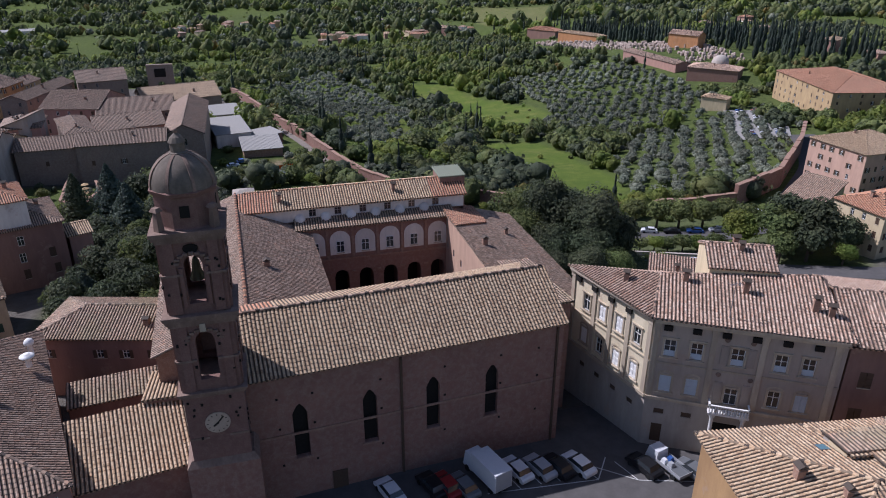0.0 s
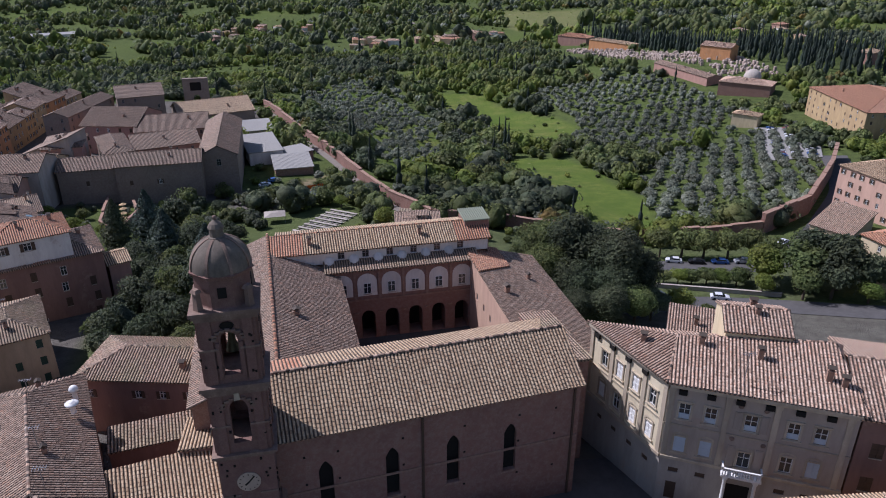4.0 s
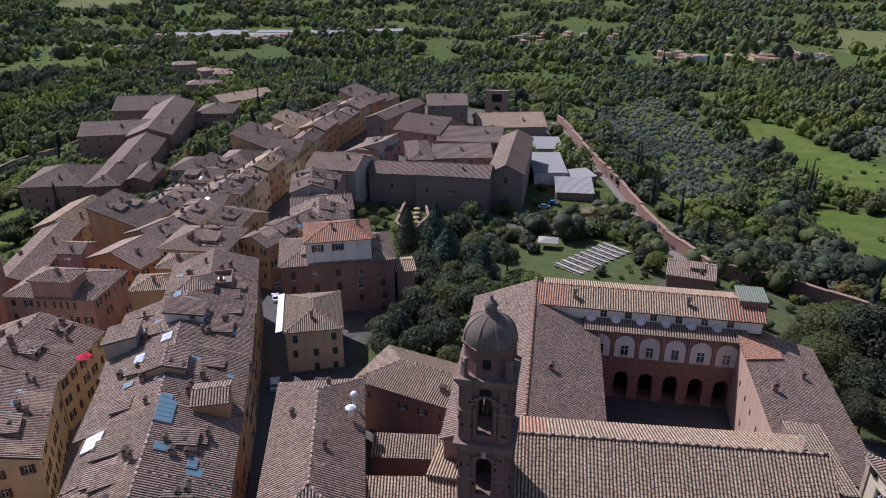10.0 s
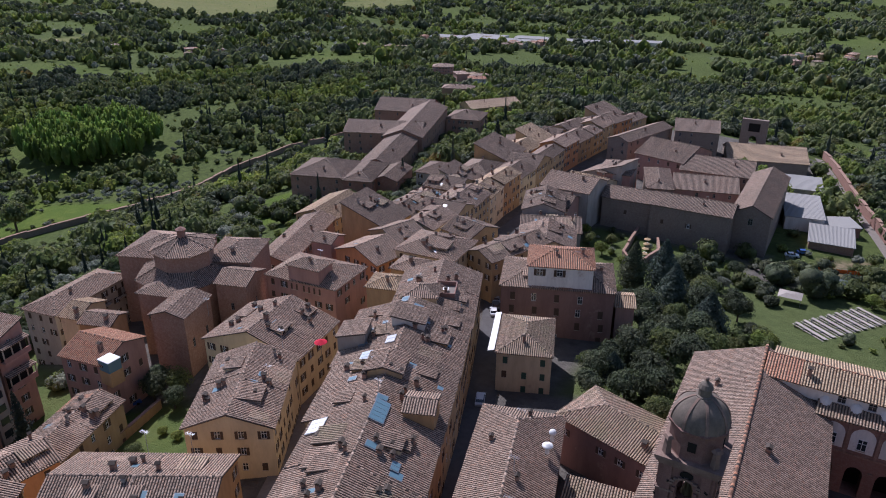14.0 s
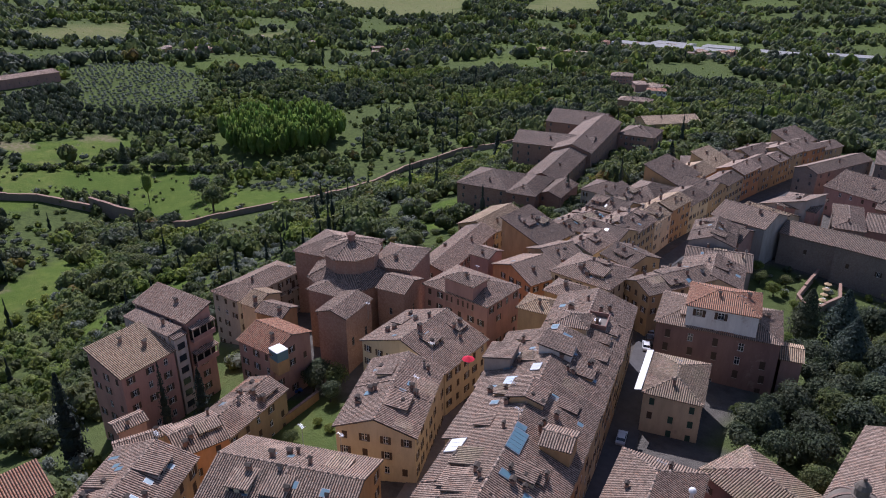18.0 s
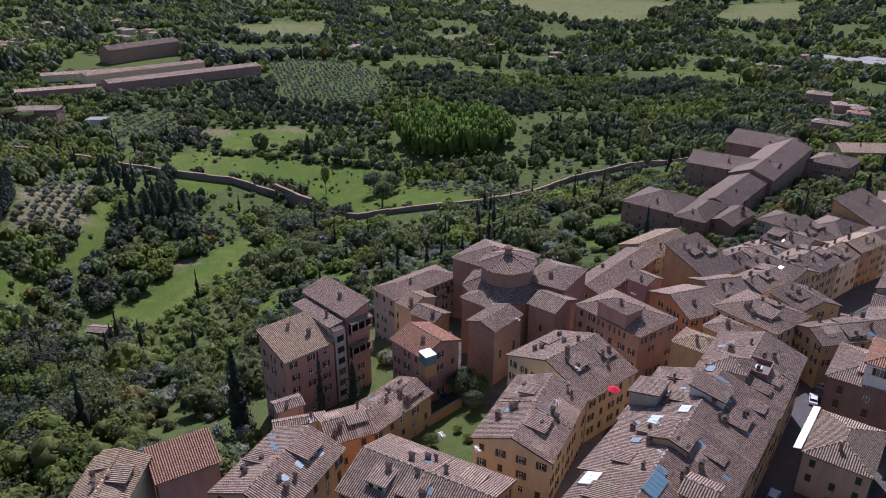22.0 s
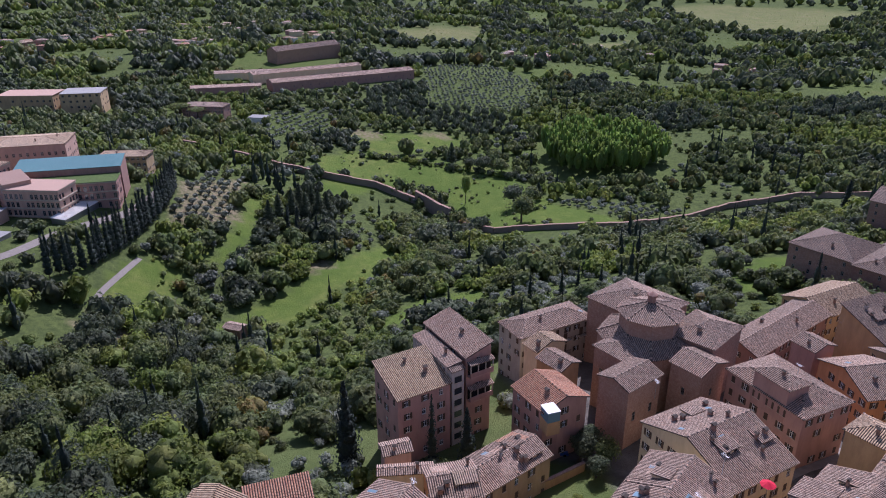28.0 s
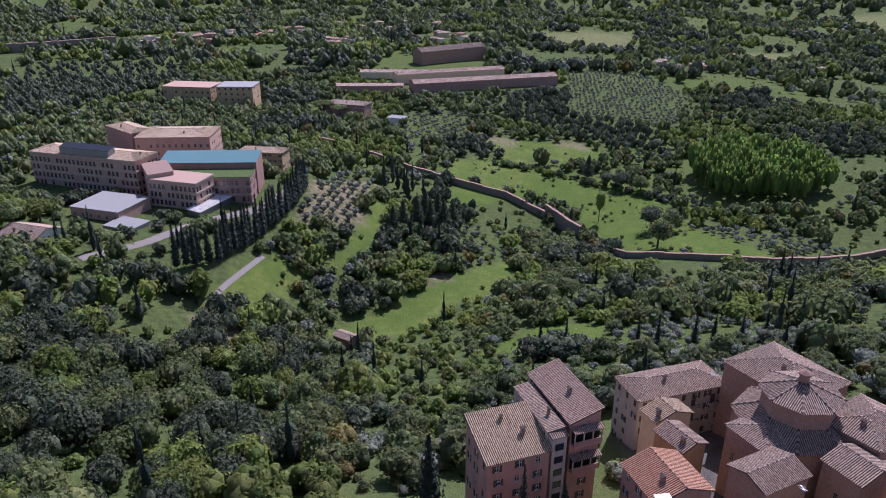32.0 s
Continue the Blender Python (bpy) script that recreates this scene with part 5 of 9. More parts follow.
# octagonal church
OC = thing("church", -122.3, 41.8, -14, "brick church with an octagonal drum, tiled roofs and lantern", "church")
HOUSES.append([(-131, 33), (-114, 33), (-114, 50), (-131, 50)])
g = Geo()
g.lathe([(6.7, 8.0), (6.7, 23.6), (6.95, 23.8), (7.1, 24.4)], 8, turn=0.25)
g.make("drum", BRICK_PALE, OC)
oct_ = [(7.7 * math.cos(0.25 + k * math.pi / 4), 7.7 * math.sin(0.25 + k * math.pi / 4)) for k in range(8)]
for k in range(8):
    (xa, ya), (xb, yb) = oct_[k], oct_[(k + 1) % 8]
    tiled("roof_slope", [(xa, ya, 24.3), (xb, yb, 24.3), (0, 0, 26.9)], ROOF_GREY, OC)
    ridge_cap("ridge_tiles", (xa, ya, 24.4), (0, 0, 27.0), ROOF_GREY, OC)
    # dark block painted as the shade of each drum window
    Geo().box(-0.35, -0.08, 21.0, 0.35, 0.08, 22.8).make("drum_window", DARK, OC).matrix_basis = Matrix.Translation(((xa + xb) * 0.4025, (ya + yb) * 0.4025, 0)) @ Matrix.Rotation(math.atan2(yb - ya, xb - xa), 4, "Z")
skirt = [(11.2 * math.cos(0.25 + k * math.pi / 4), 11.2 * math.sin(0.25 + k * math.pi / 4)) for k in range(8)]
for k in range(8):
    (xa, ya), (xb, yb) = skirt[k], skirt[(k + 1) % 8]
    tiled("roof_slope", [(xa * 1.04, ya * 1.04, 18.1), (xb * 1.04, yb * 1.04, 18.1), (xb * 0.59, yb * 0.59, 20.3), (xa * 0.59, ya * 0.59, 20.3)], ROOF_GREY, OC)
    ridge_cap("ridge_tiles", (xa * 1.04, ya * 1.04, 18.2), (xa * 0.6, ya * 0.6, 20.4), ROOF_GREY, OC)
g = Geo()
g.lathe([(11.2, -1.0), (11.2, 17.6), (11.5, 17.8), (11.5, 18.1)], 8, turn=0.25)
g.make("ambulatory_wall", BRICK_PALE, OC)
g = Geo()
g.lathe([(0.95, 26.0), (0.95, 28.2), (1.2, 28.3), (1.2, 28.6), (0.6, 29.0), (0.0, 29.3)], 10)
g.make("lantern", BRICK, OC)
CO = dict(name="church_wing", category="church wing", group="church wings")
house("tall apse block of the octagonal church", (-111.0, 22.3), (-103.7, 24.6), 10.4, 4.7, -13, BRICK_PALE, ROOF_GREY, "cross", 0.32, chimneys=0, win="slit", rows=[9.5], gap=4.2, size=(0.9, 2.2), **CO)
house("church arm with tiled roof below the drum", (-122.2, 27.9), (-113.2, 30.7), 9.0, 4.3, -14, BRICK_PALE, ROOF_GREY, "hip", 0.34, chimneys=0, win="slit", rows=[11.5], gap=4.5, size=(0.8, 1.8), **CO)
house("church arm with tiled roof and brick gable", (-109.8, 39.1), (-102.8, 41.3), 9.0, 5.0, -13, BRICK_PALE, ROOF_GREY, "ab", 0.34, chimneys=0, win="slit", rows=[11.5], gap=4.5, size=(0.8, 1.8), **CO)
house("broad church wing with a hipped tiled roof", (-143.0, 38.5), (-126.0, 45.0), 16.0, 4.5, -18, BRICK_PALE, ROOF_GREY, "hip", 0.34, chimneys=2, **CO)
house("broad church wing with a hipped tiled roof", (-119.0, 44.5), (-109.0, 49.2), 14.0, 6.3, -14, BRICK_PALE, ROOF_GREY, "hip", 0.32, chimneys=1, **CO)

# convent below the town
CV = dict(name="convent", category="convent")
house("stone convent block with a tiled roof", (-44.5, 164.2), (-19.4, 164.2), 13, -3.4, -19, STONE_BRICK, ROOF_DARK, "ab", 0.36, win="shut_brown", rows=[9.5], gap=8, sides="a", chimneys=2, **CV)
house("stone convent wing with a tiled roof", (-61.0, 164.8), (-44.7, 165.5), 13, -4.0, -18, STONE_BRICK, ROOF_DARK, "ab", 0.34, win="shut_brown", rows=[9.0], gap=9, sides="a", chimneys=0, **CV)
house("tall convent church with a steep gable", (-20.5, 170.5), (-8.6, 170.5), 47, -3.4, -20, STONE_BRICK, ROOF_DARK, "cross", 0.5, chimneys=0, win="slit", rows=[13.0], gap=10, size=(1.4, 2.2), sides="ad", **CV)
g = Geo()
RU = thing("bell_gable", -33.5, 312, -20, "ruined brick bell gable with two stacked arches", "bell gable")
arched_wall(g, -6, 6, -1, 0, 15.5, [(0.0, 2.0, 3.6, 5.5)], 2.0, False, 10)
g.f = [f for f, m in zip(g.f, g.m) if m == 0]
g.m = [0] * len(g.f)
g.poly([(6, 1, 0), (6, -1, 0), (6, -1, 15.5), (6, 1, 15.5)][::-1])
g.poly([(-6, -1, 0), (-6, 1, 0), (-6, 1, 15.5), (-6, -1, 15.5)][::-1])
g.poly([(-6, -1, 15.5), (6, -1, 15.5), (6, 1, 15.5), (-6, 1, 15.5)])
g.make("gable_wall", STONE_BRICK, RU)
# upper arch is a dark sheet on the wall, its shade painted
Geo().box(-2.6, -1.06, 9.6, 2.6, -0.9, 13.6).make("arch_recess", DARK, RU)

# hospital on the opposite slope
HS = dict(name="hospital_block", category="hospital", group="hospital blocks")
ROOF_FLAT = plain("flat_roof", (0.50, 0.34, 0.26), 0.9)
TEAL = plain("teal_glazing", (0.03, 0.15, 0.16), 0.45)
house("long pink brick hospital block with rows of windows", (-414, -208), (-386, -147.5), 18, -13, -36, ROSE, ROOF_WARM, "hip", 0.2, win="slit", rows=[18.0, 13.8, 9.6, 5.4, 1.5], gap=2.6, size=(1.5, 2.5), sides="ab", chimneys=2, **HS)
house("lower hospital block with a flat terrace", (-371, -138.5), (-360, -114), 15, -18, -36, ROSE, ROOF_FLAT, "shed", 0.02, 0.4, win="slit", rows=[13.4, 9.4, 5.4, 1.4], gap=2.4, size=(1.5, 2.5), sides="ab", chimneys=0, **HS)
house("hospital link block with pink walls", (-392, -146), (-371, -138), 12, -16, -36, ROSE, ROOF_FLAT, "shed", 0.02, 0.3, win="slit", rows=[14, 9.8, 5.6], gap=2.6, size=(1.5, 2.5), sides="ab", chimneys=0, **HS)
house("hospital block with teal glazed roof and planted terrace", (-379, -135), (-374, -90), 13, -20, -36, PLASTER_PINK, plain("planted_roof", (0.10, 0.15, 0.04), 0.95, 0.0, 0.5, 0.8), "shed", 0.02, 0.3, win="slit", rows=[11.5, 7.5, 3.0], gap=2.6, size=(1.5, 2.6), sides="ab", chimneys=0, **HS)
house("teal glazed hall on the hospital roof", (-393, -138), (-388, -88), 16, -16.5, -36, PLASTER_PINK, TEAL, "shed", 0.14, 0.2, chimneys=0, **HS)
house("rear hospital block with rows of windows", (-436, -160), (-432, -118), 26, -13, -36, ROSE, ROOF_WARM, "hip", 0.14, win="slit", rows=[17, 12.8, 8.6], gap=3.4, size=(1.4, 2.0), sides="ab", chimneys=2, **HS)
house("curved rear wing with a tiled roof", (-470, -185), (-446, -164), 14, -13, -36, PLASTER_PINK, ROOF_WARM, "hip", 0.2, chimneys=1, **HS)
house("low white-roofed pavilion of the hospital", (-358, -172), (-346, -147), 22, -26, -35, ROSE, PALE_ROOF, "shed", 0.02, 0.3, win="slit", rows=[5.0], gap=4, sides="a", chimneys=0, **HS)
house("small grey flat-roofed annex of the hospital", (-338, -152), (-330, -138), 12, -29, -36, PLASTER_GREY, PALE_ROOF, "shed", 0.02, 0.2, chimneys=0, **HS)
house("yellow house beside the cypress row", (-436, -104), (-428, -78), 12, -23, -36, PLASTER_YELLOW, ROOF_WARM, "hip", 0.3, win="brown")
house("white house with a tiled gable roof", (-327, -192), (-318, -174), 16, -27, -38, PLASTER_WHITE, ROOF_GREY, "ab", 0.35, win="brown")


def bands(a, b, zs, h=0.5, out=0.35, material=None):
    """Pale string courses along a wall from a to b, as one thing of the setting's facade."""
    ob = thing("facade_bands", a[0], a[1], zs[0], "pale horizontal bands along the hospital front", "facade trim", "hospital trim")
    L_ = math.dist(a, b)
    t = math.atan2(b[1] - a[1], b[0] - a[0])
    for z in zs:
        Geo().box(-0.2, -out, z - zs[0], L_ + 0.2, 0.03, z - zs[0] + h).make("band", material or SANDSTONE, ob).matrix_basis = Matrix.Rotation(t, 4, "Z")


bands((-414, -208), (-386, -147.5), (-13.6, -18.9, -23.1, -27.3, -31.5))
bands((-386, -147.5), (-402.3, -139.9), (-13.6, -18.9, -23.1, -27.3))
bands((-371, -138.5), (-360, -114), (-18.6, -23.2, -27.2, -31.2))
bands((-360, -114), (-373.7, -107.8), (-18.6, -23.2, -27.2, -31.2))
bands((-379, -135), (-374, -90), (-20.6, -25.2, -29.4))
house("long white canopy roof beside the cypress row", (-352, -112), (-394, -90), 7, -30, -35, METAL, PLASTER_WHITE, "shed", 0.12, 0.3, name="canopy", category="canopy", chimneys=0)
house("dark solar collector rack on the hospital roof", (-407, -190), (-394, -162), 5, -9.6, -12, METAL, GLASS, "shed", 0.3, 0.1, name="collector_rack", category="solar panel", chimneys=0)


# ---------------------------------------------------------------- houses of the town
house("yellow row house with a gabled front over the garden", (-75.3, -0.3), (-63.1, 7.1), 21.2, 5.0, -10.0, PLASTER_CREAM, ROOF_GREY, "cross", win="brown", chimneys=4, lights=1)
house("tile-roofed row house with chimneys", (-95.6, 22.5), (-74.4, 25.8), 15.5, 3.6, -11.0, PLASTER_CREAM, ROOF_GREY, "cross", win="brown", chimneys=5, lights=1)
house("broad house with sunlit tiles and a roof hatch", (-61.5, -2.1), (-81.7, -13.5), 15.0, 6.5, -6.0, PLASTER_OCHRE, ROOF_GREY, "ab", win="brown", chimneys=4, lights=4)
house("yellow house with skylights and tall windows", (-82.2, -22.1), (-93.2, -29.6), 17.0, 7.0, -9.0, PLASTER_YELLOW, ROOF_GREY, "cross", win="shut_brown", size=(1.1, 2.2), chimneys=2, lights=4)
house("long yellow house with a tiled gable roof", (-93.4, -11.3), (-98.9, 5.0), 9.0, -1.8, -14.0, PLASTER_YELLOW, ROOF_GREY, "ab", win="shut_brown", chimneys=3)
house("small tiled house beside the cypress", (-91.0, -21.1), (-89.9, -12.7), 9.0, 1.5, -11.0, PLASTER_ORANGE, ROOF_GREY, "ab", win="brown")
house("low tiled outbuilding with a chimney", (-107.0, -25.2), (-106.8, -20.1), 3.4, 0.2, -13.0, PLASTER_PINK, ROOF_GREY, "ab")
house("low house with grey tiles", (-102.4, -27.5), (-100.0, -18.3), 2.1, 0.2, -12.0, PLASTER_CREAM, ROOF_GREY, "ab")
house("low shed with a salmon tiled roof", (-90.2, -50.4), (-90.2, -40.7), 6.0, 7.0, 0.0, PLASTER_PINK, ROOF_NEW, "shed", chimneys=0)
house("house with pale tiled gable roof", (-94.5, -50.5), (-98.7, -57.6), 16.0, 9.0, 0.0, PLASTER_CREAM, ROOF_WARM, "cross", chimneys=1)
house("tall pink house with weathered tiled roof", (-118.9, -19.1), (-121.3, -7.0), 10.5, 3.0, -17.0, PLASTER_PINK, ROOF_WARM, "shed", 0.3, win="brown", gap=3.4, chimneys=2)
house("tall red and grey house with a sloping tiled roof", (-140.4, -6.1), (-123.4, -2.6), 6.3, 6.9, -16.0, PLASTER_PINK, ROOF_PINK, "shed", 0.3, win="brown", gap=3.4, chimneys=1)
house("dark-roofed terrace block between the tall houses", (-138.0, -9.8), (-123.0, -7.0), 3.4, 5.6, -16.0, PLASTER_GREY, ROOF_GREY, "shed", 0.12, 0.2, win="brown", gap=3.4, chimneys=1)
house("white villa with balconies and a hip roof", (-140.4, 18.6), (-144.0, 40.6), 9.6, -2.2, -18.0, PLASTER_PALE, ROOF_GREY, "hip", win="shut_brown", lights=1)
house("house with an orange roof and a glazed terrace", (-116.4, 5.2), (-106.2, 7.0), 11.0, 2.4, -14.0, PLASTER_PINK, ROOF_NEW, "ab", win="brown")
house("small tiled house among the terraces", (-125.2, 15.2), (-118.5, 17.6), 5.8, 2.0, -14.0, PLASTER_OCHRE, ROOF_GREY, "ab")
house("small house with terracotta tiles", (-133.2, 15.9), (-128.9, 17.0), 8.7, 1.0, -15.0, PLASTER_CREAM, ROOF_WARM, "ab")
house("red house with a broad tiled roof", (-103.5, 48.8), (-84.8, 50.4), 13.1, 4.8, -12.0, PLASTER_PINK, ROOF_GREY, "hip", win="brown")
house("roof loft with a tiled hip roof", (-97.1, 49.3), (-88.9, 50.0), 5.6, 8.6, 4.0, PLASTER_PINK, ROOF_GREY, "hip", chimneys=1)
house("orange house with skylight", (-104.2, 75.2), (-88.9, 72.2), 10.8, 1.0, -11.0, PLASTER_ORANGE, ROOF_GREY, "cross", win="brown", lights=1)
house("small pink house with a tiled roof", (-111.7, 74.4), (-105.8, 75.1), 6.7, 2.0, -10.0, PLASTER_PINK, ROOF_GREY, "ab")
house("yellow house with tiled roof", (-103.4, 89.3), (-91.1, 85.2), 10.2, 1.5, -11.0, PLASTER_YELLOW, ROOF_DARK, "cross", win="brown")
house("cream house with a hipped roof in the bend", (-87.9, 79.3), (-71.4, 80.4), 14.3, 3.0, -9.0, PLASTER_CREAM, ROOF_GREY, "hip", win="brown")
house("house with tiled pavilion roof", (-81.5, 67.7), (-74.0, 68.6), 7.3, 4.0, -8.0, PLASTER_YELLOW, ROOF_GREY, "hip")
house("narrow house with pale tiles", (-79.5, 55.0), (-71.1, 57.5), 7.2, 5.0, -8.0, PLASTER_YELLOW, ROOF_WARM, "hip")
house("loft with tiled pyramid roof", (-63.2, 45.8), (-57.4, 48.6), 6.0, 11.0, 5.0, PLASTER_CREAM, ROOF_GREY, "hip", chimneys=0)
house("house with gabled roof above the street", (-84.7, 97.6), (-74.6, 94.9), 11.3, 3.0, -9.0, PLASTER_YELLOW, ROOF_DARK, "ab", win="brown")
house("corner house with steep grey roof", (-72.3, 89.0), (-63.3, 85.6), 21.1, 2.5, -9.0, PLASTER_YELLOW, ROOF_DARK, "cross", win="brown")
house("long red terrace with a tiled roof", (-114.6, 68.1), (-125.0, 101.1), 10.0, -3.0, -14.0, PLASTER_RED, ROOF_GREY, "ab", win="brown", chimneys=2)
house("ochre terrace end house", (-124.7, 100.0), (-127.1, 120.1), 14.0, -3.5, -15.0, PLASTER_YELLOW, ROOF_WARM, "ab", win="brown")
house("ochre street house with weathered tiles", (-86.7, 86.1), (-87.4, 97.3), 10.0, 0.9, -10.9, PLASTER_ORANGE, ROOF_DARK, "cross", win="brown", chimneys=2, group="street houses")
house("ochre street house with weathered tiles", (-87.4, 97.3), (-88.0, 110.9), 9.7, 2.0, -11.9, PLASTER_CREAM, ROOF_GREY, "ab", win="brown", chimneys=2, group="street houses")
house("ochre street house with weathered tiles", (-88.0, 110.9), (-88.3, 123.1), 13.5, 1.1, -12.6, PLASTER_YELLOW, ROOF_DARK, "cross", win="brown", chimneys=2, group="street houses")
house("ochre street house with weathered tiles", (-88.3, 123.1), (-89.8, 137.1), 13.2, 0.2, -13.3, PLASTER_YELLOW, ROOF_GREY, "ab", win="brown", chimneys=2, group="street houses")
house("ochre street house with weathered tiles", (-89.8, 137.1), (-91.6, 151.3), 12.3, -1.6, -13.9, PLASTER_CREAM, ROOF_WARM, "ab", win="brown", chimneys=2, group="street houses")
house("street house with weathered grey tiles", (-99.9, 92.4), (-100.6, 106.2), 15.0, 1.4, -11.7, PLASTER_OCHRE, ROOF_DARK, "shed", chimneys=2, group="street houses", lights=1)
house("row house behind the street front", (-100.6, 106.2), (-100.7, 118.6), 12.5, -0.1, -12.5, PLASTER_OCHRE, ROOF_DARK, "ab", chimneys=2, group="street houses", lights=1)
house("street house with weathered grey tiles", (-100.7, 118.6), (-100.3, 134.0), 13.9, -1.2, -13.2, PLASTER_OCHRE, ROOF_GREY, "hip", chimneys=2, group="street houses", lights=1)
house("row house behind the street front", (-100.3, 134.0), (-100.7, 147.0), 12.9, 0.0, -13.7, PLASTER_YELLOW, ROOF_DARK, "cross", chimneys=2, group="street houses", lights=1)
house("street house with weathered grey tiles", (-100.7, 147.0), (-101.3, 159.1), 13.7, -3.0, -14.0, PLASTER_CREAM, ROOF_DARK, "shed", chimneys=2, group="street houses", lights=1)
house("yellow street house with rows of windows", (-91.6, 151.3), (-91.9, 165.4), 9.4, -0.9, -14.2, PLASTER_OCHRE, ROOF_WARM, "ab", win="brown", chimneys=2, group="street houses")
house("ochre street house with rows of windows", (-91.9, 165.4), (-92.2, 180.4), 12.4, -3.2, -14.6, PLASTER_CREAM, ROOF_DARK, "ab", win="brown", chimneys=2, group="street houses")
house("ochre street house with rows of windows", (-92.2, 180.4), (-92.8, 195.8), 12.7, -3.1, -14.8, PLASTER_YELLOW, ROOF_DARK, "cross", win="brown", chimneys=2, group="street houses")
house("ochre street house with rows of windows", (-92.8, 195.8), (-93.2, 212.4), 9.4, -3.8, -15.1, PLASTER_YELLOW, ROOF_DARK, "ab", win="brown", chimneys=2, group="street houses")
house("ochre street house with rows of windows", (-93.2, 212.4), (-92.6, 227.4), 11.3, -3.0, -15.3, PLASTER_ORANGE, ROOF_GREY, "ab", win="brown", chimneys=2, group="street houses")
house("ochre street house with rows of windows", (-92.6, 227.4), (-91.4, 243.8), 14.1, -4.8, -15.4, PLASTER_OCHRE, ROOF_DARK, "ab", win="brown", chimneys=2, group="street houses")
house("ochre street house with rows of windows", (-91.4, 243.8), (-90.6, 253.2), 10.5, -4.4, -15.5, PLASTER_OCHRE, ROOF_GREY, "ab", win="brown", chimneys=2, group="street houses")
house("ochre street house with rows of windows", (-90.6, 253.2), (-89.5, 266.0), 13.2, -3.4, -15.7, PLASTER_YELLOW, ROOF_GREY, "ab", win="brown", chimneys=2, group="street houses")
house("yellow street house with rows of windows", (-89.5, 266.0), (-85.7, 282.1), 15.1, -4.0, -16.0, PLASTER_ORANGE, ROOF_DARK, "hip", win="brown", chimneys=2, group="street houses")
house("yellow street house with rows of windows", (-85.7, 282.1), (-82.3, 296.0), 9.7, -6.0, -16.4, PLASTER_YELLOW, ROOF_DARK, "ab", win="brown", chimneys=2, group="street houses")
house("old house with patched tiles", (-102.8, 162.1), (-104.7, 180.9), 14.2, -3.5, -14.5, PLASTER_CREAM, ROOF_DARK, "hip", chimneys=2, group="street houses")
house("street house with weathered grey tiles", (-104.7, 180.9), (-105.4, 200.1), 13.9, -2.5, -14.8, PLASTER_OCHRE, ROOF_DARK, "shed", chimneys=2, group="street houses")
house("old house with patched tiles", (-105.4, 200.1), (-105.1, 216.0), 13.0, -4.4, -15.0, PLASTER_ORANGE, ROOF_WARM, "ab", chimneys=2, group="street houses")
house("old house with patched tiles", (-105.1, 216.0), (-103.9, 229.7), 12.8, -4.4, -15.3, PLASTER_YELLOW, ROOF_WARM, "shed", chimneys=2, group="street houses")
house("street house with weathered grey tiles", (-103.9, 229.7), (-102.4, 240.9), 9.4, -3.8, -15.4, PLASTER_YELLOW, ROOF_DARK, "cross", chimneys=2, group="street houses")
house("street house with weathered grey tiles", (-102.4, 240.9), (-99.6, 258.3), 9.9, -3.4, -15.7, PLASTER_YELLOW, ROOF_DARK, "ab", chimneys=2, group="street houses")
house("old house with patched tiles", (-99.6, 258.3), (-96.6, 273.9), 13.3, -6.1, -15.9, PLASTER_ORANGE, ROOF_DARK, "ab", chimneys=2, group="street houses")
house("street house with weathered grey tiles", (-96.6, 273.9), (-93.0, 292.1), 11.4, -4.3, -16.5, PLASTER_YELLOW, ROOF_DARK, "shed", chimneys=2, group="street houses")
house("narrow house with grey tiled roof", (-69.4, 116.5), (-64.6, 102.9), 15.4, 0.4, -12.7, PLASTER_CREAM, ROOF_GREY, "ab", chimneys=2, group="street houses")
house("old house with patched tiles", (-74.4, 128.3), (-69.4, 116.5), 17.1, -1.1, -13.2, PLASTER_GREY, ROOF_DARK, "cross", chimneys=2, group="street houses")
house("old house with patched tiles", (-80.0, 144.6), (-74.4, 128.3), 12.4, 0.7, -13.9, PLASTER_GREY, ROOF_DARK, "ab", chimneys=2, group="street houses")
house("narrow house with grey tiled roof", (-80.2, 156.6), (-80.0, 144.6), 14.1, -2.7, -14.3, PLASTER_PINK, ROOF_DARK, "cross", chimneys=2, group="street houses")
house("narrow house with grey tiled roof", (-79.3, 173.1), (-80.2, 156.6), 17.2, -0.7, -14.7, PLASTER_GREY, ROOF_GREY, "cross", chimneys=2, group="street houses")
house("narrow house with grey tiled roof", (-76.8, 187.7), (-79.3, 173.1), 14.9, -4.6, -15.1, PLASTER_CREAM, ROOF_WARM, "cross", chimneys=2, group="street houses")
house("old house with patched tiles", (-74.3, 199.3), (-76.8, 187.7), 16.2, -4.2, -15.4, PLASTER_GREY, ROOF_DARK, "shed", chimneys=2, group="street houses")
house("small house beside the brick red house", (-68.8, 102.1), (-58.4, 107.2), 11.0, -2.0, -11.0, PLASTER_WHITE, ROOF_DARK, "ab")
house("pink convent wing with arched windows", (-67.2, 224.6), (-46.7, 219.1), 24.2, -4.5, -16.0, PLASTER_PINK, ROOF_DARK, "ab", name="convent", category="convent", win="shut_brown", gap=4)
house("tall convent block with tiled roof", (-60.8, 264.1), (-42.5, 268.4), 19.0, -3.0, -17.0, STONE_BRICK, ROOF_DARK, "ab", win="slit", gap=4.6, size=(0.9, 1.5), name="convent", category="convent")
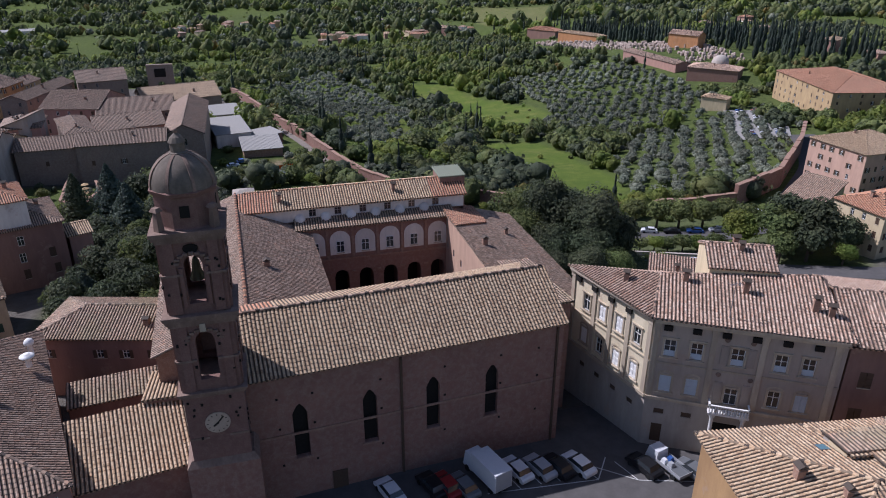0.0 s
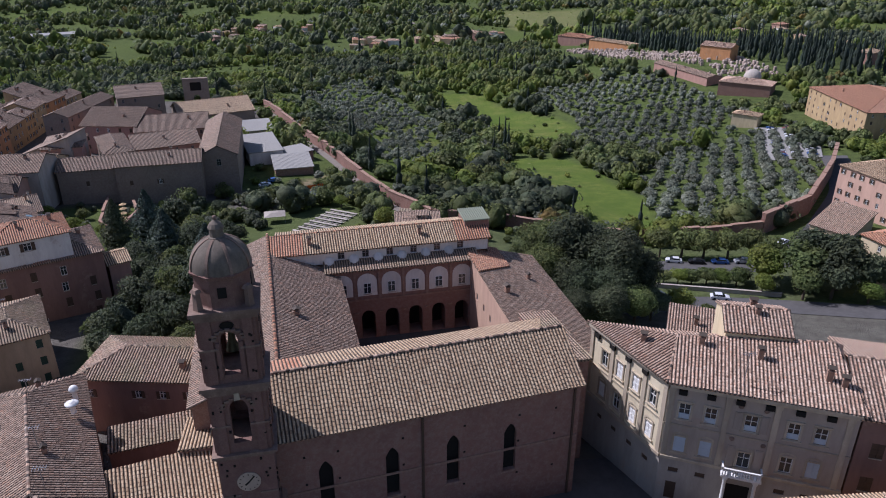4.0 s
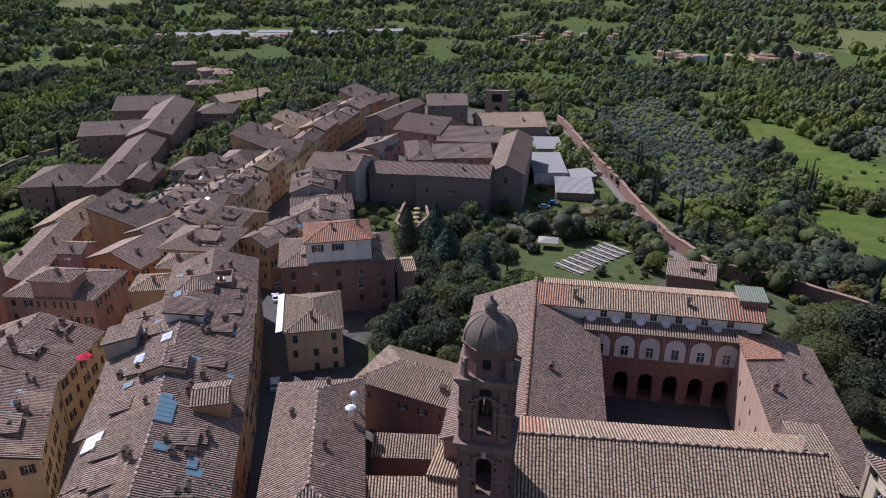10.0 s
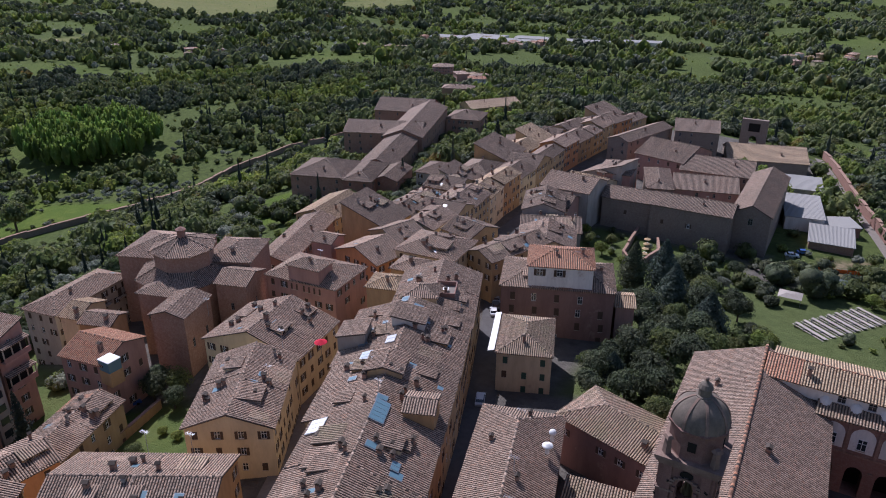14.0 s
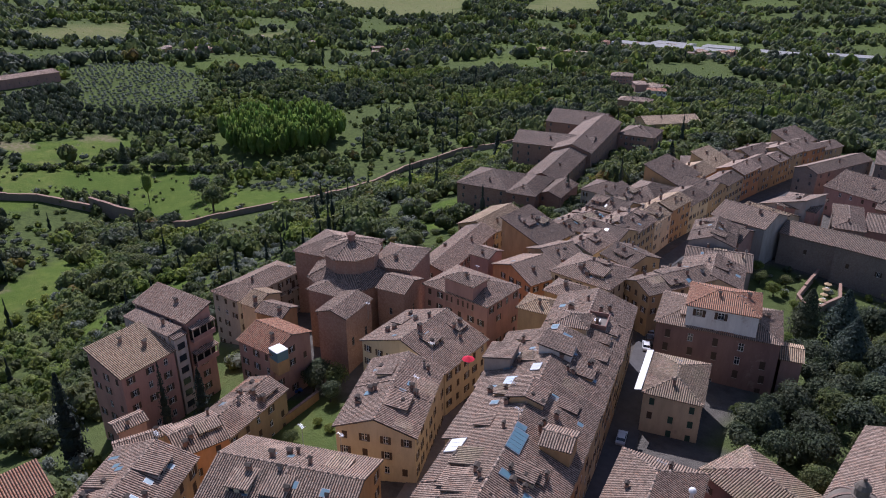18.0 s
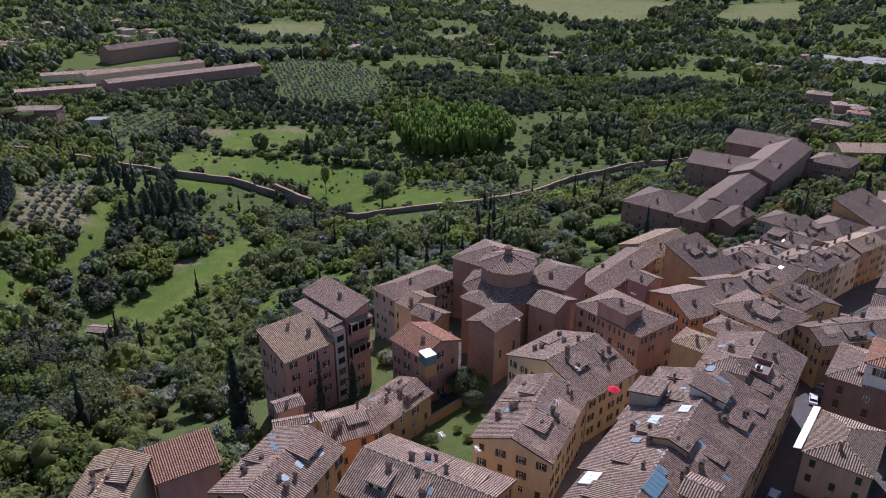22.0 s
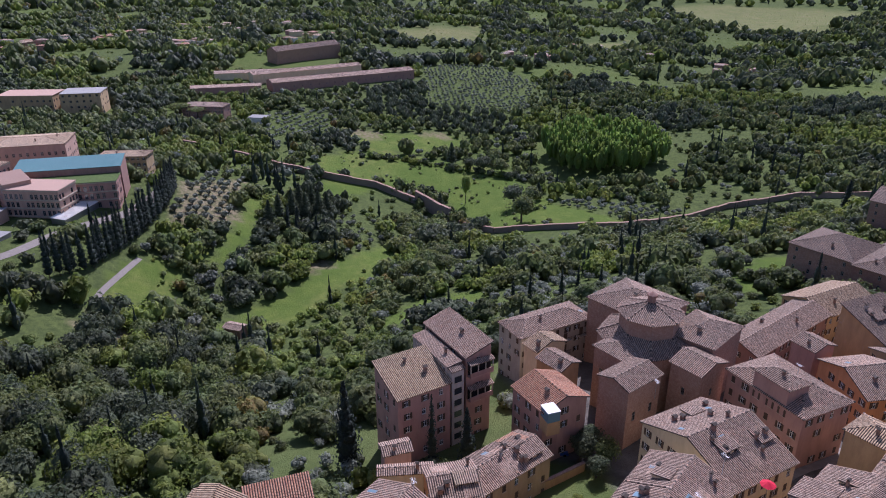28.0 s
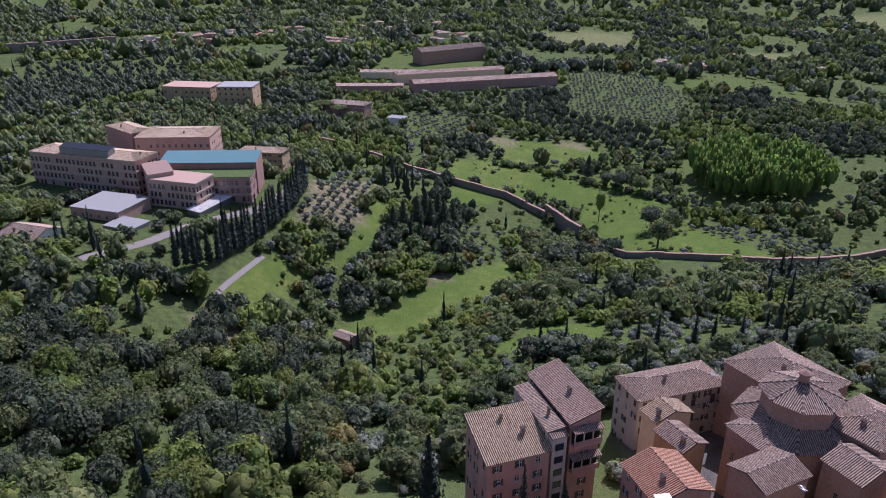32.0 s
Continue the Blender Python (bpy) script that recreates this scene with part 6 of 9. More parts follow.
house("tall convent wing with tiled roof", (-73.1, 233.6), (-63.2, 268.9), 10.0, -3.0, -17.0, STONE_BRICK, ROOF_DARK, "ab", win="slit", gap=4.6, size=(0.9, 1.5), name="convent", category="convent")
house("convent arcade wing with a long tiled roof", (-46.9, 215.9), (-20.9, 217.9), 20.3, -6.0, -17.0, STONE_BRICK, ROOF_DARK, "ab", win="slit", gap=4.6, size=(0.9, 1.5), name="convent", category="convent")
house("low convent wing with tiled roof", (-43.5, 191.6), (-22.3, 197.0), 17.2, -6.0, -17.0, PLASTER_PINK, ROOF_DARK, "ab", win="slit", gap=4.6, size=(0.9, 1.5), name="convent", category="convent")
house("small convent pavilion with hip roof", (-50.5, 181.5), (-42.0, 184.2), 24.2, -4.0, -17.0, STONE_BRICK, ROOF_DARK, "hip", win="slit", gap=4.6, size=(0.9, 1.5), name="convent", category="convent")
house("small convent block with hip roof", (-69.9, 184.4), (-58.0, 185.6), 16.2, -2.0, -16.0, PLASTER_PINK, ROOF_DARK, "hip", win="slit", gap=4.6, size=(0.9, 1.5), name="convent", category="convent")
house("long low hall with a patched orange roof", (-37.1, 265.9), (-5.4, 274.4), 23.5, -13.0, -20.0, STONE_BRICK, ROOF_WARM, "ab", name="hall", category="building")
house("white flat-roofed shed in the convent garden", (-6.4, 203.0), (5.8, 205.0), 24.1, -13.0, -19.0, PLASTER_WHITE, PALE_ROOF, "shed", slope=0.03, chimneys=0, name="shed", category="shed")
house("grey flat-roofed shed in the convent garden", (-11.3, 242.5), (2.7, 244.4), 16.1, -15.0, -20.0, PLASTER_GREY, PALE_ROOF, "shed", slope=0.05, chimneys=0, name="shed", category="shed")
house("low brick garden building with a metal roof", (2.7, 187.5), (15.9, 188.4), 15.0, -15.0, -19.0, BRICK_PALE, PALE_ROOF, "shed", slope=0.06, chimneys=0, name="shed", category="shed")
house("low brick store with a flat roof", (6.2, 203.5), (17.1, 208.9), 9.2, -15.0, -20.0, BRICK, PALE_ROOF, "shed", slope=0.04, chimneys=0, name="shed", category="shed")
house("brick convent church with a tiled roof", (-172.8, 134.2), (-152.7, 140.3), 21.9, -6.0, -20.0, BRICK_PALE, ROOF_DARK, "hip", win="slit", gap=4.6, size=(0.9, 1.5), name="convent", category="convent")
house("convent transept with a tiled roof", (-151.5, 138.7), (-141.1, 142.3), 23.9, -6.0, -20.0, BRICK, ROOF_DARK, "hip", win="slit", gap=4.6, size=(0.9, 1.5), name="convent", category="convent")
house("convent chapel with a small gable", (-144.4, 147.7), (-135.2, 150.0), 18.6, -7.0, -20.0, BRICK, ROOF_DARK, "cross", win="slit", gap=4.6, size=(0.9, 1.5), name="convent", category="convent")
house("long convent wing with a tiled roof", (-148.1, 167.6), (-163.5, 212.4), 15.0, -8.0, -20.0, BRICK_PALE, ROOF_DARK, "ab", win="slit", gap=4.6, size=(0.9, 1.5), name="convent", category="convent")
house("long far convent wing", (-159.9, 207.7), (-181.4, 268.1), 18.0, -7.0, -20.0, BRICK_PALE, ROOF_DARK, "ab", win="slit", gap=4.6, size=(0.9, 1.5), name="convent", category="convent")
house("convent cross wing with a tiled roof", (-199.5, 201.5), (-165.3, 214.9), 20.1, -8.0, -20.0, BRICK_PALE, ROOF_DARK, "ab", win="slit", gap=4.6, size=(0.9, 1.5), name="convent", category="convent")
house("low convent gallery with a tiled roof", (-194.7, 206.6), (-176.7, 217.8), 8.5, -13.0, -20.0, BRICK_PALE, ROOF_DARK, "ab", win="slit", gap=4.6, size=(0.9, 1.5), name="convent", category="convent")
house("far convent range with a tiled roof", (-213.6, 246.7), (-184.8, 255.1), 24.3, -8.0, -20.0, BRICK_PALE, ROOF_DARK, "ab", win="slit", gap=4.6, size=(0.9, 1.5), name="convent", category="convent")
house("low yellow farmhouse with a long tiled roof", (-191.0, 313.9), (-171.1, 341.3), 16.6, -18.0, -27.0, PLASTER_YELLOW, ROOF_WARM, "ab", win="brown")
house("brick villa with a tiled roof", (-179.8, 263.9), (-162.0, 268.4), 18.9, -12.0, -24.0, PLASTER_PINK, ROOF_DARK, "hip", win="brown")
house("grey villa with a hip roof and terrace", (-133.5, 161.1), (-115.8, 163.6), 14.4, -6.0, -16.0, PLASTER_GREY, ROOF_DARK, "hip", win="brown")
house("small house at the end of the street", (-122.7, 219.5), (-112.6, 224.4), 17.8, -8.0, -18.0, PLASTER_PINK, ROOF_DARK, "hip")
house("tall cream apartment house with tiled roof", (134.7, 65.5), (136.0, 52.4), 22.0, -1.7, -16.0, PLASTER_CREAM, ROOF_NEW, "hip", win="shut_brown")
house("tall pink apartment house with a terrace below the wall", (173.4, 117.7), (175.1, 97.2), 22.0, -4.0, -22.0, ROSE, ROOF_WARM, "hip", win="brown")
house("long cream institute with a red tiled roof", (276.1, 259.1), (262.7, 204.5), 38.0, -13.0, -28.0, PLASTER_YELLOW, ROOF_NEW, "hip", slope=0.26, win="shut_brown", gap=5)
house("yellow house with a tiled roof", (290.4, 225.5), (290.0, 208.5), 16.0, -18.0, -27.0, PLASTER_YELLOW, ROOF_WARM, "hip", win="brown")
house("low annex with a grey roof", (154.0, 103.0), (158.4, 92.2), 12.0, -16.0, -20.0, PLASTER_CREAM, ROOF_GREY, "shed", chimneys=0)
house("house with an old tiled roof behind the garden wall", (33.5, 112.6), (44.9, 110.9), 9.8, -9.0, -14.0, BRICK, ROOF_GREY, "ab", chimneys=0)


# ---------------------------------------------------------------- ground sheet
def axis(lo, hi, fine0, fine1, step, grow=1.06):
    pts = list(np.arange(fine0, fine1 + 0.1, step))
    s, x = step, fine1
    while x < hi:
        s *= grow
        x += s
        pts.append(min(x, hi))
    s, x = step, fine0
    while x > lo:
        s *= grow
        x -= s
        pts.insert(0, max(x, lo))
    return np.array(pts)


def inside(poly, x, y):
    """Which of the points lie in the outline."""
    x, y = np.asarray(x, float), np.asarray(y, float)
    hit = np.zeros(x.shape, bool)
    for (x0, y0), (x1, y1) in zip(poly, poly[1:] + poly[:1]):
        if y0 != y1:
            hit ^= ((y0 > y) != (y1 > y)) & (x < (x1 - x0) * (y - y0) / (y1 - y0) + x0)
    return hit


def wave(x, y, s, seed):
    """Smooth random field, about -1 to 1, with features of size s."""
    r = np.random.RandomState(seed)
    out = np.zeros(np.shape(x))
    for _ in range(9):
        a, p = r.uniform(0, 2 * np.pi, 2)
        k = 2 * np.pi / (s * r.uniform(0.7, 1.9))
        out = out + np.sin(k * (np.cos(a) * x + np.sin(a) * y) + p)
    return out / 4.0


MEADOWS = [
    [(-331, 2), (-358, 44), (-317, 37), (-304, 6), (-280, -13), (-271, -43), (-280, -56), (-300, -30)],
    [(-503, 11), (-531, 94), (-456, 153), (-424, 139), (-456, 115), (-527, 48)],
    [(-395, 157), (-371, 202), (-323, 173), (-339, 133)],
    [(-467, 118), (-435, 142), (-383, 118), (-405, 103)],
    [(-630, 73), (-612, 105), (-598, 163), (-561, 176), (-540, 137), (-560, 84)],
    [(125, 486), (154, 468), (175, 316), (152, 265), (130, 301), (122, 402)],
    [(113, 262), (140, 245), (130, 150), (116, 120), (102, 138), (92, 183)],
    [(-2000, 1345), (-1880, 1751), (-1500, 1723), (-1226, 1244), (-1398, 1134)],
    [(-1151, 1420), (-1476, 1897), (-1338, 2028), (-1016, 1547)],
    [(456, 1376), (641, 1321), (419, 912), (338, 971)],
    [(-1189, 636), (-1245, 801), (-1135, 733), (-1036, 569)],
    [(-1347, 311), (-1481, 571), (-1192, 431), (-1196, 300)],
    [(-544, 37), (-557, 92), (-489, 172), (-396, 166), (-334, 126), (-399, 100), (-444, 109), (-482, 68), (-492, 28)],
    [(-357, -42), (-416, -25), (-422, -15), (-361, -28), (-331, -45), (-324, -55)],
    [(-272, -100), (-308, -91), (-331, -74), (-321, -62), (-259, -83), (-250, -97)],
    [(-201, 153), (-186, 156), (-166, 118), (-176, 106)],
    [(-12, 130), (2, 122), (8, 112), (22, 112), (30, 140), (22, 150), (2, 140)],
    [(-96, 14), (-88, 10), (-86, 1), (-94, 0)],
    [(-240, 0), (-262, 30), (-250, 60), (-225, 40)],
    [(-470, 20), (-490, 60), (-462, 62), (-440, 30)],
]
SOIL = [[(-632, 78), (-622, 98), (-606, 110), (-590, 98), (-604, 76)], [(-606, 140), (-598, 163), (-580, 160), (-588, 140)], [(-360, -68), (-425, -60), (-455, -24), (-373, -36)],
        [(-265, -102), (-280, -92), (-256, -78), (-237, -90)], [(10, 181), (26, 189), (24, 165), (8, 164)], [(-330, -20), (-345, 0), (-332, 8), (-318, -8)]]
TOWN = [(-30, -70), (120, -60), (100, 30), (48, 60), (38, 120), (10, 140), (-12, 175), (0, 330), (-110, 320), (-130, 240), (-112, 160), (-128, 125), (-120, 80), (-162, 80), (-165, 20), (-150, -30), (-90, -66)]
OLIVES = [
    ([(18, 440), (68, 591), (104, 365), (76, 232), (45, 187), (36, 271)], 7.0, 0.35, 0.8),
    ([(171, 223), (248, 238), (215, 163), (150, 113), (122, 134), (140, 180)], 6.6, -0.59, 0.5),
    ([(175, 320), (150, 270), (175, 230), (245, 250), (262, 330), (250, 400), (190, 440)], 5.6, -0.59, 0.8),
    ([(-359, -69), (-426, -61), (-455, -24), (-373, -36)], 8.0, 0.35, 0.72),
    ([(-707, 20), (-698, 75), (-615, 65), (-592, 3)], 9.0, 0.9, 0.6),
    ([(-900, 240), (-700, 180), (-640, 260), (-760, 340), (-900, 330)], 8.5, 0.35, 0.72),
    ([(-395, 160), (-372, 205), (-330, 230), (-335, 180)], 7.5, 0.35, 0.72),
    ([(-230, 30), (-190, 60), (-200, 100), (-240, 90)], 8.2, 0.35, 0.72),
]
ROADS = [("street", [(-22, -45), (-27, -10), (-34, 16), (-39, 28), (-44, 43), (-54, 66), (-62, 86), (-75, 108), (-84, 130), (-86, 165), (-86, 210), (-80, 260)], 5.6, ASPHALT),
         ("alley", [(-48, -30), (-57, -6), (-62, 6), (-70, 20), (-80, 36), (-86, 50), (-84, 78), (-78, 98)], 4.2, PAVING),
         ("lower_road", [(74, 100), (95, 91), (110, 85), (124, 82), (140, 88), (152, 97), (190, 130), (214, 160), (232, 185)], 10.0, ASPHALT),
         ("palace_road", [(74, 62), (86, 66), (97, 63.5), (108, 57.5), (127, 46), (150, 36)], 8.0, ASPHALT),
         ("wall_road", [(46, 130), (37, 152), (27, 195), (13, 258), (-4, 338)], 4.0, PAVING),
         ("hill_track", [(-232, -112), (-258, -98), (-288, -96), (-324, -81)], 2.4, PAVING),
         ("far_road", [(-300, 440), (-336, 537), (-360, 640), (-480, 800)], 6.0, PAVING),
         ("motorway", [(228, 853), (252, 985), (241, 1115), (200, 1300)], 9.0, PAVING),
         ("hospital_drive", [(-300, -150), (-318, -128), (-345, -112), (-372, -84), (-400, -72)], 6.0, PAVING)]

gx, gy = axis(-4900, 4900, -460, 300, 5.0), axis(-2500, 4900, -200, 480, 5.0)
GX, GY = np.meshgrid(gx, gy)
GZ = heights(GX, GY)
nv, nu = GX.shape
verts = np.stack([GX, GY, GZ], -1).reshape(-1, 3)
i0 = (np.arange(nv - 1)[:, None] * nu + np.arange(nu - 1)[None]).ravel()
faces = np.stack([i0, i0 + 1, i0 + 1 + nu, i0 + nu], 1)
zone = np.zeros(GX.shape)
zone += 0.4 * np.clip(wave(GX, GY, 260, 5) * 1.6, 0, 1) * (np.hypot(GX, GY) > 450)
for m_ in MEADOWS:
    zone[inside(m_, GX, GY)] = 1.0
for k, (m_, *_) in enumerate(OLIVES):
    zone[inside(m_, GX, GY)] = 0.75 if k == 0 else 0.18
soil = np.zeros(GX.shape)
for m_ in SOIL:
    soil[inside(m_, GX, GY)] = 1.0
# far fields: ploughed earth mixed in, which also paints the dulling of haze
for m_ in MEADOWS[7:12]:
    soil[inside(m_, GX, GY)] = 0.55
paved = inside(TOWN, GX, GY).astype(float)
garden = inside([(-30, 84), (-40, 110), (-42, 135), (-28, 150), (28, 150), (34, 90), (0, 58), (-4, 42), (-22, 42), (-31, 54)], GX, GY)
paved[garden] = 0.15
zone[garden] = 0.35
edge = inside([(-172, 8), (-158, 24), (-128, 14), (-102, 4), (-100, -14), (-92, -66), (-114, -70), (-165, -40)], GX, GY) | inside([(-66, 122), (-40, 112), (-20, 128), (-10, 160), (-62, 162)], GX, GY) | inside([(-166, 24), (-166, 84), (-122, 84), (-118, 66), (-146, 40)], GX, GY)
paved[edge], zone[edge] = 0.1, 0.4
bank = inside([(72, 50), (100, 30), (150, 20), (170, 60), (128, 48), (104, 60), (86, 70), (74, 68)], GX, GY)
paved[bank], zone[bank] = 0.9, 0.1
scrubby = inside([(88, 74), (113, 60), (140, 52), (146, 84), (124, 77), (110, 80), (95, 86)], GX, GY)
paved[scrubby], zone[scrubby] = 0.25, 0.15
foot = inside([(48, 58), (44, 131), (70, 127), (104, 109), (142, 105), (124, 92), (96, 100), (74, 106), (66, 84), (58, 62)], GX, GY)
paved[foot], zone[foot] = 0.2, 0.1
court = inside([(-112, 8), (-98, 20), (-84, 16), (-78, 4), (-98, -9)], GX, GY)
paved[court], zone[court] = 0.1, 0.7


def ground_material():
    m, nt, b = mat_base("ground_cover", 1.0)
    b.inputs["Specular IOR Level"].default_value = 0.04
    p = coords(nt, "Position")
    att = {}
    for k in ("meadow", "soil", "paved"):
        a = nt.nodes.new("ShaderNodeAttribute")
        a.attribute_name = k
        att[k] = a.outputs["Fac"]
    n1, n2, n3 = noise_tex(nt, p, 0.02, 5, 0.65), noise_tex(nt, p, 0.35, 5, 0.7), noise_tex(nt, p, 2.2, 4, 0.7)
    floor = ramp(nt, n2, ((0.3, (0.05, 0.068, 0.026)), (0.7, (0.115, 0.145, 0.045))))
    grass = ramp(nt, n1, ((0.32, (0.085, 0.13, 0.026)), (0.5, (0.13, 0.168, 0.036)), (0.68, (0.20, 0.192, 0.066))))
    n4 = noise_tex(nt, p, 0.09, 5, 0.7)
    grass = mix(nt, ramp(nt, n4, ((0.42, (0, 0, 0)), (0.62, (0.75, 0.75, 0.75)))), grass, (0.08, 0.125, 0.025))
    grass = mix(nt, ramp(nt, n2, ((0.4, (0, 0, 0)), (0.66, (0.8, 0.8, 0.8)))), grass, (0.085, 0.125, 0.028))
    col = mix(nt, att["meadow"], floor, grass)
    earth = ramp(nt, n2, ((0.3, (0.14, 0.11, 0.07)), (0.7, (0.30, 0.235, 0.155))))
    sf = node(nt, "Math")
    sf.operation = "MULTIPLY"
    nt.links.new(att["soil"], sf.inputs[0])
    nt.links.new(ramp(nt, n2, ((0.35, (0.2, 0.2, 0.2)), (0.6, (0.9, 0.9, 0.9)))), sf.inputs[1])
    col = mix(nt, sf.outputs[0], col, earth)
    stone = ramp(nt, n2, ((0.3, (0.10, 0.09, 0.08)), (0.7, (0.17, 0.155, 0.135))))
    col = mix(nt, att["paved"], col, stone)
    nt.links.new(col, b.inputs["Base Color"])
    bump(nt, b, n3, 1.0, 0.5)
    return m


me = bpy.data.meshes.new("ground")
me.from_pydata(verts.tolist(), [], faces.tolist())
me.materials.append(ground_material())
me.polygons.foreach_set("use_smooth", [True] * len(me.polygons))
for k, arr in (("meadow", zone), ("soil", soil), ("paved", paved)):
    a = me.attributes.new(k, "FLOAT", "POINT")
    a.data.foreach_set("value", arr.ravel().astype(np.float32))
tagged(new("ground", me), "grassy hillside and wooded valley reaching to far hills", "ground", kind="structure")


def ground_at(x, y):
    """Height of the ground sheet itself."""
    i, j = int(np.clip(np.searchsorted(gx, x) - 1, 0, nu - 2)), int(np.clip(np.searchsorted(gy, y) - 1, 0, nv - 2))
    s, t = (x - gx[i]) / (gx[i + 1] - gx[i]), (y - gy[j]) / (gy[j + 1] - gy[j])
    return float((GZ[j, i] * (1 - s) + GZ[j, i + 1] * s) * (1 - t) + (GZ[j + 1, i] * (1 - s) + GZ[j + 1, i + 1] * s) * t)


def strip(name, line, width, material, label, lift_=0.12, category="road"):
    """A road sheet that follows the ground."""
    pts = []
    for (x0, y0), (x1, y1) in zip(line, line[1:]):
        n_ = max(1, int(math.hypot(x1 - x0, y1 - y0) / 4))
        pts += [(x0 + (x1 - x0) * k / n_, y0 + (y1 - y0) * k / n_) for k in range(n_)]
    pts.append(line[-1])
    P = np.array(pts, float)
    for _ in range(3):
        P[1:-1] = (P[:-2] + 2 * P[1:-1] + P[2:]) / 4
    d = np.gradient(P, axis=0)
    d /= np.linalg.norm(d, axis=1)[:, None]
    nn = np.stack([-d[:, 1], d[:, 0]], 1)
    v, f = [], []
    m_ = 6
    for k, (p, q) in enumerate(zip(P, nn)):
        for j in range(m_ + 1):
            x, y = p + q * width * (j / m_ - 0.5)
            v.append((x, y, ground_at(x, y) + lift_))
        if k:
            o = (k - 1) * (m_ + 1)
            f += [(o + j, o + j + m_ + 1, o + j + m_ + 2, o + j + 1) for j in range(m_)]
    return tagged(mesh_ob(name, v, [t[::-1] for t in f], material), label, category, kind="structure")


for nm, line, wd, mt in ROADS:
    strip("road", line, wd, mt, "worn " + nm.replace("_", " ") + " surface of old paving")
# the square in front of the church
sq = [(-16, -40), (60, -40), (60, -9), (47, -1), (43, 10), (37.5, 1.3), (3, 1.3), (-16, 1.3)]
xs_, ys_ = np.arange(-16, 61, 3.0), np.arange(-40, 11, 3.0)
v_, f_, idx = [], [], {}
for i, x in enumerate(xs_):
    for j, y in enumerate(ys_):
        idx[i, j] = len(v_)
        v_.append((x, y, ground_at(x, y) + 0.1))
for i in range(len(xs_) - 1):
    for j in range(len(ys_) - 1):
        f_.append((idx[i, j], idx[i + 1, j], idx[i + 1, j + 1], idx[i, j + 1]))
tagged(mesh_ob("road", v_, f_, ASPHALT), "dark asphalt of the church square", "road", kind="structure")
PAINT = plain("road_paint", (0.62, 0.62, 0.60), 0.8, 0.0, 0.35, 4.0)


def bay_line(x0, y0, x1, y1, w=0.12):
    d = Vector((x1 - x0, y1 - y0)).normalized()
    n_ = Vector((-d.y, d.x)) * w / 2
    k = max(1, int(math.dist((x0, y0), (x1, y1)) / 1.0))
    g = Geo()
    for i in range(k):
        a, b = Vector((x0, y0)).lerp(Vector((x1, y1)), i / k), Vector((x0, y0)).lerp(Vector((x1, y1)), (i + 1) / k)
        g.poly([(p.x, p.y, ground_at(p.x, p.y) + 0.112 + 0.02) for p in (a - n_, b - n_, b + n_, a + n_)])
    return tagged(g.make("road_marking", PAINT), "thin white painted parking bay line", "road marking", "parking lines", kind="structure")


for k, (x, y) in enumerate(((27.4, -5.0), (29.7, -5.2), (32.1, -5.0), (34.3, -5.1), (38.4, -5.9), (42.6, -7.1), (44.8, -7.8), (46.9, -8.7))):
    bay_line(x, y, x - 1.0, y + 3.6)
for a, b in (((26, -4.9), (38.4, -5.9)), ((42.6, -7.1), (52, -10.0)), ((38.4, -5.9), (41.0, -2.5)), ((42.6, -7.1), (37.2, -2.2))):
    bay_line(*a, *b)


# ---------------------------------------------------------------- walls of the town
def town_wall(line, h, thick, material, label, cap=True):
    ob = thing("town_wall", 0, 0, 0, label, "wall", kind="structure")
    for (x0, y0), (x1, y1) in zip(line, line[1:]):
        L_ = math.dist((x0, y0), (x1, y1))
        n_ = max(1, int(L_ / 8))
        for k in range(n_):
            a = (x0 + (x1 - x0) * k / n_, y0 + (y1 - y0) * k / n_)
            b = (x0 + (x1 - x0) * (k + 1) / n_, y0 + (y1 - y0) * (k + 1) / n_)
            za, zb = ground_at(*a), ground_at(*b)
            l_ = math.dist(a, b)
            g = Geo()
            top = h + 0.25 * math.sin(k * 2.1)
            for dz, t_, m_ in ((0, thick, 0), (top, thick + 0.3, 1)):
                hh = top if m_ == 0 else top + 0.25
                lo = -4.0 if m_ == 0 else top
                q = t_ / 2
                vv = [(0, -q, za + lo), (l_, -q, zb + lo), (l_, q, zb + lo), (0, q, za + lo), (0, -q, za + hh), (l_, -q, zb + hh), (l_, q, zb + hh), (0, q, za + hh)]
                o = len(g.v)
                g.v += vv
                for f in ((3, 2, 1, 0), (4, 5, 6, 7), (0, 1, 5, 4), (1, 2, 6, 5), (2, 3, 7, 6), (3, 0, 4, 7)):
                    g.f.append(tuple(o + i for i in f))
                    g.m.append(m_)
            w_ = g.make("wall_section", [material, BRICK_PALE], ob)
            w_.matrix_basis = Matrix.Translation((a[0], a[1], 0)) @ Matrix.Rotation(math.atan2(b[1] - a[1], b[0] - a[0]), 4, "Z")
    return ob


town_wall([(-566, -59), (-531, -27), (-499, 2), (-482, 35), (-468, 65), (-438, 85)], 4.5, 1.4, STONE_BRICK, "old stone town wall crossing the slope")
town_wall([(-438, 85), (-420, 91), (-401, 96)], 9.5, 1.6, STONE_BRICK, "high stretch of old stone town wall")
town_wall([(-401, 96), (-357, 107), (-335, 140), (-321, 170), (-328, 248), (-309, 284), (-262, 300), (-225, 285)], 3.2, 1.2, STONE_BRICK, "old stone town wall above the meadows")
town_wall([(-2, 345), (15, 260), (28, 197), (38, 155), (48, 132), (69, 130), (103, 112), (141, 107)], 4.0, 1.0, BRICK, "brick town wall along the garden lane")
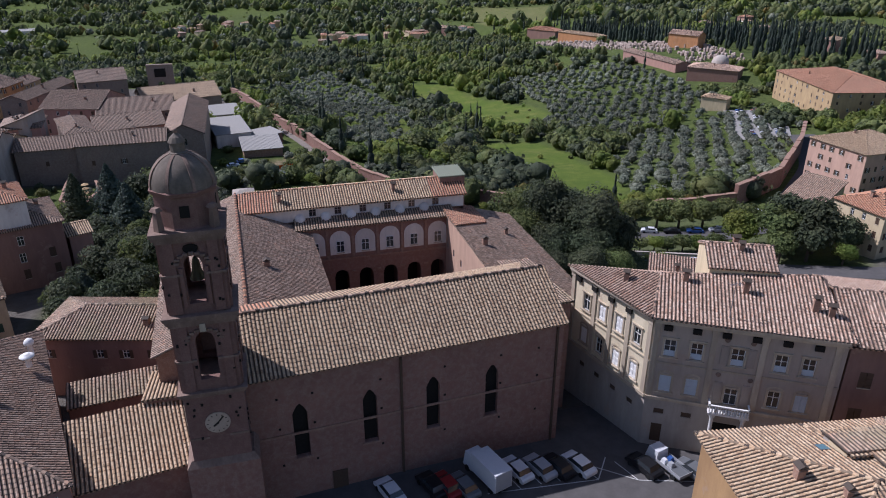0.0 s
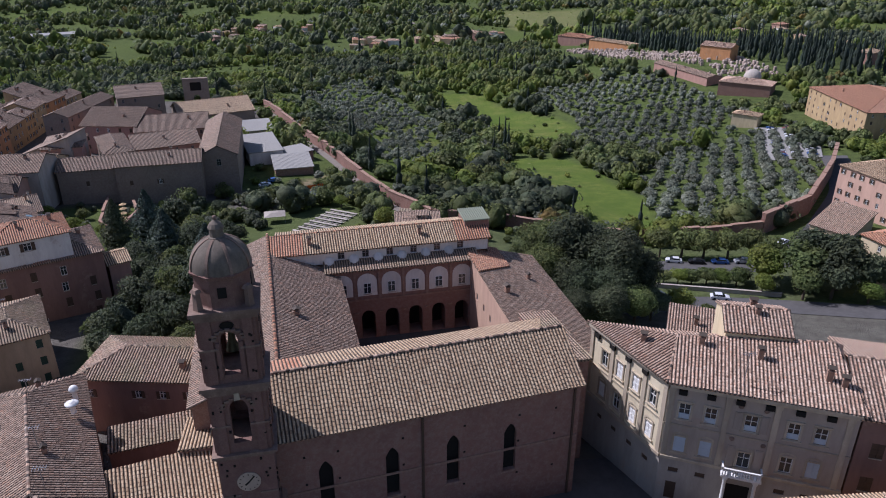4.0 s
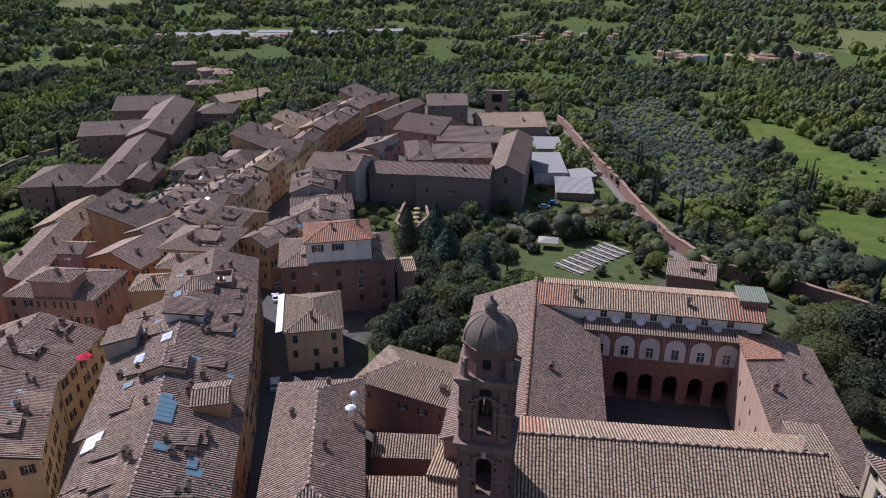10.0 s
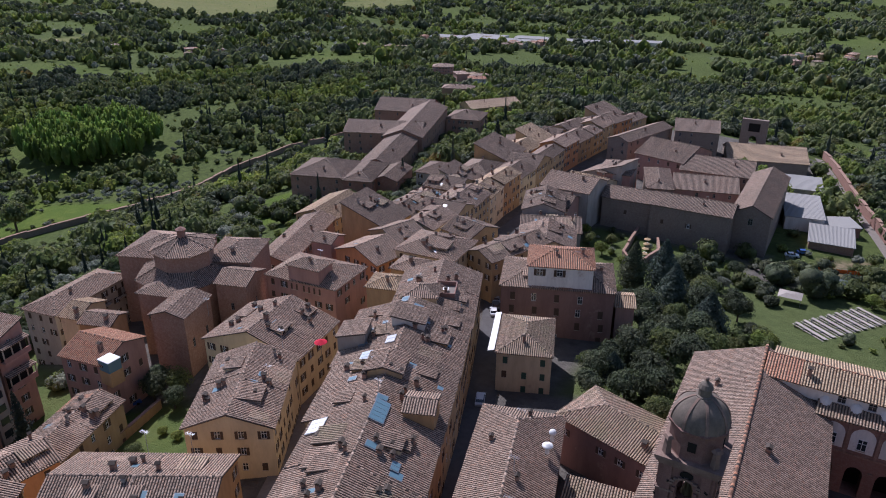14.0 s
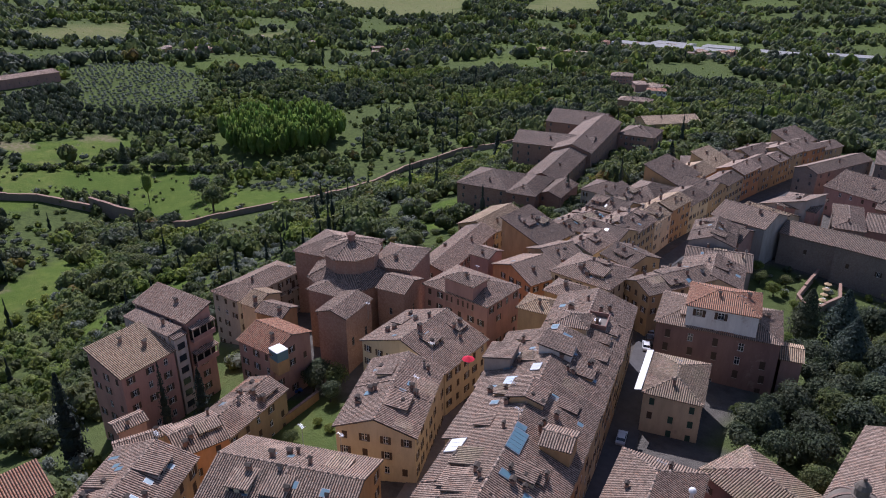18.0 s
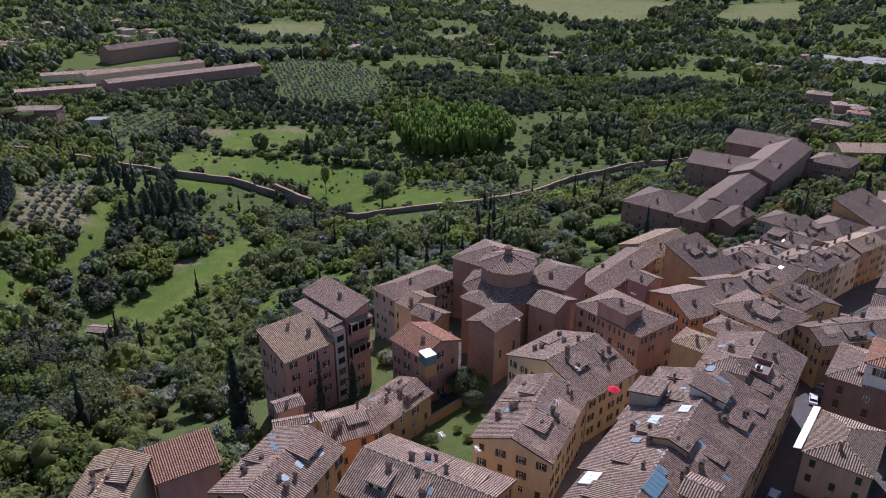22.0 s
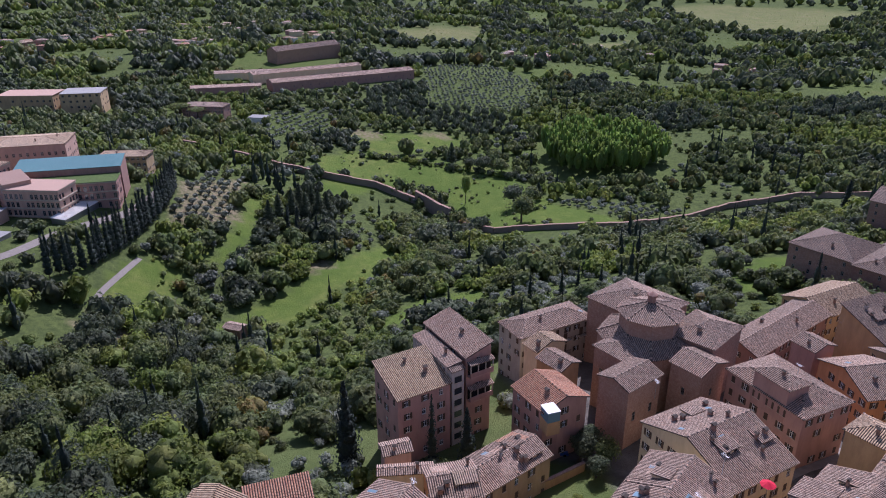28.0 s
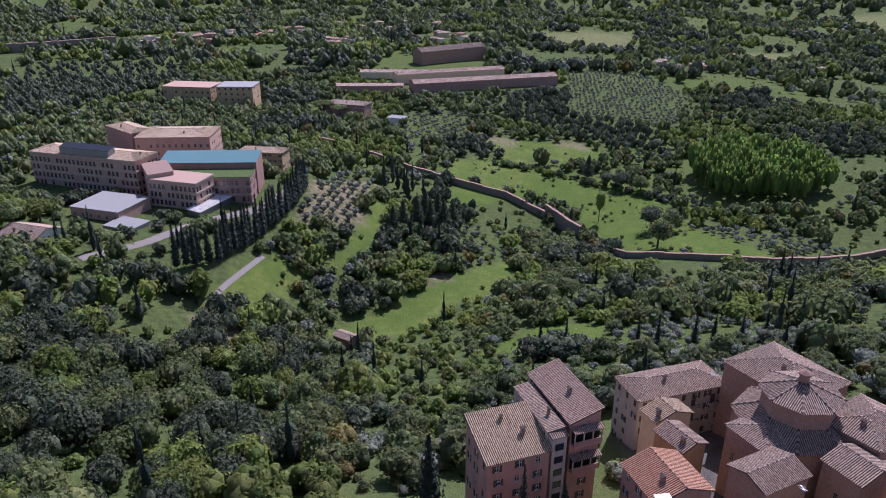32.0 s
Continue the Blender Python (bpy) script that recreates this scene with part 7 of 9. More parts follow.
town_wall([(141, 107), (165, 118), (200, 150), (228, 180)], 6.5, 1.2, BRICK, "tall brick town wall beside the road")
town_wall([(-48, 166), (-46, 142), (-40, 134), (-37, 150), (-40, 160)], 2.2, 0.5, STONE_BRICK, "garden wall of the convent terrace")
town_wall([(-101, 14), (-97, -4), (-92, -7)], 2.0, 0.4, PLASTER_OCHRE, "garden wall of the small court")




town_wall([(-1150, -520), (-1160, -470), (-1185, -425), (-1215, -385)], 13.0, 5.0, STONE_BRICK, "long grey fortress wall on the far hill")
trs = np.random.RandomState(3)
# ---------------------------------------------------------------- buildings across the valley
FAR = dict(group="far houses")
MO = dict(name="monastery", category="monastery", group="monastery ranges", chimneys=0)
house("long pink monastery range with a tiled roof", (-790, 36), (-818, 204), 24, -50, -64, PLASTER_PINK, ROOF_PINK, "ab", 0.2, win="slit", rows=[8], gap=9, sides="a", **MO)
house("inner monastery range with a tiled roof", (-832, 20), (-858, 150), 18, -47, -62, PLASTER_CREAM, ROOF_PINK, "ab", 0.25, **MO)
house("tall monastery church with a gable roof", (-930, 60), (-975, 150), 22, -36, -58, BRICK_PALE, ROOF_GREY, "ab", 0.4, **MO)
house("low pink monastery wing beside the cypresses", (-800, -48), (-792, 24), 14, -52, -62, PLASTER_PINK, ROOF_PINK, "ab", 0.25, **MO)
house("monastery cloister range with a tiled roof", (-862, -20), (-850, 60), 16, -48, -62, PLASTER_CREAM, ROOF_PINK, "ab", 0.25, **MO)
house("yellow flat-roofed clinic building", (-738, -213), (-724, -166), 26, -37, -56, PLASTER_YELLOW, ROOF_FLAT, "shed", 0.02, win="slit", rows=[18, 13, 8], gap=5, size=(2, 2), sides="ab", name="clinic", category="building", chimneys=0)
house("yellow clinic wing with a pale roof", (-722, -160), (-716, -126), 26, -36, -57, PLASTER_YELLOW, PALE_ROOF, "shed", 0.02, win="slit", rows=[18, 13, 8], gap=5, size=(2, 2), sides="ab", name="clinic", category="building", chimneys=0)
house("pink villa in the olive groves", (-702, -58), (-684, -22), 16, -50, -63, PLASTER_PINK, ROOF_GREY, "hip", 0.3, win="brown", **FAR)
house("white-roofed greenhouse among the olives", (-668, -2), (-660, 12), 10, -58, -64, PLASTER_WHITE, PALE_ROOF, "shed", 0.03, chimneys=0, **FAR)
house("small garden hut with a tiled roof", (-270, -50), (-265, -44), 5, -55, -61, BRICK, ROOF_GREY, "ab", 0.3, chimneys=0, **FAR)
house("red-roofed chapel of the cemetery", (330, 745), (352, 715), 18, -52, -68, PLASTER_PINK, ROOF_NEW, "hip", 0.35, **FAR)
house("ochre cemetery gallery with a hipped roof", (322, 640), (345, 595), 14, -42, -58, PLASTER_ORANGE, ROOF_WARM, "hip", 0.25, **FAR)
house("pink cemetery temple with a gable roof", (300, 402), (312, 384), 13, -13, -28, PLASTER_ORANGE, ROOF_PINK, "ab", 0.35, **FAR)
house("long cemetery arcade with a tiled roof", (262, 396), (267, 338), 11, -22.5, -34, PLASTER_PINK, ROOF_GREY, "ab", 0.25, **FAR)
house("brick cemetery chapel with a small dome", (262, 318), (282, 297), 16, -20.5, -34, BRICK, ROOF_PINK, "hip", 0.25, **FAR)
house("white house with a red tiled roof in the groves", (-300, 512), (-286, 520), 11, ground_at(-290, 512) + 9, ground_at(-290, 512) - 2, PLASTER_WHITE, ROOF_NEW, "hip", 0.3, win="brown", **FAR)
house("pink villa with a grey tiled roof by the far road", (-398, 612), (-378, 622), 16, ground_at(-384, 618) + 11, ground_at(-384, 618) - 2, PLASTER_PINK, ROOF_GREY, "hip", 0.3, win="brown", **FAR)
house("low brick house among olive trees", (-262, 400), (-240, 408), 12, ground_at(-250, 405) + 7, ground_at(-250, 405) - 2, BRICK_PALE, ROOF_GREY, "hip", 0.3, **FAR)
house("small house beside the car park", (232, 258), (240, 248), 8, -24, -32, PLASTER_CREAM, ROOF_WARM, "hip", 0.3, **FAR)
g = Geo()
g.lathe([(5.0, 0), (4.8, 1.6), (3.8, 3.4), (2.0, 4.6), (0.0, 5.0)], 16)
dm = g.make("dome", PLASTER_GREY, smooth=True)
dm.location = (282, 315, -18.6)
tagged(dm, "grey metal dome of the cemetery chapel", "dome")
# tombs of the cemetery: too many to count
g = Geo()
for k in range(640):
    t = trs.uniform()
    x, y = 280 + 42 * trs.uniform() + 22 * t, 330 + 330 * t
    z = ground_at(x, y)
    w, d, h = trs.uniform(0.7, 2.2), trs.uniform(0.7, 2.2), trs.uniform(0.6, 2.6)
    g.box(x - w / 2, y - d / 2, z - 1.5, x + w / 2, y + d / 2, z + h)
    g.prism([(x - w * 0.6, y - d * 0.6), (x + w * 0.6, y - d * 0.6), (x + w * 0.6, y + d * 0.6), (x - w * 0.6, y + d * 0.6)], z + h, z + h + 0.7, 0, 0.3)
tagged(g.make("tombs", plaster("tomb_stone", (0.50, 0.42, 0.36), (0.36, 0.27, 0.22), 0.12, 0.0, 0.6)), "crowded white stone tombs of the cemetery", "tombs", kind="stuff")

SPOTS = ((-1262, -300, 14, 55), (-1320, -190, 12, 50), (-1400, -130, 7, 40), (-1600, 0, 9, 70), (-1630, 150, 9, 70), (150, 950, 9, 30), (235, 900, 8, 34), (290, 905, 7, 26), (-41, 1119, 9, 45), (-646, 1099, 10, 60), (-475, 1040, 8, 40), (-340, 600, 4, 16), (30, 1140, 6, 40), (-860, 700, 5, 40), (-1180, 120, 9, 60), (-1120, -60, 8, 50), (-960, 420, 5, 40), (-1050, 620, 5, 50), (-620, 820, 5, 50), (420, 330, 4, 40), (560, 700, 4, 50), (480, 520, 3, 40))
frs = random.Random(5)
for cx_, cy_, n_, sp in SPOTS:
    for k in range(n_):
        x, y = cx_ + frs.uniform(-sp, sp), cy_ + frs.uniform(-sp, sp)
        a = frs.uniform(0, 3.14)
        L_, d_ = frs.uniform(9, 22), frs.uniform(8, 13)
        z = ground_at(x, y)
        house("distant house with a tiled roof among trees", (x, y), (x + L_ * math.cos(a), y + L_ * math.sin(a)), d_, z + frs.uniform(5, 9), z - 2, frs.choice((PLASTER_PINK, PLASTER_WHITE, PLASTER_CREAM, PLASTER_YELLOW)), frs.choice((ROOF_PINK, ROOF_GREY, ROOF_NEW, ROOF_WARM)), "hip", 0.3, chimneys=0, rib=1.2, win="slit" if k % 3 == 0 else None, rows=[3.0], gap=4.5, size=(1.2, 1.6), sides="a", **FAR)
for x0, y0, x1, y1, d_, h_ in ((-690, 1085, -610, 1092, 34, 7), (-600, 1068, -520, 1078, 40, 8), (-510, 1066, -450, 1080, 30, 7), (-440, 1085, -360, 1096, 36, 7), (-640, 1135, -570, 1140, 36, 8), (-540, 1125, -470, 1135, 34, 7), (-340, 1110, -270, 1130, 30, 7)):
    z = ground_at(x0, y0)
    house("long pale industrial shed in the valley", (x0, y0), (x1, y1), d_, z + h_, z - 4, PLASTER_WHITE, PALE_ROOF, "ab", 0.05, chimneys=0, rib=3.0, name="industrial_shed", category="shed", group="industrial sheds")
# ---------------------------------------------------------------- foliage
def leaf_cloud(n, rx, rz, seed, flat=0.0, quad=0.2, lumps=7, cone=False, droop=0.0):
    """Leaf clumps of one crown about the origin: n small quads, in lumps, facing outwards."""
    r = np.random.RandomState(seed)
    if cone:
        t = r.uniform(0, 1, n) ** 0.8
        ang = r.uniform(0, 2 * np.pi, n)
        rad = rx * np.minimum(1.0, (1 - t) * 1.5 + 0.06) * np.minimum(1.0, 0.55 + t * 4) * r.uniform(0.72, 1.05, n)
        c = np.stack([rad * np.cos(ang), rad * np.sin(ang), (2 * t - 1) * rz], 1)
        out = np.stack([np.cos(ang), np.sin(ang), np.full(n, 0.45)], 1)
    else:
        cen = r.normal(0, 1, (lumps, 3))
        cen /= np.linalg.norm(cen, axis=1)[:, None]
        cen *= r.uniform(0.35, 0.62, (lumps, 1))
        cen[:, 2] = np.abs(cen[:, 2]) * 0.9 - 0.15
        sz = r.uniform(0.34, 0.56, lumps)
        k = r.randint(0, lumps, n)
        d = r.normal(0, 1, (n, 3))
        d /= np.linalg.norm(d, axis=1)[:, None]
        d[:, 2] = np.where(d[:, 2] < -0.45, -d[:, 2], d[:, 2])
        c = cen[k] + d * sz[k][:, None] * r.uniform(0.78, 1.08, (n, 1))
        out = d + 0.5 * c
        c = c * np.array([rx, rx, rz])
    nrm = out / np.linalg.norm(out, axis=1)[:, None] + r.normal(0, 0.26, (n, 3))
    nrm /= np.linalg.norm(nrm, axis=1)[:, None]
    t1 = np.cross(nrm, r.normal(0, 1, (n, 3)))
    t1 /= np.linalg.norm(t1, axis=1)[:, None]
    t2 = np.cross(nrm, t1)
    s = quad * rx * r.uniform(0.6, 1.25, (n, 1))
    a, b = t1 * s, t2 * s * r.uniform(0.6, 1.0, (n, 1))
    bend = nrm * s * 0.35
    v = np.stack([c - a - b - bend, c + a - b * 0.7, c + a + b - bend, c - a * 0.7 + b], 1).reshape(-1, 3)
    f = np.arange(4 * n).reshape(-1, 4)
    return v, f


def lump_shell(n, rx, rz, seed, seg, cone):
    """The leafy masses of a crown: n rounded uneven lumps."""
    r = np.random.RandomState(seed)
    V, F = [], []
    for k in range(n):
        if cone:
            t = (k + 0.5) / n
            c = np.array([0, 0, (2 * t - 1) * rz * 0.92])
            s = np.array([rx * max(0.16, min(1.0, (1 - t) * 1.5)) * 0.86, 0, rz * 1.25 / n])
            s[1] = s[0]
        else:
            d = r.normal(0, 1, 3)
            d /= np.linalg.norm(d)
            c = d * r.uniform(0.3, 0.58) if k else np.zeros(3)
            c[2] = abs(c[2]) * 0.9 - 0.15
            c = c * np.array([rx, rx, rz])
            s = np.array([rx, rx, rz]) * (r.uniform(0.34, 0.5) if k else 0.55)
        o = sum(len(v) for v in V)
        ring_ = []
        rows = (0.14, 0.5, 0.9) if seg < 6 else (0.06, 0.36, 0.66, 0.95)
        for t in rows:
            for i in range(seg):
                a = 2 * math.pi * (i + t) / seg
                q = r.uniform(0.86, 1.14)
                ring_.append(c + s * q * np.array([math.sin(math.pi * t) * math.cos(a), math.sin(math.pi * t) * math.sin(a), -math.cos(math.pi * t)]))
        V.append(np.array(ring_))
        for j in range(len(rows) - 1):
            for i in range(seg):
                a, b = o + j * seg + i, o + j * seg + (i + 1) % seg
                F.append((a, b, b + seg, a + seg))
    return np.concatenate(V), np.array(F)


SHAPES = {"cypress": (4.2, 4.3, True), "conifer": (2.0, 2.2, True), "poplar": (1.4, 1.55, False), "pine": (0.42, 1.75, False), "olive": (0.75, 0.7, False), "bush": (0.7, 0.45, False), "broad": (0.9, 0.58, False)}


def proto(kind, n, seed):
    """A crown of unit radius on the ground plane: lumps, leaf sprays and stem."""
    rz, lift_, cone = SHAPES[kind]
    lumps, seg = (14, 6) if n > 300 else (6, 6) if n > 120 else (5, 5) if n > 50 else (5, 5) if n > 9 else (3, 5) if n > 4 else (2, 5)
    if cone:
        lumps = 3
    elif kind in ("olive", "bush"):
        lumps = max(1, lumps - 1)
    v1, f1 = leaf_cloud(n, 1.0, rz, seed, quad=(0.06 if n > 300 else 0.085 if n > 120 else 0.12 if n > 50 else 0.12 if n > 9 else 0.16) * (0.85 if cone else 1.0), cone=cone, lumps=18 if n > 300 else 12 if n > 120 else 9 if n > 50 else 6)
    inner = 0.84 if n > 300 else 1.0
    v2, f2 = lump_shell(lumps, inner, rz * inner, seed, seg, cone)
    v = np.concatenate([v1, v2])
    f = np.concatenate([f1, f2 + len(v1)])
    v[:, 2] += lift_
    tw = 0.09
    tv = np.array([(tw * math.cos(a), tw * math.sin(a), z) for z in (-0.6, lift_ * 0.8) for a in (0, 1.57, 3.14, 4.71)])
    tf = np.array([(i, (i + 1) % 4, 4 + (i + 1) % 4, 4 + i) for i in range(4)])
    return v, f, tv, tf, np.arange(len(f)) >= len(f1)


def stand(name, label, kind, places, material, n, seed=0):
    """One object for a wood: crowns and stems at (x, y, radius, stretch)."""
    if not len(places):
        return None
    r = np.random.RandomState(seed)
    pr = [proto(kind, n, seed * 10 + k) for k in range(5)]
    V, F, M, S, off = [], [], [], [], 0
    for x, y, rad, st in places:
        v, f, tv, tf, sm = pr[r.randint(0, 5)]
        a = r.uniform(0, 2 * np.pi)
        R = np.array([[math.cos(a), -math.sin(a), 0], [math.sin(a), math.cos(a), 0], [0, 0, 1]]) * rad
        R[2] *= st
        z = ground_at(x, y)
        for vv, ff, mm, ss in ((v, f, 0, sm), (tv, tf, 1, np.zeros(4, bool)))[:2 if n > 50 else 1]:
            V.append(vv @ R.T + (x, y, z))
            F.append(ff + off)
            M.append(np.full(len(ff), mm, np.int32))
            S.append(ss)
            off += len(vv)
    V, F, M = np.concatenate(V).astype(np.float32), np.concatenate(F).astype(np.int32), np.concatenate(M)
    me = bpy.data.meshes.new(name)
    me.vertices.add(len(V))
    me.vertices.foreach_set("co", V.ravel())
    me.loops.add(F.size)
    me.loops.foreach_set("vertex_index", F.ravel())
    me.polygons.add(len(F))
    me.polygons.foreach_set("loop_start", np.arange(0, F.size, 4, dtype=np.int32))
    me.polygons.foreach_set("material_index", M)
    me.polygons.foreach_set("use_smooth", np.concatenate(S))
    me.update(calc_edges=True)
    me.materials.append(material)
    me.materials.append(BARK)
    return tagged(new(name, me), label, "trees", kind="stuff")


BARK = plain("bark", (0.11, 0.085, 0.06), 0.95)
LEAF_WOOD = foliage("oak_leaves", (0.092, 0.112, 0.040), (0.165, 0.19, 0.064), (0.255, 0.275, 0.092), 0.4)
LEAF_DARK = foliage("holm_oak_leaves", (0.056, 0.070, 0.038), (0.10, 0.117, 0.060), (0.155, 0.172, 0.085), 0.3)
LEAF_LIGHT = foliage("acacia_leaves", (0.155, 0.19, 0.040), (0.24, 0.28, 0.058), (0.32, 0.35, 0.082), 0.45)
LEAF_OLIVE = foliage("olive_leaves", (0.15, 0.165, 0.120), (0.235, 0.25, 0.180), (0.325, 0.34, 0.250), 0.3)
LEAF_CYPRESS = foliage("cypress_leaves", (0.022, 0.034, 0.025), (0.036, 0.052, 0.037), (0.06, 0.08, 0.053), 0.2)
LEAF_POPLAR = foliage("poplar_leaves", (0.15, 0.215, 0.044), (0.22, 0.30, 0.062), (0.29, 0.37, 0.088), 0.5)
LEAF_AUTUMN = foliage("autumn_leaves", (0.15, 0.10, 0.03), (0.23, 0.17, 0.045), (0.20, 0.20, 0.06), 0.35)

# where woods may not stand
HARR = [np.array(h) for h in HOUSES]
HBOX = np.array([(*h.min(0) - 3.5, *h.max(0) + 3.5) for h in HARR])
WALLPATH = [(-357, 107), (-335, 140), (-321, 170), (-328, 248), (-309, 284), (-262, 300), (-225, 285)]
ROADPTS = np.array([(x0 + (x1 - x0) * k / 12 + dx_, y0 + (y1 - y0) * k / 12 - 7, 13.0) for (x0, y0), (x1, y1) in zip(WALLPATH, WALLPATH[1:]) for k in range(12) for dx_ in (0, 10)] + [(x0 + (x1 - x0) * k / 12, y0 + (y1 - y0) * k / 12, wd) for _, line, wd, _ in ROADS for (x0, y0), (x1, y1) in zip(line, line[1:]) for k in range(12)])
CORE = [(-30, -80), (130, -80), (110, 40), (60, 60), (50, 60), (50, 128), (-30, 160), (-70, 165), (5, 345), (-112, 330), (-135, 240), (-110, 160), (-120, 118), (-120, 82), (-160, 82), (-158, 20), (-140, -24), (-104, -32), (-98, -70)]


ROWSTRIP = [(-285, -118), (-306, -92), (-352, -72), (-420, -58), (-424, -70), (-356, -90), (-322, -104), (-305, -122)]
LOWER = [(48, 58), (46, 131), (70, 127), (104, 109), (142, 105), (200, 146), (205, 118), (172, 66), (140, 30), (100, 20), (72, 50)]
TOMBS = [(258, 325), (262, 450), (272, 640), (290, 720), (345, 700), (338, 480), (328, 335)]


def free(x, y, pad=0.0):
    ok = ~inside(CORE, x, y) & ~inside(TOMBS, x, y) & ~inside(LOWER, x, y) & ~inside(ROWSTRIP, x, y)
    for x0, y0, x1, y1 in HBOX:
        ok &= ~((x > x0 - pad) & (x < x1 + pad) & (y > y0 - pad) & (y < y1 + pad))
    for rx_, ry_, wd in ROADPTS:
        ok &= (x - rx_) ** 2 + (y - ry_) ** 2 > (wd / 2 + 2.5) ** 2
    return ok


rs = np.random.RandomState(7)
cand = {}
for ring, (d0, d1, step) in {"close": (70, 270, 6.6), "near": (270, 430, 6.6), "mid": (430, 900, 9.8), "far": (900, 2300, 18.5), "rim": (2300, 4600, 52.0)}.items():
    n_ = int(2 * d1 / step)
    X, Y = np.meshgrid((np.arange(n_) - n_ / 2) * step, (np.arange(n_) - n_ / 2) * step)
    X, Y = (X + rs.uniform(-0.45, 0.45, X.shape) * step).ravel(), (Y + rs.uniform(-0.45, 0.45, Y.shape) * step - 50).ravel()
    dx, dy = X - 5, Y + 55
    dist, az = np.hypot(dx, dy), np.degrees(np.arctan2(dx, dy))
    m_ = (dist > d0) & (dist <= d1) & (az < 54) & (az > -124)
    X, Y = X[m_], Y[m_]
    m_ = free(X, Y)
    cand[ring] = [X[m_], Y[m_]]

PLANTS = {}


def plant(key, x, y, r, st=1.0):
    PLANTS.setdefault(key, []).append((x, y, r, st))


DARKWOODS = [[(-896, -419), (-1035, -440), (-1050, -360), (-1089, -257), (-820, -204), (-770, -241), (-677, -270), (-646, -318)],
             [(-760, 132), (-736, 211), (-636, 235), (-561, 220), (-602, 167), (-676, 112)], [(-487, 21), (-495, 48), (-436, 41), (-385, 16), (-387, -1)]]
HOLM = [(-292, -200), (-285, -84), (-237, -52), (-188, -46), (-150, -60), (-110, -84), (-90, -140), (-170, -230)]
THICKET = [(-289, -36), (-305, 16), (-214, 7), (-172, -12), (-160, -26), (-231, -37)]
CYP_ZONES = [[(338, 480), (350, 640), (385, 860), (440, 860), (405, 640), (380, 480)], [(325, 372), (330, 335), (420, 300), (460, 420), (430, 540), (345, 430)], [(-470, -10), (-452, 10), (-425, -2), (-440, -25)]]
for ring, (X, Y) in cand.items():
    inm = np.zeros(X.shape, bool)
    for p_ in MEADOWS:
        inm |= inside(p_, X, Y)
    ino = np.full(X.shape, -1)
    for k, (p_, *_) in enumerate(OLIVES):
        ino[inside(p_, X, Y)] = k
    cy = np.zeros(X.shape, bool)
    for p_ in CYP_ZONES:
        cy |= inside(p_, X, Y)
    pop = inside([(-439, 192), (-402, 250), (-430, 300), (-515, 330), (-567, 269), (-520, 205)], X, Y)
    dens = wave(X, Y, 70 if ring in ("close", "near") else 160, 21)
    kind_ = wave(X, Y, 55 if ring in ("close", "near") else 140, 33)
    tone = rs.uniform(0, 1, X.shape)
    holm, thicket = inside(HOLM, X, Y), inside(THICKET, X, Y)
    deep = inside(DARKWOODS[0], X, Y) | inside(DARKWOODS[1], X, Y) | inside(DARKWOODS[2], X, Y)
    for i in range(len(X)):
        x, y = X[i], Y[i]
        if holm[i] and tone[i] > 0.05:
            if tone[i] > 0.52:
                plant((("dark", "dark", "dark", "wood", "wood", "light")[rs.randint(0, 6)], "grand" if ring == "close" else ring), x, y, rs.uniform(5.0, 8.4), rs.uniform(1.0, 1.35))
            elif tone[i] < 0.2:
                plant((("wood", "light", "scrub")[rs.randint(0, 3)], ring), x, y, rs.uniform(2.0, 3.4), rs.uniform(0.8, 1.0))
            continue
        if deep[i] and not inm[i] and ino[i] < 0:
            plant(("dark", ring), x, y, rs.uniform(4.2, 6.5), rs.uniform(0.95, 1.35))
            continue
        if thicket[i] and tone[i] > 0.05 and not inm[i]:
            plant((("light", "wood")[tone[i] > 0.75], ring), x, y, rs.uniform(2.2, 4.2), rs.uniform(0.8, 1.1))
            continue
        if cy[i]:
            plant(("cypress", ring), x, y, rs.uniform(1.9, 2.6), rs.uniform(0.75, 1.15))
            continue
        if pop[i]:
            continue
        if ino[i] >= 0:
            continue
        if inm[i]:
            if tone[i] > 0.9:
                plant(("bush" if tone[i] > 0.97 else "wood" if tone[i] > 0.955 and ring == "mid" else "scrub", ring), x, y, rs.uniform(0.8, 2.4))
            continue
        if not (ring in ("close", "near") and x < -110 and y < -50) and dens[i] < (-0.55 if ring in ("close", "near") else -0.62 if ring == "mid" else -0.22):
            if tone[i] < (0.9 if ring in ("close", "near") else 0.45 if ring == "mid" else 0.22):
                plant(("bush", ring) if tone[i] < 0.2 else ("scrub", ring) if tone[i] < 0.5 else ("olive", ring), x, y, rs.uniform(1.6, 3.2) * (1.0 if ring in ("close", "near") else 1.35))
            continue
        big = {"close": 1.3, "near": 1.3, "mid": 1.5, "far": 2.9, "rim": 6.5}[ring] * (1.45 if rs.uniform() < 0.12 else 1.0)
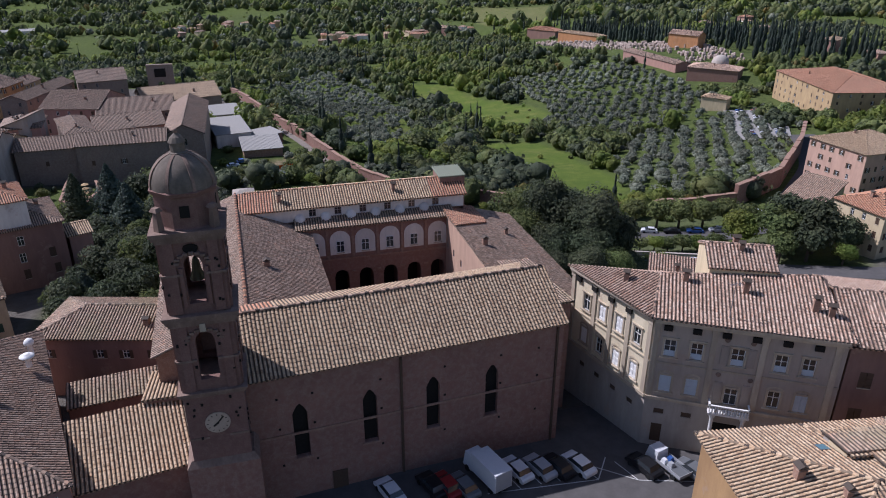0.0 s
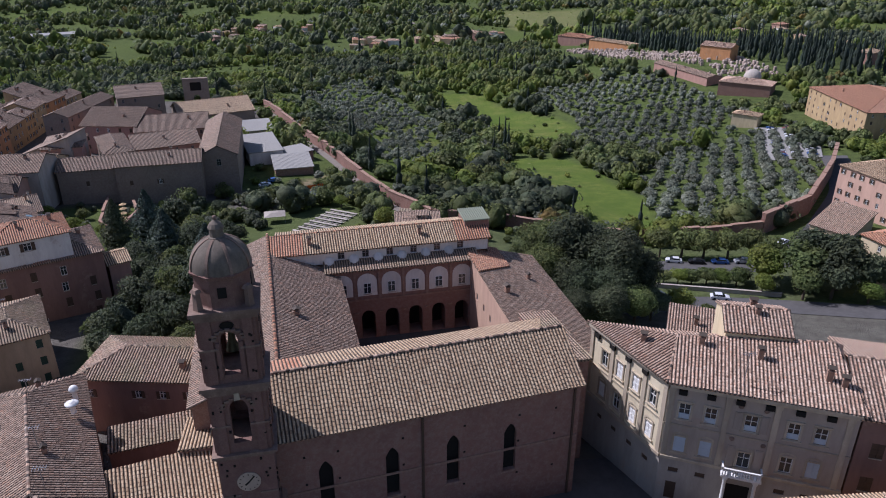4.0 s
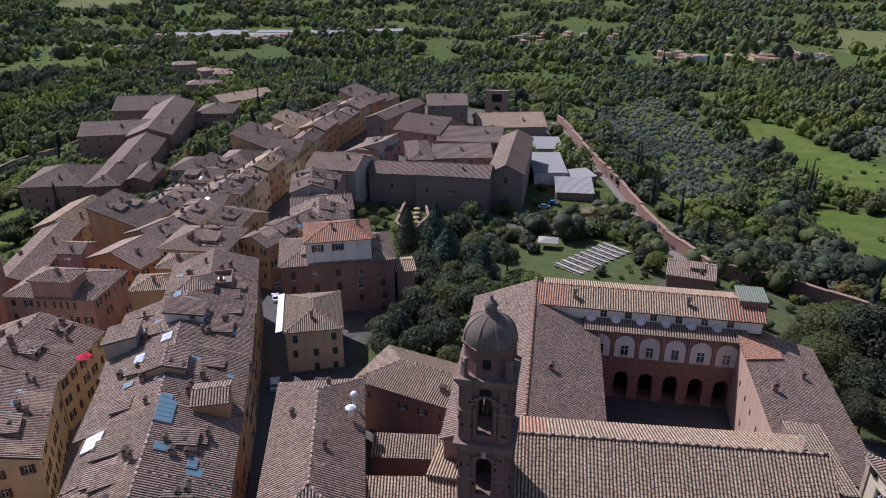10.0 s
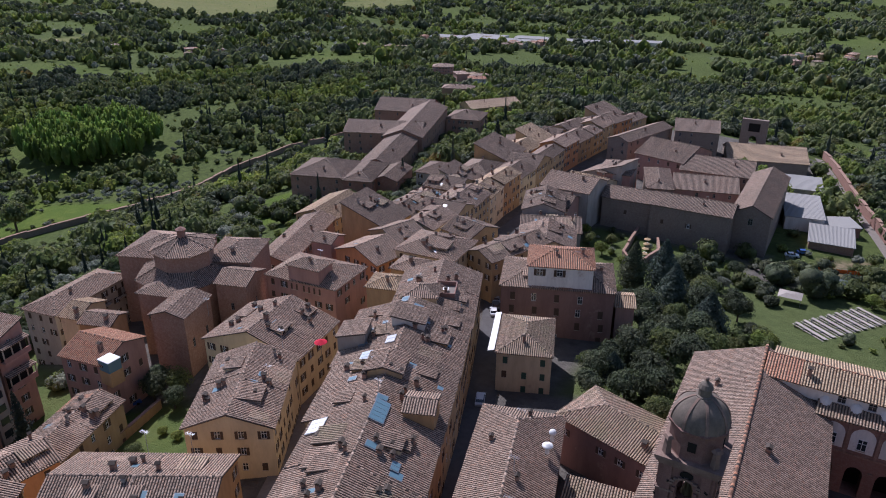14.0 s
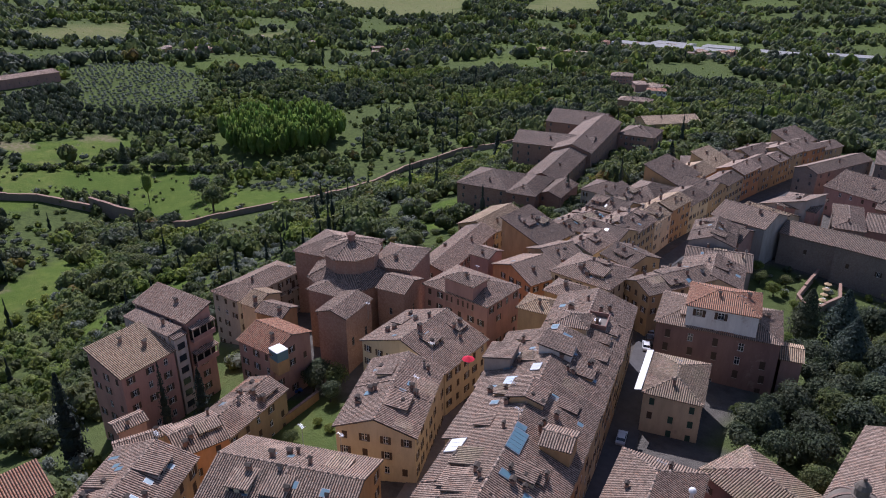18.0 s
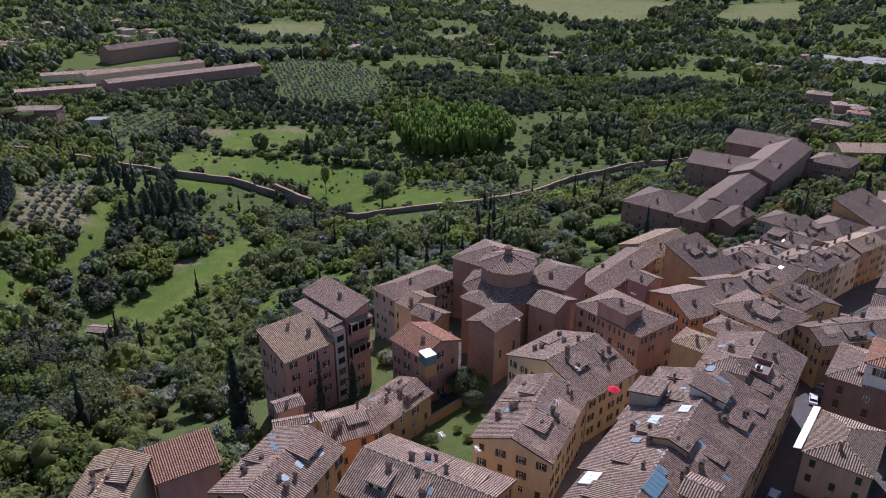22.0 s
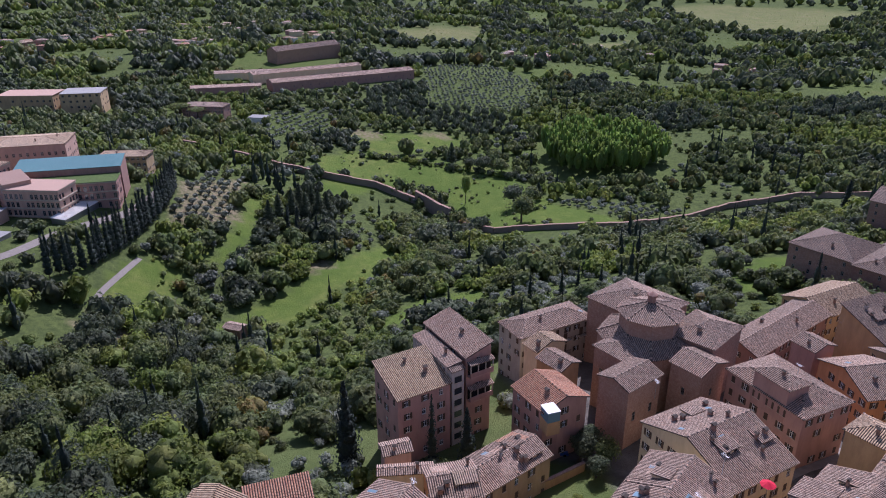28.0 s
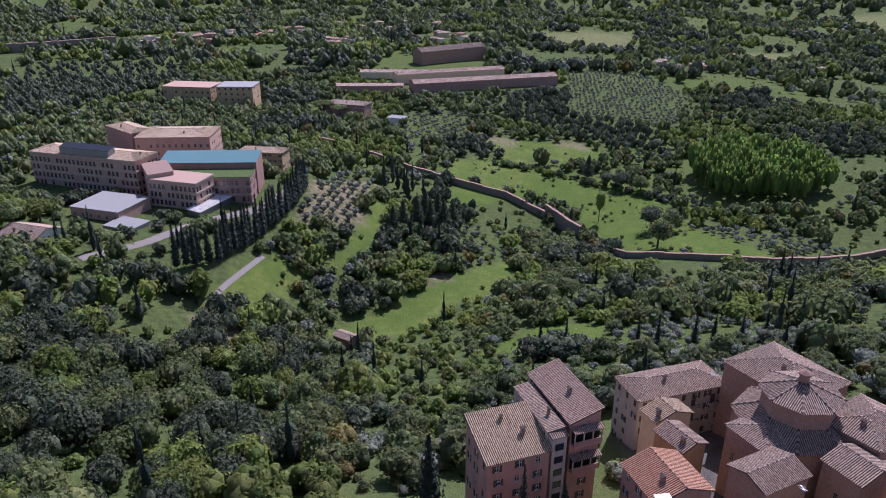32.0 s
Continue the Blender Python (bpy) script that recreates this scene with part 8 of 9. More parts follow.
        if tone[i] < 0.045:
            plant(("cypress", ring), x, y, rs.uniform(1.2, 1.8) * {"close": 1, "near": 1, "mid": 1, "far": 1.4, "rim": 3}[ring], rs.uniform(0.9, 1.3))
        elif kind_[i] > 0.45:
            plant(("light", ring), x, y, rs.uniform(2.6, 4.6) * big, rs.uniform(0.85, 1.15))
        elif kind_[i] < -0.5:
            plant(("dark", ring), x, y, rs.uniform(3.0, 5.2) * big, rs.uniform(0.8, 1.1))
        elif tone[i] > 0.82:
            plant(("olive", ring), x, y, rs.uniform(2.0, 3.0) * big)
        elif tone[i] > 0.79:
            plant(("autumn", ring), x, y, rs.uniform(2.4, 4.0) * big, rs.uniform(0.9, 1.1))
        else:
            plant(("wood", ring), x, y, rs.uniform(2.2, 5.2) * big, rs.uniform(0.85, 1.2))
for p_, gap_, ang, step_ in OLIVES:
    P = np.array(p_)
    c_ = P.mean(0)
    ext = np.abs(P - c_).max() * 1.5
    for i in np.arange(-ext, ext, gap_):
        for j in np.arange(-ext, ext, gap_ * step_):
            x, y = c_[0] + i * math.cos(ang) - j * math.sin(ang) + rs.uniform(-1.3, 1.3), c_[1] + i * math.sin(ang) + j * math.cos(ang) + rs.uniform(-1.3, 1.3)
            if rs.uniform() < 0.86 and inside(p_, x, y) and free(np.array([x]), np.array([y]))[0]:
                d_ = math.hypot(x - 5, y + 55)
                plant(("olive", "close" if d_ < 270 else "near" if d_ < 430 else "mid" if d_ < 900 else "far"), x, y, rs.uniform(2.1, 3.4))
POP = [(-446, 202), (-418, 250), (-440, 288), (-505, 312), (-545, 266), (-508, 212)]
for x in np.arange(-570, -400, 6.4):
    for y in np.arange(190, 332, 6.4):
        px_, py_ = x + rs.uniform(-1.8, 1.8), y + rs.uniform(-1.8, 1.8)
        if inside(POP, px_, py_):
            plant(("poplar", "mid"), px_, py_, rs.uniform(4.4, 5.8), rs.uniform(1.6, 2.0))
# hedges and bushes of the meadow below the wall
for (x0, y0), (x1, y1), n_ in (((-542, 73), (-520, 112), 22), ((-520, 112), (-483, 153), 26), ((-483, 153), (-430, 190), 30), ((-430, 190), (-372, 214), 20), ((-470, 80), (-440, 112), 10), ((-400, 100), (-366, 112), 14), ((-385, 60), (-362, 92), 16)):
    for k in range(n_):
        t = rs.uniform()
        plant((("dark", "dark", "wood", "light")[rs.randint(0, 4)], "near"), x0 + (x1 - x0) * t + rs.uniform(-4, 4), y0 + (y1 - y0) * t + rs.uniform(-4, 4), rs.uniform(2.0, 4.6), rs.uniform(0.8, 1.15))
for _ in range(700):
    x, y = rs.uniform(-560, -335), rs.uniform(30, 205)
    if inside(MEADOWS[12], x, y) and wave(np.array([x]), np.array([y]), 30, 77)[0] > 0.15:
        k_ = rs.randint(0, 6)
        plant((("scrub", "bush", "scrub", "olive", "scrub", "wood")[k_], "near"), x, y, rs.uniform(0.8, 2.2), rs.uniform(0.5, 0.9))
# greenery between the houses at the town's edge
for zone_, count_, big_ in (([(-172, 8), (-158, 24), (-142, 12), (-128, 14), (-118, 14), (-102, 4), (-100, -14), (-106, -30), (-100, -62), (-114, -66), (-140, -45), (-162, -22)], 170, 3.6), ([(-66, 122), (-58, 118), (-40, 112), (-20, 128), (-10, 158), (-62, 162)], 60, 1.9), ([(-160, 24), (-160, 84), (-122, 84), (-118, 66), (-128, 62), (-146, 40)], 40, 3.2)):
    zx, zy = [p[0] for p in zone_], [p[1] for p in zone_]
    for _ in range(count_):
        x, y = rs.uniform(min(zx), max(zx)), rs.uniform(min(zy), max(zy))
        if inside(zone_, x, y) and not ((x > HBOX[:, 0] + 1.5) & (x < HBOX[:, 2] - 1.5) & (y > HBOX[:, 1] + 1.5) & (y < HBOX[:, 3] - 1.5)).any():
            plant((("wood", "light", "dark", "scrub", "olive")[rs.randint(0, 5)], "close"), x, y, rs.uniform(0.35, 1.0) * big_)
# trees at the foot of the far convent
for x0, y0, x1, y1, n_ in ((-180, 126, -152, 131, 12), (-150, 132, -133, 145, 9), (-132, 150, -140, 168, 8), (-141, 172, -156, 210, 14), (-158, 214, -174, 262, 14), (-206, 196, -178, 204, 9)):
    for k in range(n_):
        t = rs.uniform()
        plant((("wood", "dark", "light", "wood")[rs.randint(0, 4)], "close"), x0 + (x1 - x0) * t + rs.uniform(-3, 3), y0 + (y1 - y0) * t + rs.uniform(-3, 3), rs.uniform(2.4, 4.4), rs.uniform(0.9, 1.2))
# shrubs at the foot of the town wall behind the cloister
for _ in range(150):
    x, y = rs.uniform(44, 142), rs.uniform(60, 128)
    if inside([(48, 76), (44, 128), (70, 124), (104, 107), (138, 103), (124, 96), (96, 103), (74, 110), (62, 92), (54, 80)], x, y):
        plant((("wood", "light", "olive", "dark", "scrub")[rs.randint(0, 5)], "close"), x, y, rs.uniform(1.2, 2.9), rs.uniform(0.8, 1.1))
# the shaded convent garden
for _ in range(420):
    x, y = rs.uniform(-30, 34), rs.uniform(44, 176)
    if inside([(-24, 45), (-30, 58), (-27, 96), (-40, 108), (-44, 132), (-22, 156), (-6, 160), (2, 172), (26, 178), (34, 150), (36, 126), (30, 112), (4, 104), (-2, 58), (-6, 45)], x, y) and not inside([(-6, 112), (8, 104), (34, 140), (22, 158), (4, 140)], x, y):
        k_ = rs.randint(0, 5)
        plant((("dark", "wood", "bush", "scrub", "dark")[k_], "close"), x, y, rs.uniform(1.4, 3.4) if k_ in (0, 1, 4) else rs.uniform(0.8, 1.8))
COUNT = {"grand": 460, "close": 130, "near": 56, "mid": 12, "far": 6, "rim": 3}
LOOK = {"wood": ("broad", LEAF_WOOD, "mixed green oak wood on the slopes"), "dark": ("broad", LEAF_DARK, "dark holm oak wood in the valley"), "light": ("broad", LEAF_LIGHT, "bright green acacia thicket on the slope"),
        "olive": ("olive", LEAF_OLIVE, "silvery olive trees of the groves"), "cypress": ("cypress", LEAF_CYPRESS, "dark slender cypresses among the woods"), "poplar": ("poplar", LEAF_POPLAR, "dense bright poplar plantation in the valley"),
        "scrub": ("bush", LEAF_WOOD, "grey-green scrub on the open slopes"), "bush": ("bush", LEAF_LIGHT, "low green bushes in the meadows"), "autumn": ("broad", LEAF_AUTUMN, "trees turning brown among the woods")}
for q_, ((kd, ring), pl) in enumerate(PLANTS.items()):
    shape, mt, lb = LOOK[kd]
    n_ = COUNT[ring] if kd != "bush" else COUNT[ring] // 2
    stand("wood", lb + {"grand": " with broad crowns", "close": "", "near": " below the town", "mid": ", farther off", "far": " of the far hills", "rim": " along the horizon"}[ring], shape, pl, mt, n_, 3 + q_)


# ---------------------------------------------------------------- single trees
def quads_mesh(name, v, f, material):
    me = bpy.data.meshes.new(name)
    me.vertices.add(len(v))
    me.vertices.foreach_set("co", np.asarray(v, np.float32).ravel())
    me.loops.add(f.size)
    me.loops.foreach_set("vertex_index", np.asarray(f, np.int32).ravel())
    me.polygons.add(len(f))
    me.polygons.foreach_set("loop_start", np.arange(0, f.size, 4, dtype=np.int32))
    me.update(calc_edges=True)
    me.materials.append(material)
    return me


def trunk_geo(h, r, limbs, seed, spread):
    """A tapered stem with limbs that rise into the crown."""
    rr = random.Random(seed)
    g = Geo()
    g.lathe([(r * 1.5, -1.0), (r * 1.1, 0.4), (r * 0.9, h * 0.5), (r * 0.55, h)], 8)
    for k in range(limbs):
        a = k * 2.4 + rr.uniform(-0.4, 0.4)
        z0 = h * rr.uniform(0.55, 0.9)
        p0, p1 = Vector((0, 0, z0)), Vector((math.cos(a) * spread, math.sin(a) * spread, z0 + spread * rr.uniform(0.5, 0.9)))
        d = (p1 - p0).normalized()
        s = d.cross(Vector((0, 0, 1))).normalized()
        t = d.cross(s)
        o = len(g.v)
        for p, q in ((p0, r * 0.45), (p1, r * 0.14)):
            g.v += [tuple(p + (s * math.cos(i * math.pi / 2.5) + t * math.sin(i * math.pi / 2.5)) * q) for i in range(5)]
        for i in range(5):
            g.f.append((o + i, o + (i + 1) % 5, o + 5 + (i + 1) % 5, o + 5 + i))
            g.m.append(0)
    return g


TREES = {}


def tree(kind, x, y, r, h, label, category="tree", group="", seed=1, leaves=1500, z=None):
    """kind: broad, cypress, conifer, pine, olive, poplar. r: crown radius, h: whole height."""
    leaf = {"broad": LEAF_WOOD, "dark": LEAF_DARK, "light": LEAF_LIGHT, "cypress": LEAF_CYPRESS, "conifer": LEAF_DARK, "pine": LEAF_WOOD, "olive": LEAF_OLIVE, "cedar": LEAF_CEDAR}[kind]
    key = (kind, seed, leaves, round(h / r * 2) / 2)
    if key not in TREES:
        cone = kind in ("cypress", "conifer", "cedar")
        stem = {"dark": 0.08, "cypress": 0.04, "conifer": 0.08, "cedar": 0.08, "pine": 0.62}.get(kind, 0.1)
        asp = key[3]
        rz = (1 - stem) / 2 * asp
        n_ = leaves
        v1, f1 = leaf_cloud(n_, 1.0, rz, seed + 50, quad=(0.03 if n_ > 3000 else 0.055 if n_ > 1000 else 0.075 if n_ > 600 else 0.1), cone=cone, lumps=16)
        v2, f2 = lump_shell(7 if cone else 10, 0.78 if not cone else 0.88, rz * (0.78 if not cone else 0.93), seed + 50, 6, cone)
        v, f = np.concatenate([v1, v2]), np.concatenate([f1, f2 + len(v1)])
        v[:, 2] += asp - rz
        crown = quads_mesh("crown", v, f, leaf)
        crown.polygons.foreach_set("use_smooth", np.arange(len(f)) >= len(f1))
        tg = trunk_geo(asp - rz, 0.06, 0 if cone else 6, seed, 0.45)
        tm = bpy.data.meshes.new("trunk")
        tm.from_pydata(tg.v, [], tg.f)
        tm.materials.append(BARK)
        TREES[key] = (crown, tm)
    ob = thing("tree", x, y, ground_at(x, y) - 0.3 if z is None else z, label, category, group)
    turn = Matrix.Rotation((x * 7.3 + y * 3.1) % 6.28, 4, "Z")
    size = Matrix.Diagonal((r, r, h / key[3], 1))
    share("crown", TREES[key][0], turn @ size, ob)
    share("trunk", TREES[key][1], turn @ size, ob)
    return ob


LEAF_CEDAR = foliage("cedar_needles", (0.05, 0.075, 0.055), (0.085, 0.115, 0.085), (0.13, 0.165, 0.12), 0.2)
BIG = [(60, 75, 7.0, 19), (66, 71, 7.8, 24), (73, 64, 7.4, 22), (64, 80, 7, 19), (73, 73, 7.4, 21), (77.5, 64, 6.0, 16), (57, 67, 5.6, 16), (69.5, 60, 6.0, 16), (62, 62, 5.6, 14), (55, 74, 5.0, 13), (60, 53, 4.6, 11), (66, 52, 5.0, 12), (72, 53, 4.8, 11), (78, 57, 4.2, 9)]
for k, (x, y, r, h) in enumerate(BIG):
    tree("dark" if k % 3 else "broad", x, y, r, h, "large dense dark green holm oak behind the cloister", "tree", "holm oaks", k % 3, 9000)
for k, (x, y, r) in enumerate(((103, 97.5, 4.4), (108, 95, 4.8), (113, 92.5, 5.0), (118.5, 90, 4.8), (124, 88.5, 4.6))):
    tree("broad", x, y, r, 10, "round street tree beside the lower road", "tree", "street trees", 4 + k % 2, 1300)
PARAPET = [(86, 77), (90, 75.6), (95, 73), (100, 70.2), (106, 66.4), (113, 61.5)]
pw = thing("parapet", 86, 77, ground_at(86, 77), "low pale stone parapet along the palace road", "parapet")
for (x0, y0), (x1, y1) in zip(PARAPET, PARAPET[1:]):
    za, zb = ground_at(x0, y0) - ground_at(86, 77), ground_at(x1, y1) - ground_at(86, 77)
    d_ = Vector((x1 - x0, y1 - y0)).normalized()
    q_ = (-d_.y * 0.22, d_.x * 0.22)
    for nm_, lo_, hi_, wd_ in (("wall_section", -0.6, 0.95, 1.0), ("coping", 0.95, 1.08, 1.35)):
        g = Geo()
        A, B = (x0 - 86, y0 - 77), (x1 - 86, y1 - 77)
        ring_ = [(A[0] + q_[0] * wd_, A[1] + q_[1] * wd_, za), (B[0] + q_[0] * wd_, B[1] + q_[1] * wd_, zb), (B[0] - q_[0] * wd_, B[1] - q_[1] * wd_, zb), (A[0] - q_[0] * wd_, A[1] - q_[1] * wd_, za)]
        lo4, hi4 = [(x, y, z + lo_) for x, y, z in ring_], [(x, y, z + hi_) for x, y, z in ring_]
        g.poly(hi4[::-1])
        for k in range(4):
            g.poly([lo4[k], hi4[k], hi4[(k + 1) % 4], lo4[(k + 1) % 4]])
        g.make(nm_, PLASTER_GREY, pw)
BANK = ((113, 68, 5.2, 12, "light"), (118, 73, 5.4, 12, "broad"), (119, 64, 6.2, 14, "broad"), (125, 68, 6.4, 15, "dark"), (127, 61, 6.4, 15, "dark"), (122, 57, 5.2, 11, "dark"), (116, 58.5, 4.6, 9, "broad"), (131, 57, 5.0, 11, "dark"), (133, 68, 5.6, 12, "broad"), (127, 52, 3.4, 6, "light"), (110, 64.5, 3.0, 6, "light"),
        (93, 78, 2.4, 4.4, "broad"), (96, 76.5, 2.7, 5, "light"), (99, 75.5, 2.5, 4.6, "broad"), (102, 74, 3.0, 5.4, "broad"), (105, 72.5, 2.8, 5, "light"), (108, 71, 3.0, 5.6, "broad"), (111, 73, 2.6, 4.6, "dark"), (86, 59, 3.8, 7, "light"), (90, 55, 2.4, 4, "broad"), (100, 79, 2.0, 3.4, "broad"), (107, 76, 2.0, 3.6, "light"), (136, 80, 4.6, 9, "broad"), (142, 77, 4.6, 9, "dark"))
for k, (x, y, r, h, kd) in enumerate(BANK):
    tree(kd, x, y, r, h, "leafy green tree on the bank by the road", "tree", "bank trees", 6 + k % 3, 1500)
GARDEN = ((-27, 55, 3.6, 7, "dark"), (-23, 50, 3.2, 6, "broad"), (-28, 62, 3.8, 8, "dark"), (-20, 56, 3.8, 8, "dark"), (-27, 69, 3.6, 8, "dark"), (-15, 60, 4.0, 9, "dark"), (-12, 50, 3.4, 7, "broad"), (-36, 117, 4.6, 16, "conifer"), (-29, 121, 5.0, 17, "cedar"), (-23, 127, 4.6, 15, "dark"), (-13, 100, 4.8, 12, "cedar"), (-21, 100, 3.8, 8, "broad"), (-26, 92, 4.2, 9, "dark"),
          (-20, 90, 4.4, 9, "dark"), (-12, 74, 5.2, 11, "dark"), (-17, 78, 4.6, 10, "broad"), (-22, 84, 4.2, 9, "dark"), (-25, 64, 3.4, 7, "cedar"), (-31, 66, 2.6, 4.5, "broad"), (-18, 66, 4.4, 9, "dark"),
          (0, 98, 3.4, 6, "light"), (-6, 92, 2.6, 5, "broad"), (-44, 135, 2.2, 4, "light"), (-52, 140, 2.8, 5, "light"), (-58, 145, 2.6, 5, "broad"), (-62, 152, 2.6, 5, "light"), (-52, 150, 2.2, 4, "broad"),
          (-15, 136, 2.4, 4.5, "olive"), (-4, 138, 2.2, 4, "olive"), (4, 150, 2.6, 5, "olive"), (29, 132, 3.0, 6, "dark"), (32, 124, 3.6, 7, "light"), (36, 117, 3.2, 6, "broad"), (22, 148, 2.6, 5, "light"),
          (-8, 62, 4.2, 9, "dark"), (-24, 74, 4.4, 10, "dark"), (-9, 68, 4.0, 9, "broad"), (-28, 100, 4.4, 11, "dark"), (-16, 108, 4.6, 12, "dark"), (-24, 112, 4.8, 14, "cedar"), (-8, 114, 3.6, 8, "dark"),
          (-18, 118, 4.2, 11, "broad"), (-30, 130, 4.0, 10, "dark"), (-10, 122, 3.4, 7, "dark"), (-14, 148, 3.0, 6, "dark"), (-2, 156, 3.2, 6, "dark"), (-28, 140, 3.4, 7, "broad"), (-14, 92, 4.4, 10, "dark"),
          (-10, 86, 4.4, 9, "broad"), (-33, 104, 3.8, 8, "dark"), (-38, 108, 3.0, 6, "light"), (30, 165, 2.6, 5, "broad"), (28, 178, 2.8, 5, "dark"), (-4, 108, 2.0, 3.5, "dark"))
for k, (x, y, r, h, kd) in enumerate(GARDEN):
    tree(kd, x, y, r, h, {"conifer": "tall dark conifer in the convent garden", "cedar": "blue-grey cedar in the convent garden", "olive": "small silvery olive tree in the garden"}.get(kd, "leafy garden tree beside the convent lawn"), "tree", "garden trees", 10 + k % 4, 1500)
COURT = ((-104, 15, 3.6, 8, "dark"), (-101, 19, 3.2, 7, "broad"), (-107, 19, 3.0, 7, "dark"), (-98, 15, 2.8, 6, "dark"), (-92, 1, 2.0, 3.5, "broad"), (-89, 8, 1.4, 2.2, "light"), (-93, 8, 1.3, 2.0, "light"), (-114, 12, 2.4, 5, "light"), (-120, 10, 2.6, 5, "light"))
for k, (x, y, r, h, kd) in enumerate(COURT):
    tree(kd, x, y, r, h, "bushy tree in a walled town garden", "tree", "court trees", 14 + k % 3, 1500)
CYP = [(-124, -29, 3.2, 22), (-114.6, -13.4, 1.4, 19), (-112.6, -6.6, 2.1, 15), (-141, 163, 1.6, 13), (-127, 218, 3.4, 18), (-267, 271, 3.2, 16), (-251, 273, 3.0, 15)]
CYP += [(x, y, 1.25, 12.5) for x, y in ((-230, 23), (-226, 31), (-213, 51), (-211, 57), (-206, 67), (-205, 73), (-198, 78), (-201, 88), (-212, 108), (-208, 112))]
ROWC = ((-296, -112), (-309, -98), (-326, -89), (-353, -79), (-382, -69), (-412, -64))
for (x0, y0), (x1, y1), n_ in zip(ROWC, ROWC[1:], (5, 6, 8, 9, 8)):
    CYP += [(x0 + (x1 - x0) * k / n_ + rs.uniform(-0.8, 0.8), y0 + (y1 - y0) * k / n_ + rs.uniform(-0.8, 0.8), rs.uniform(2.0, 2.7), rs.uniform(17, 22)) for k in range(n_)]
CYP += [(-372 + rs.uniform(-9, 9), -2 + rs.uniform(-8, 8), 1.7, 13) for _ in range(8)]
for k, (x, y, r, h) in enumerate(CYP):
    tree("cypress", x, y, r, h, "slender dark green cypress", "cypress", "cypresses", 20 + k % 3, 420)
for k, (x, y, r, h) in enumerate(((-700, -60, 12, 14), (-690, -45, 10, 13), (29, 448, 8, 13), (0, 398, 8, 11), (-13, 440, 8, 12), (-300, 40, 8, 10), (-310, 50, 8, 10), (-298, 55, 7, 10), (-320, 62, 7, 9))):
    tree("pine" if k < 3 else "broad", x, y, r, h, "broad umbrella pine with a flat crown", "pine", "umbrella pines", 24 + k % 2, 1400)
for k, (x, y, r, h, kd) in enumerate(((-366, 129, 9.5, 19, "broad"), (-400, 140, 9.0, 18, "dark"), (-392, 148, 8.0, 16, "broad"), (-430, 118, 4.4, 24, "light"), (-509, 137, 4.6, 19, "conifer"), (-483, 153, 9.0, 15, "dark"), (-474, 164, 8.0, 14, "broad"), (-492, 146, 6.0, 12, "dark"), (-420, 96, 3.6, 15, "conifer"), (-405, 160, 3.4, 13, "conifer"),
                                      (-382, -12, 4.2, 18, "conifer"), (-387, -4, 4.4, 20, "conifer"), (-391, 4, 4.0, 18, "conifer"), (-394, 12, 4.4, 19, "conifer"), (-400, 18, 4.0, 17, "conifer"), (-398, 2, 4.6, 21, "conifer"), (-404, 10, 4.2, 19, "conifer"), (-376, -18, 3.8, 16, "conifer"), (-340, -190, 8, 14, "broad"), (-348, -182, 7, 13, "light"))):
    tree(kd, x, y, r, h, "tall dark conifer on the slope below the wall" if kd == "conifer" else "tall single tree in the meadow below the wall", "tree", "meadow trees", 26 + k % 2, 1500)


# ---------------------------------------------------------------- cars
CARP = {k: plain("car_" + k, c, 0.3, 0.2, 0.08) for k, c in {"white": (0.75, 0.76, 0.78), "silver": (0.42, 0.43, 0.45), "black": (0.02, 0.02, 0.023), "blue": (0.05, 0.12, 0.35), "red": (0.28, 0.03, 0.03), "grey": (0.16, 0.17, 0.18)}.items()}
RUBBER = plain("rubber", (0.02, 0.02, 0.02), 0.9)
CARM = {}


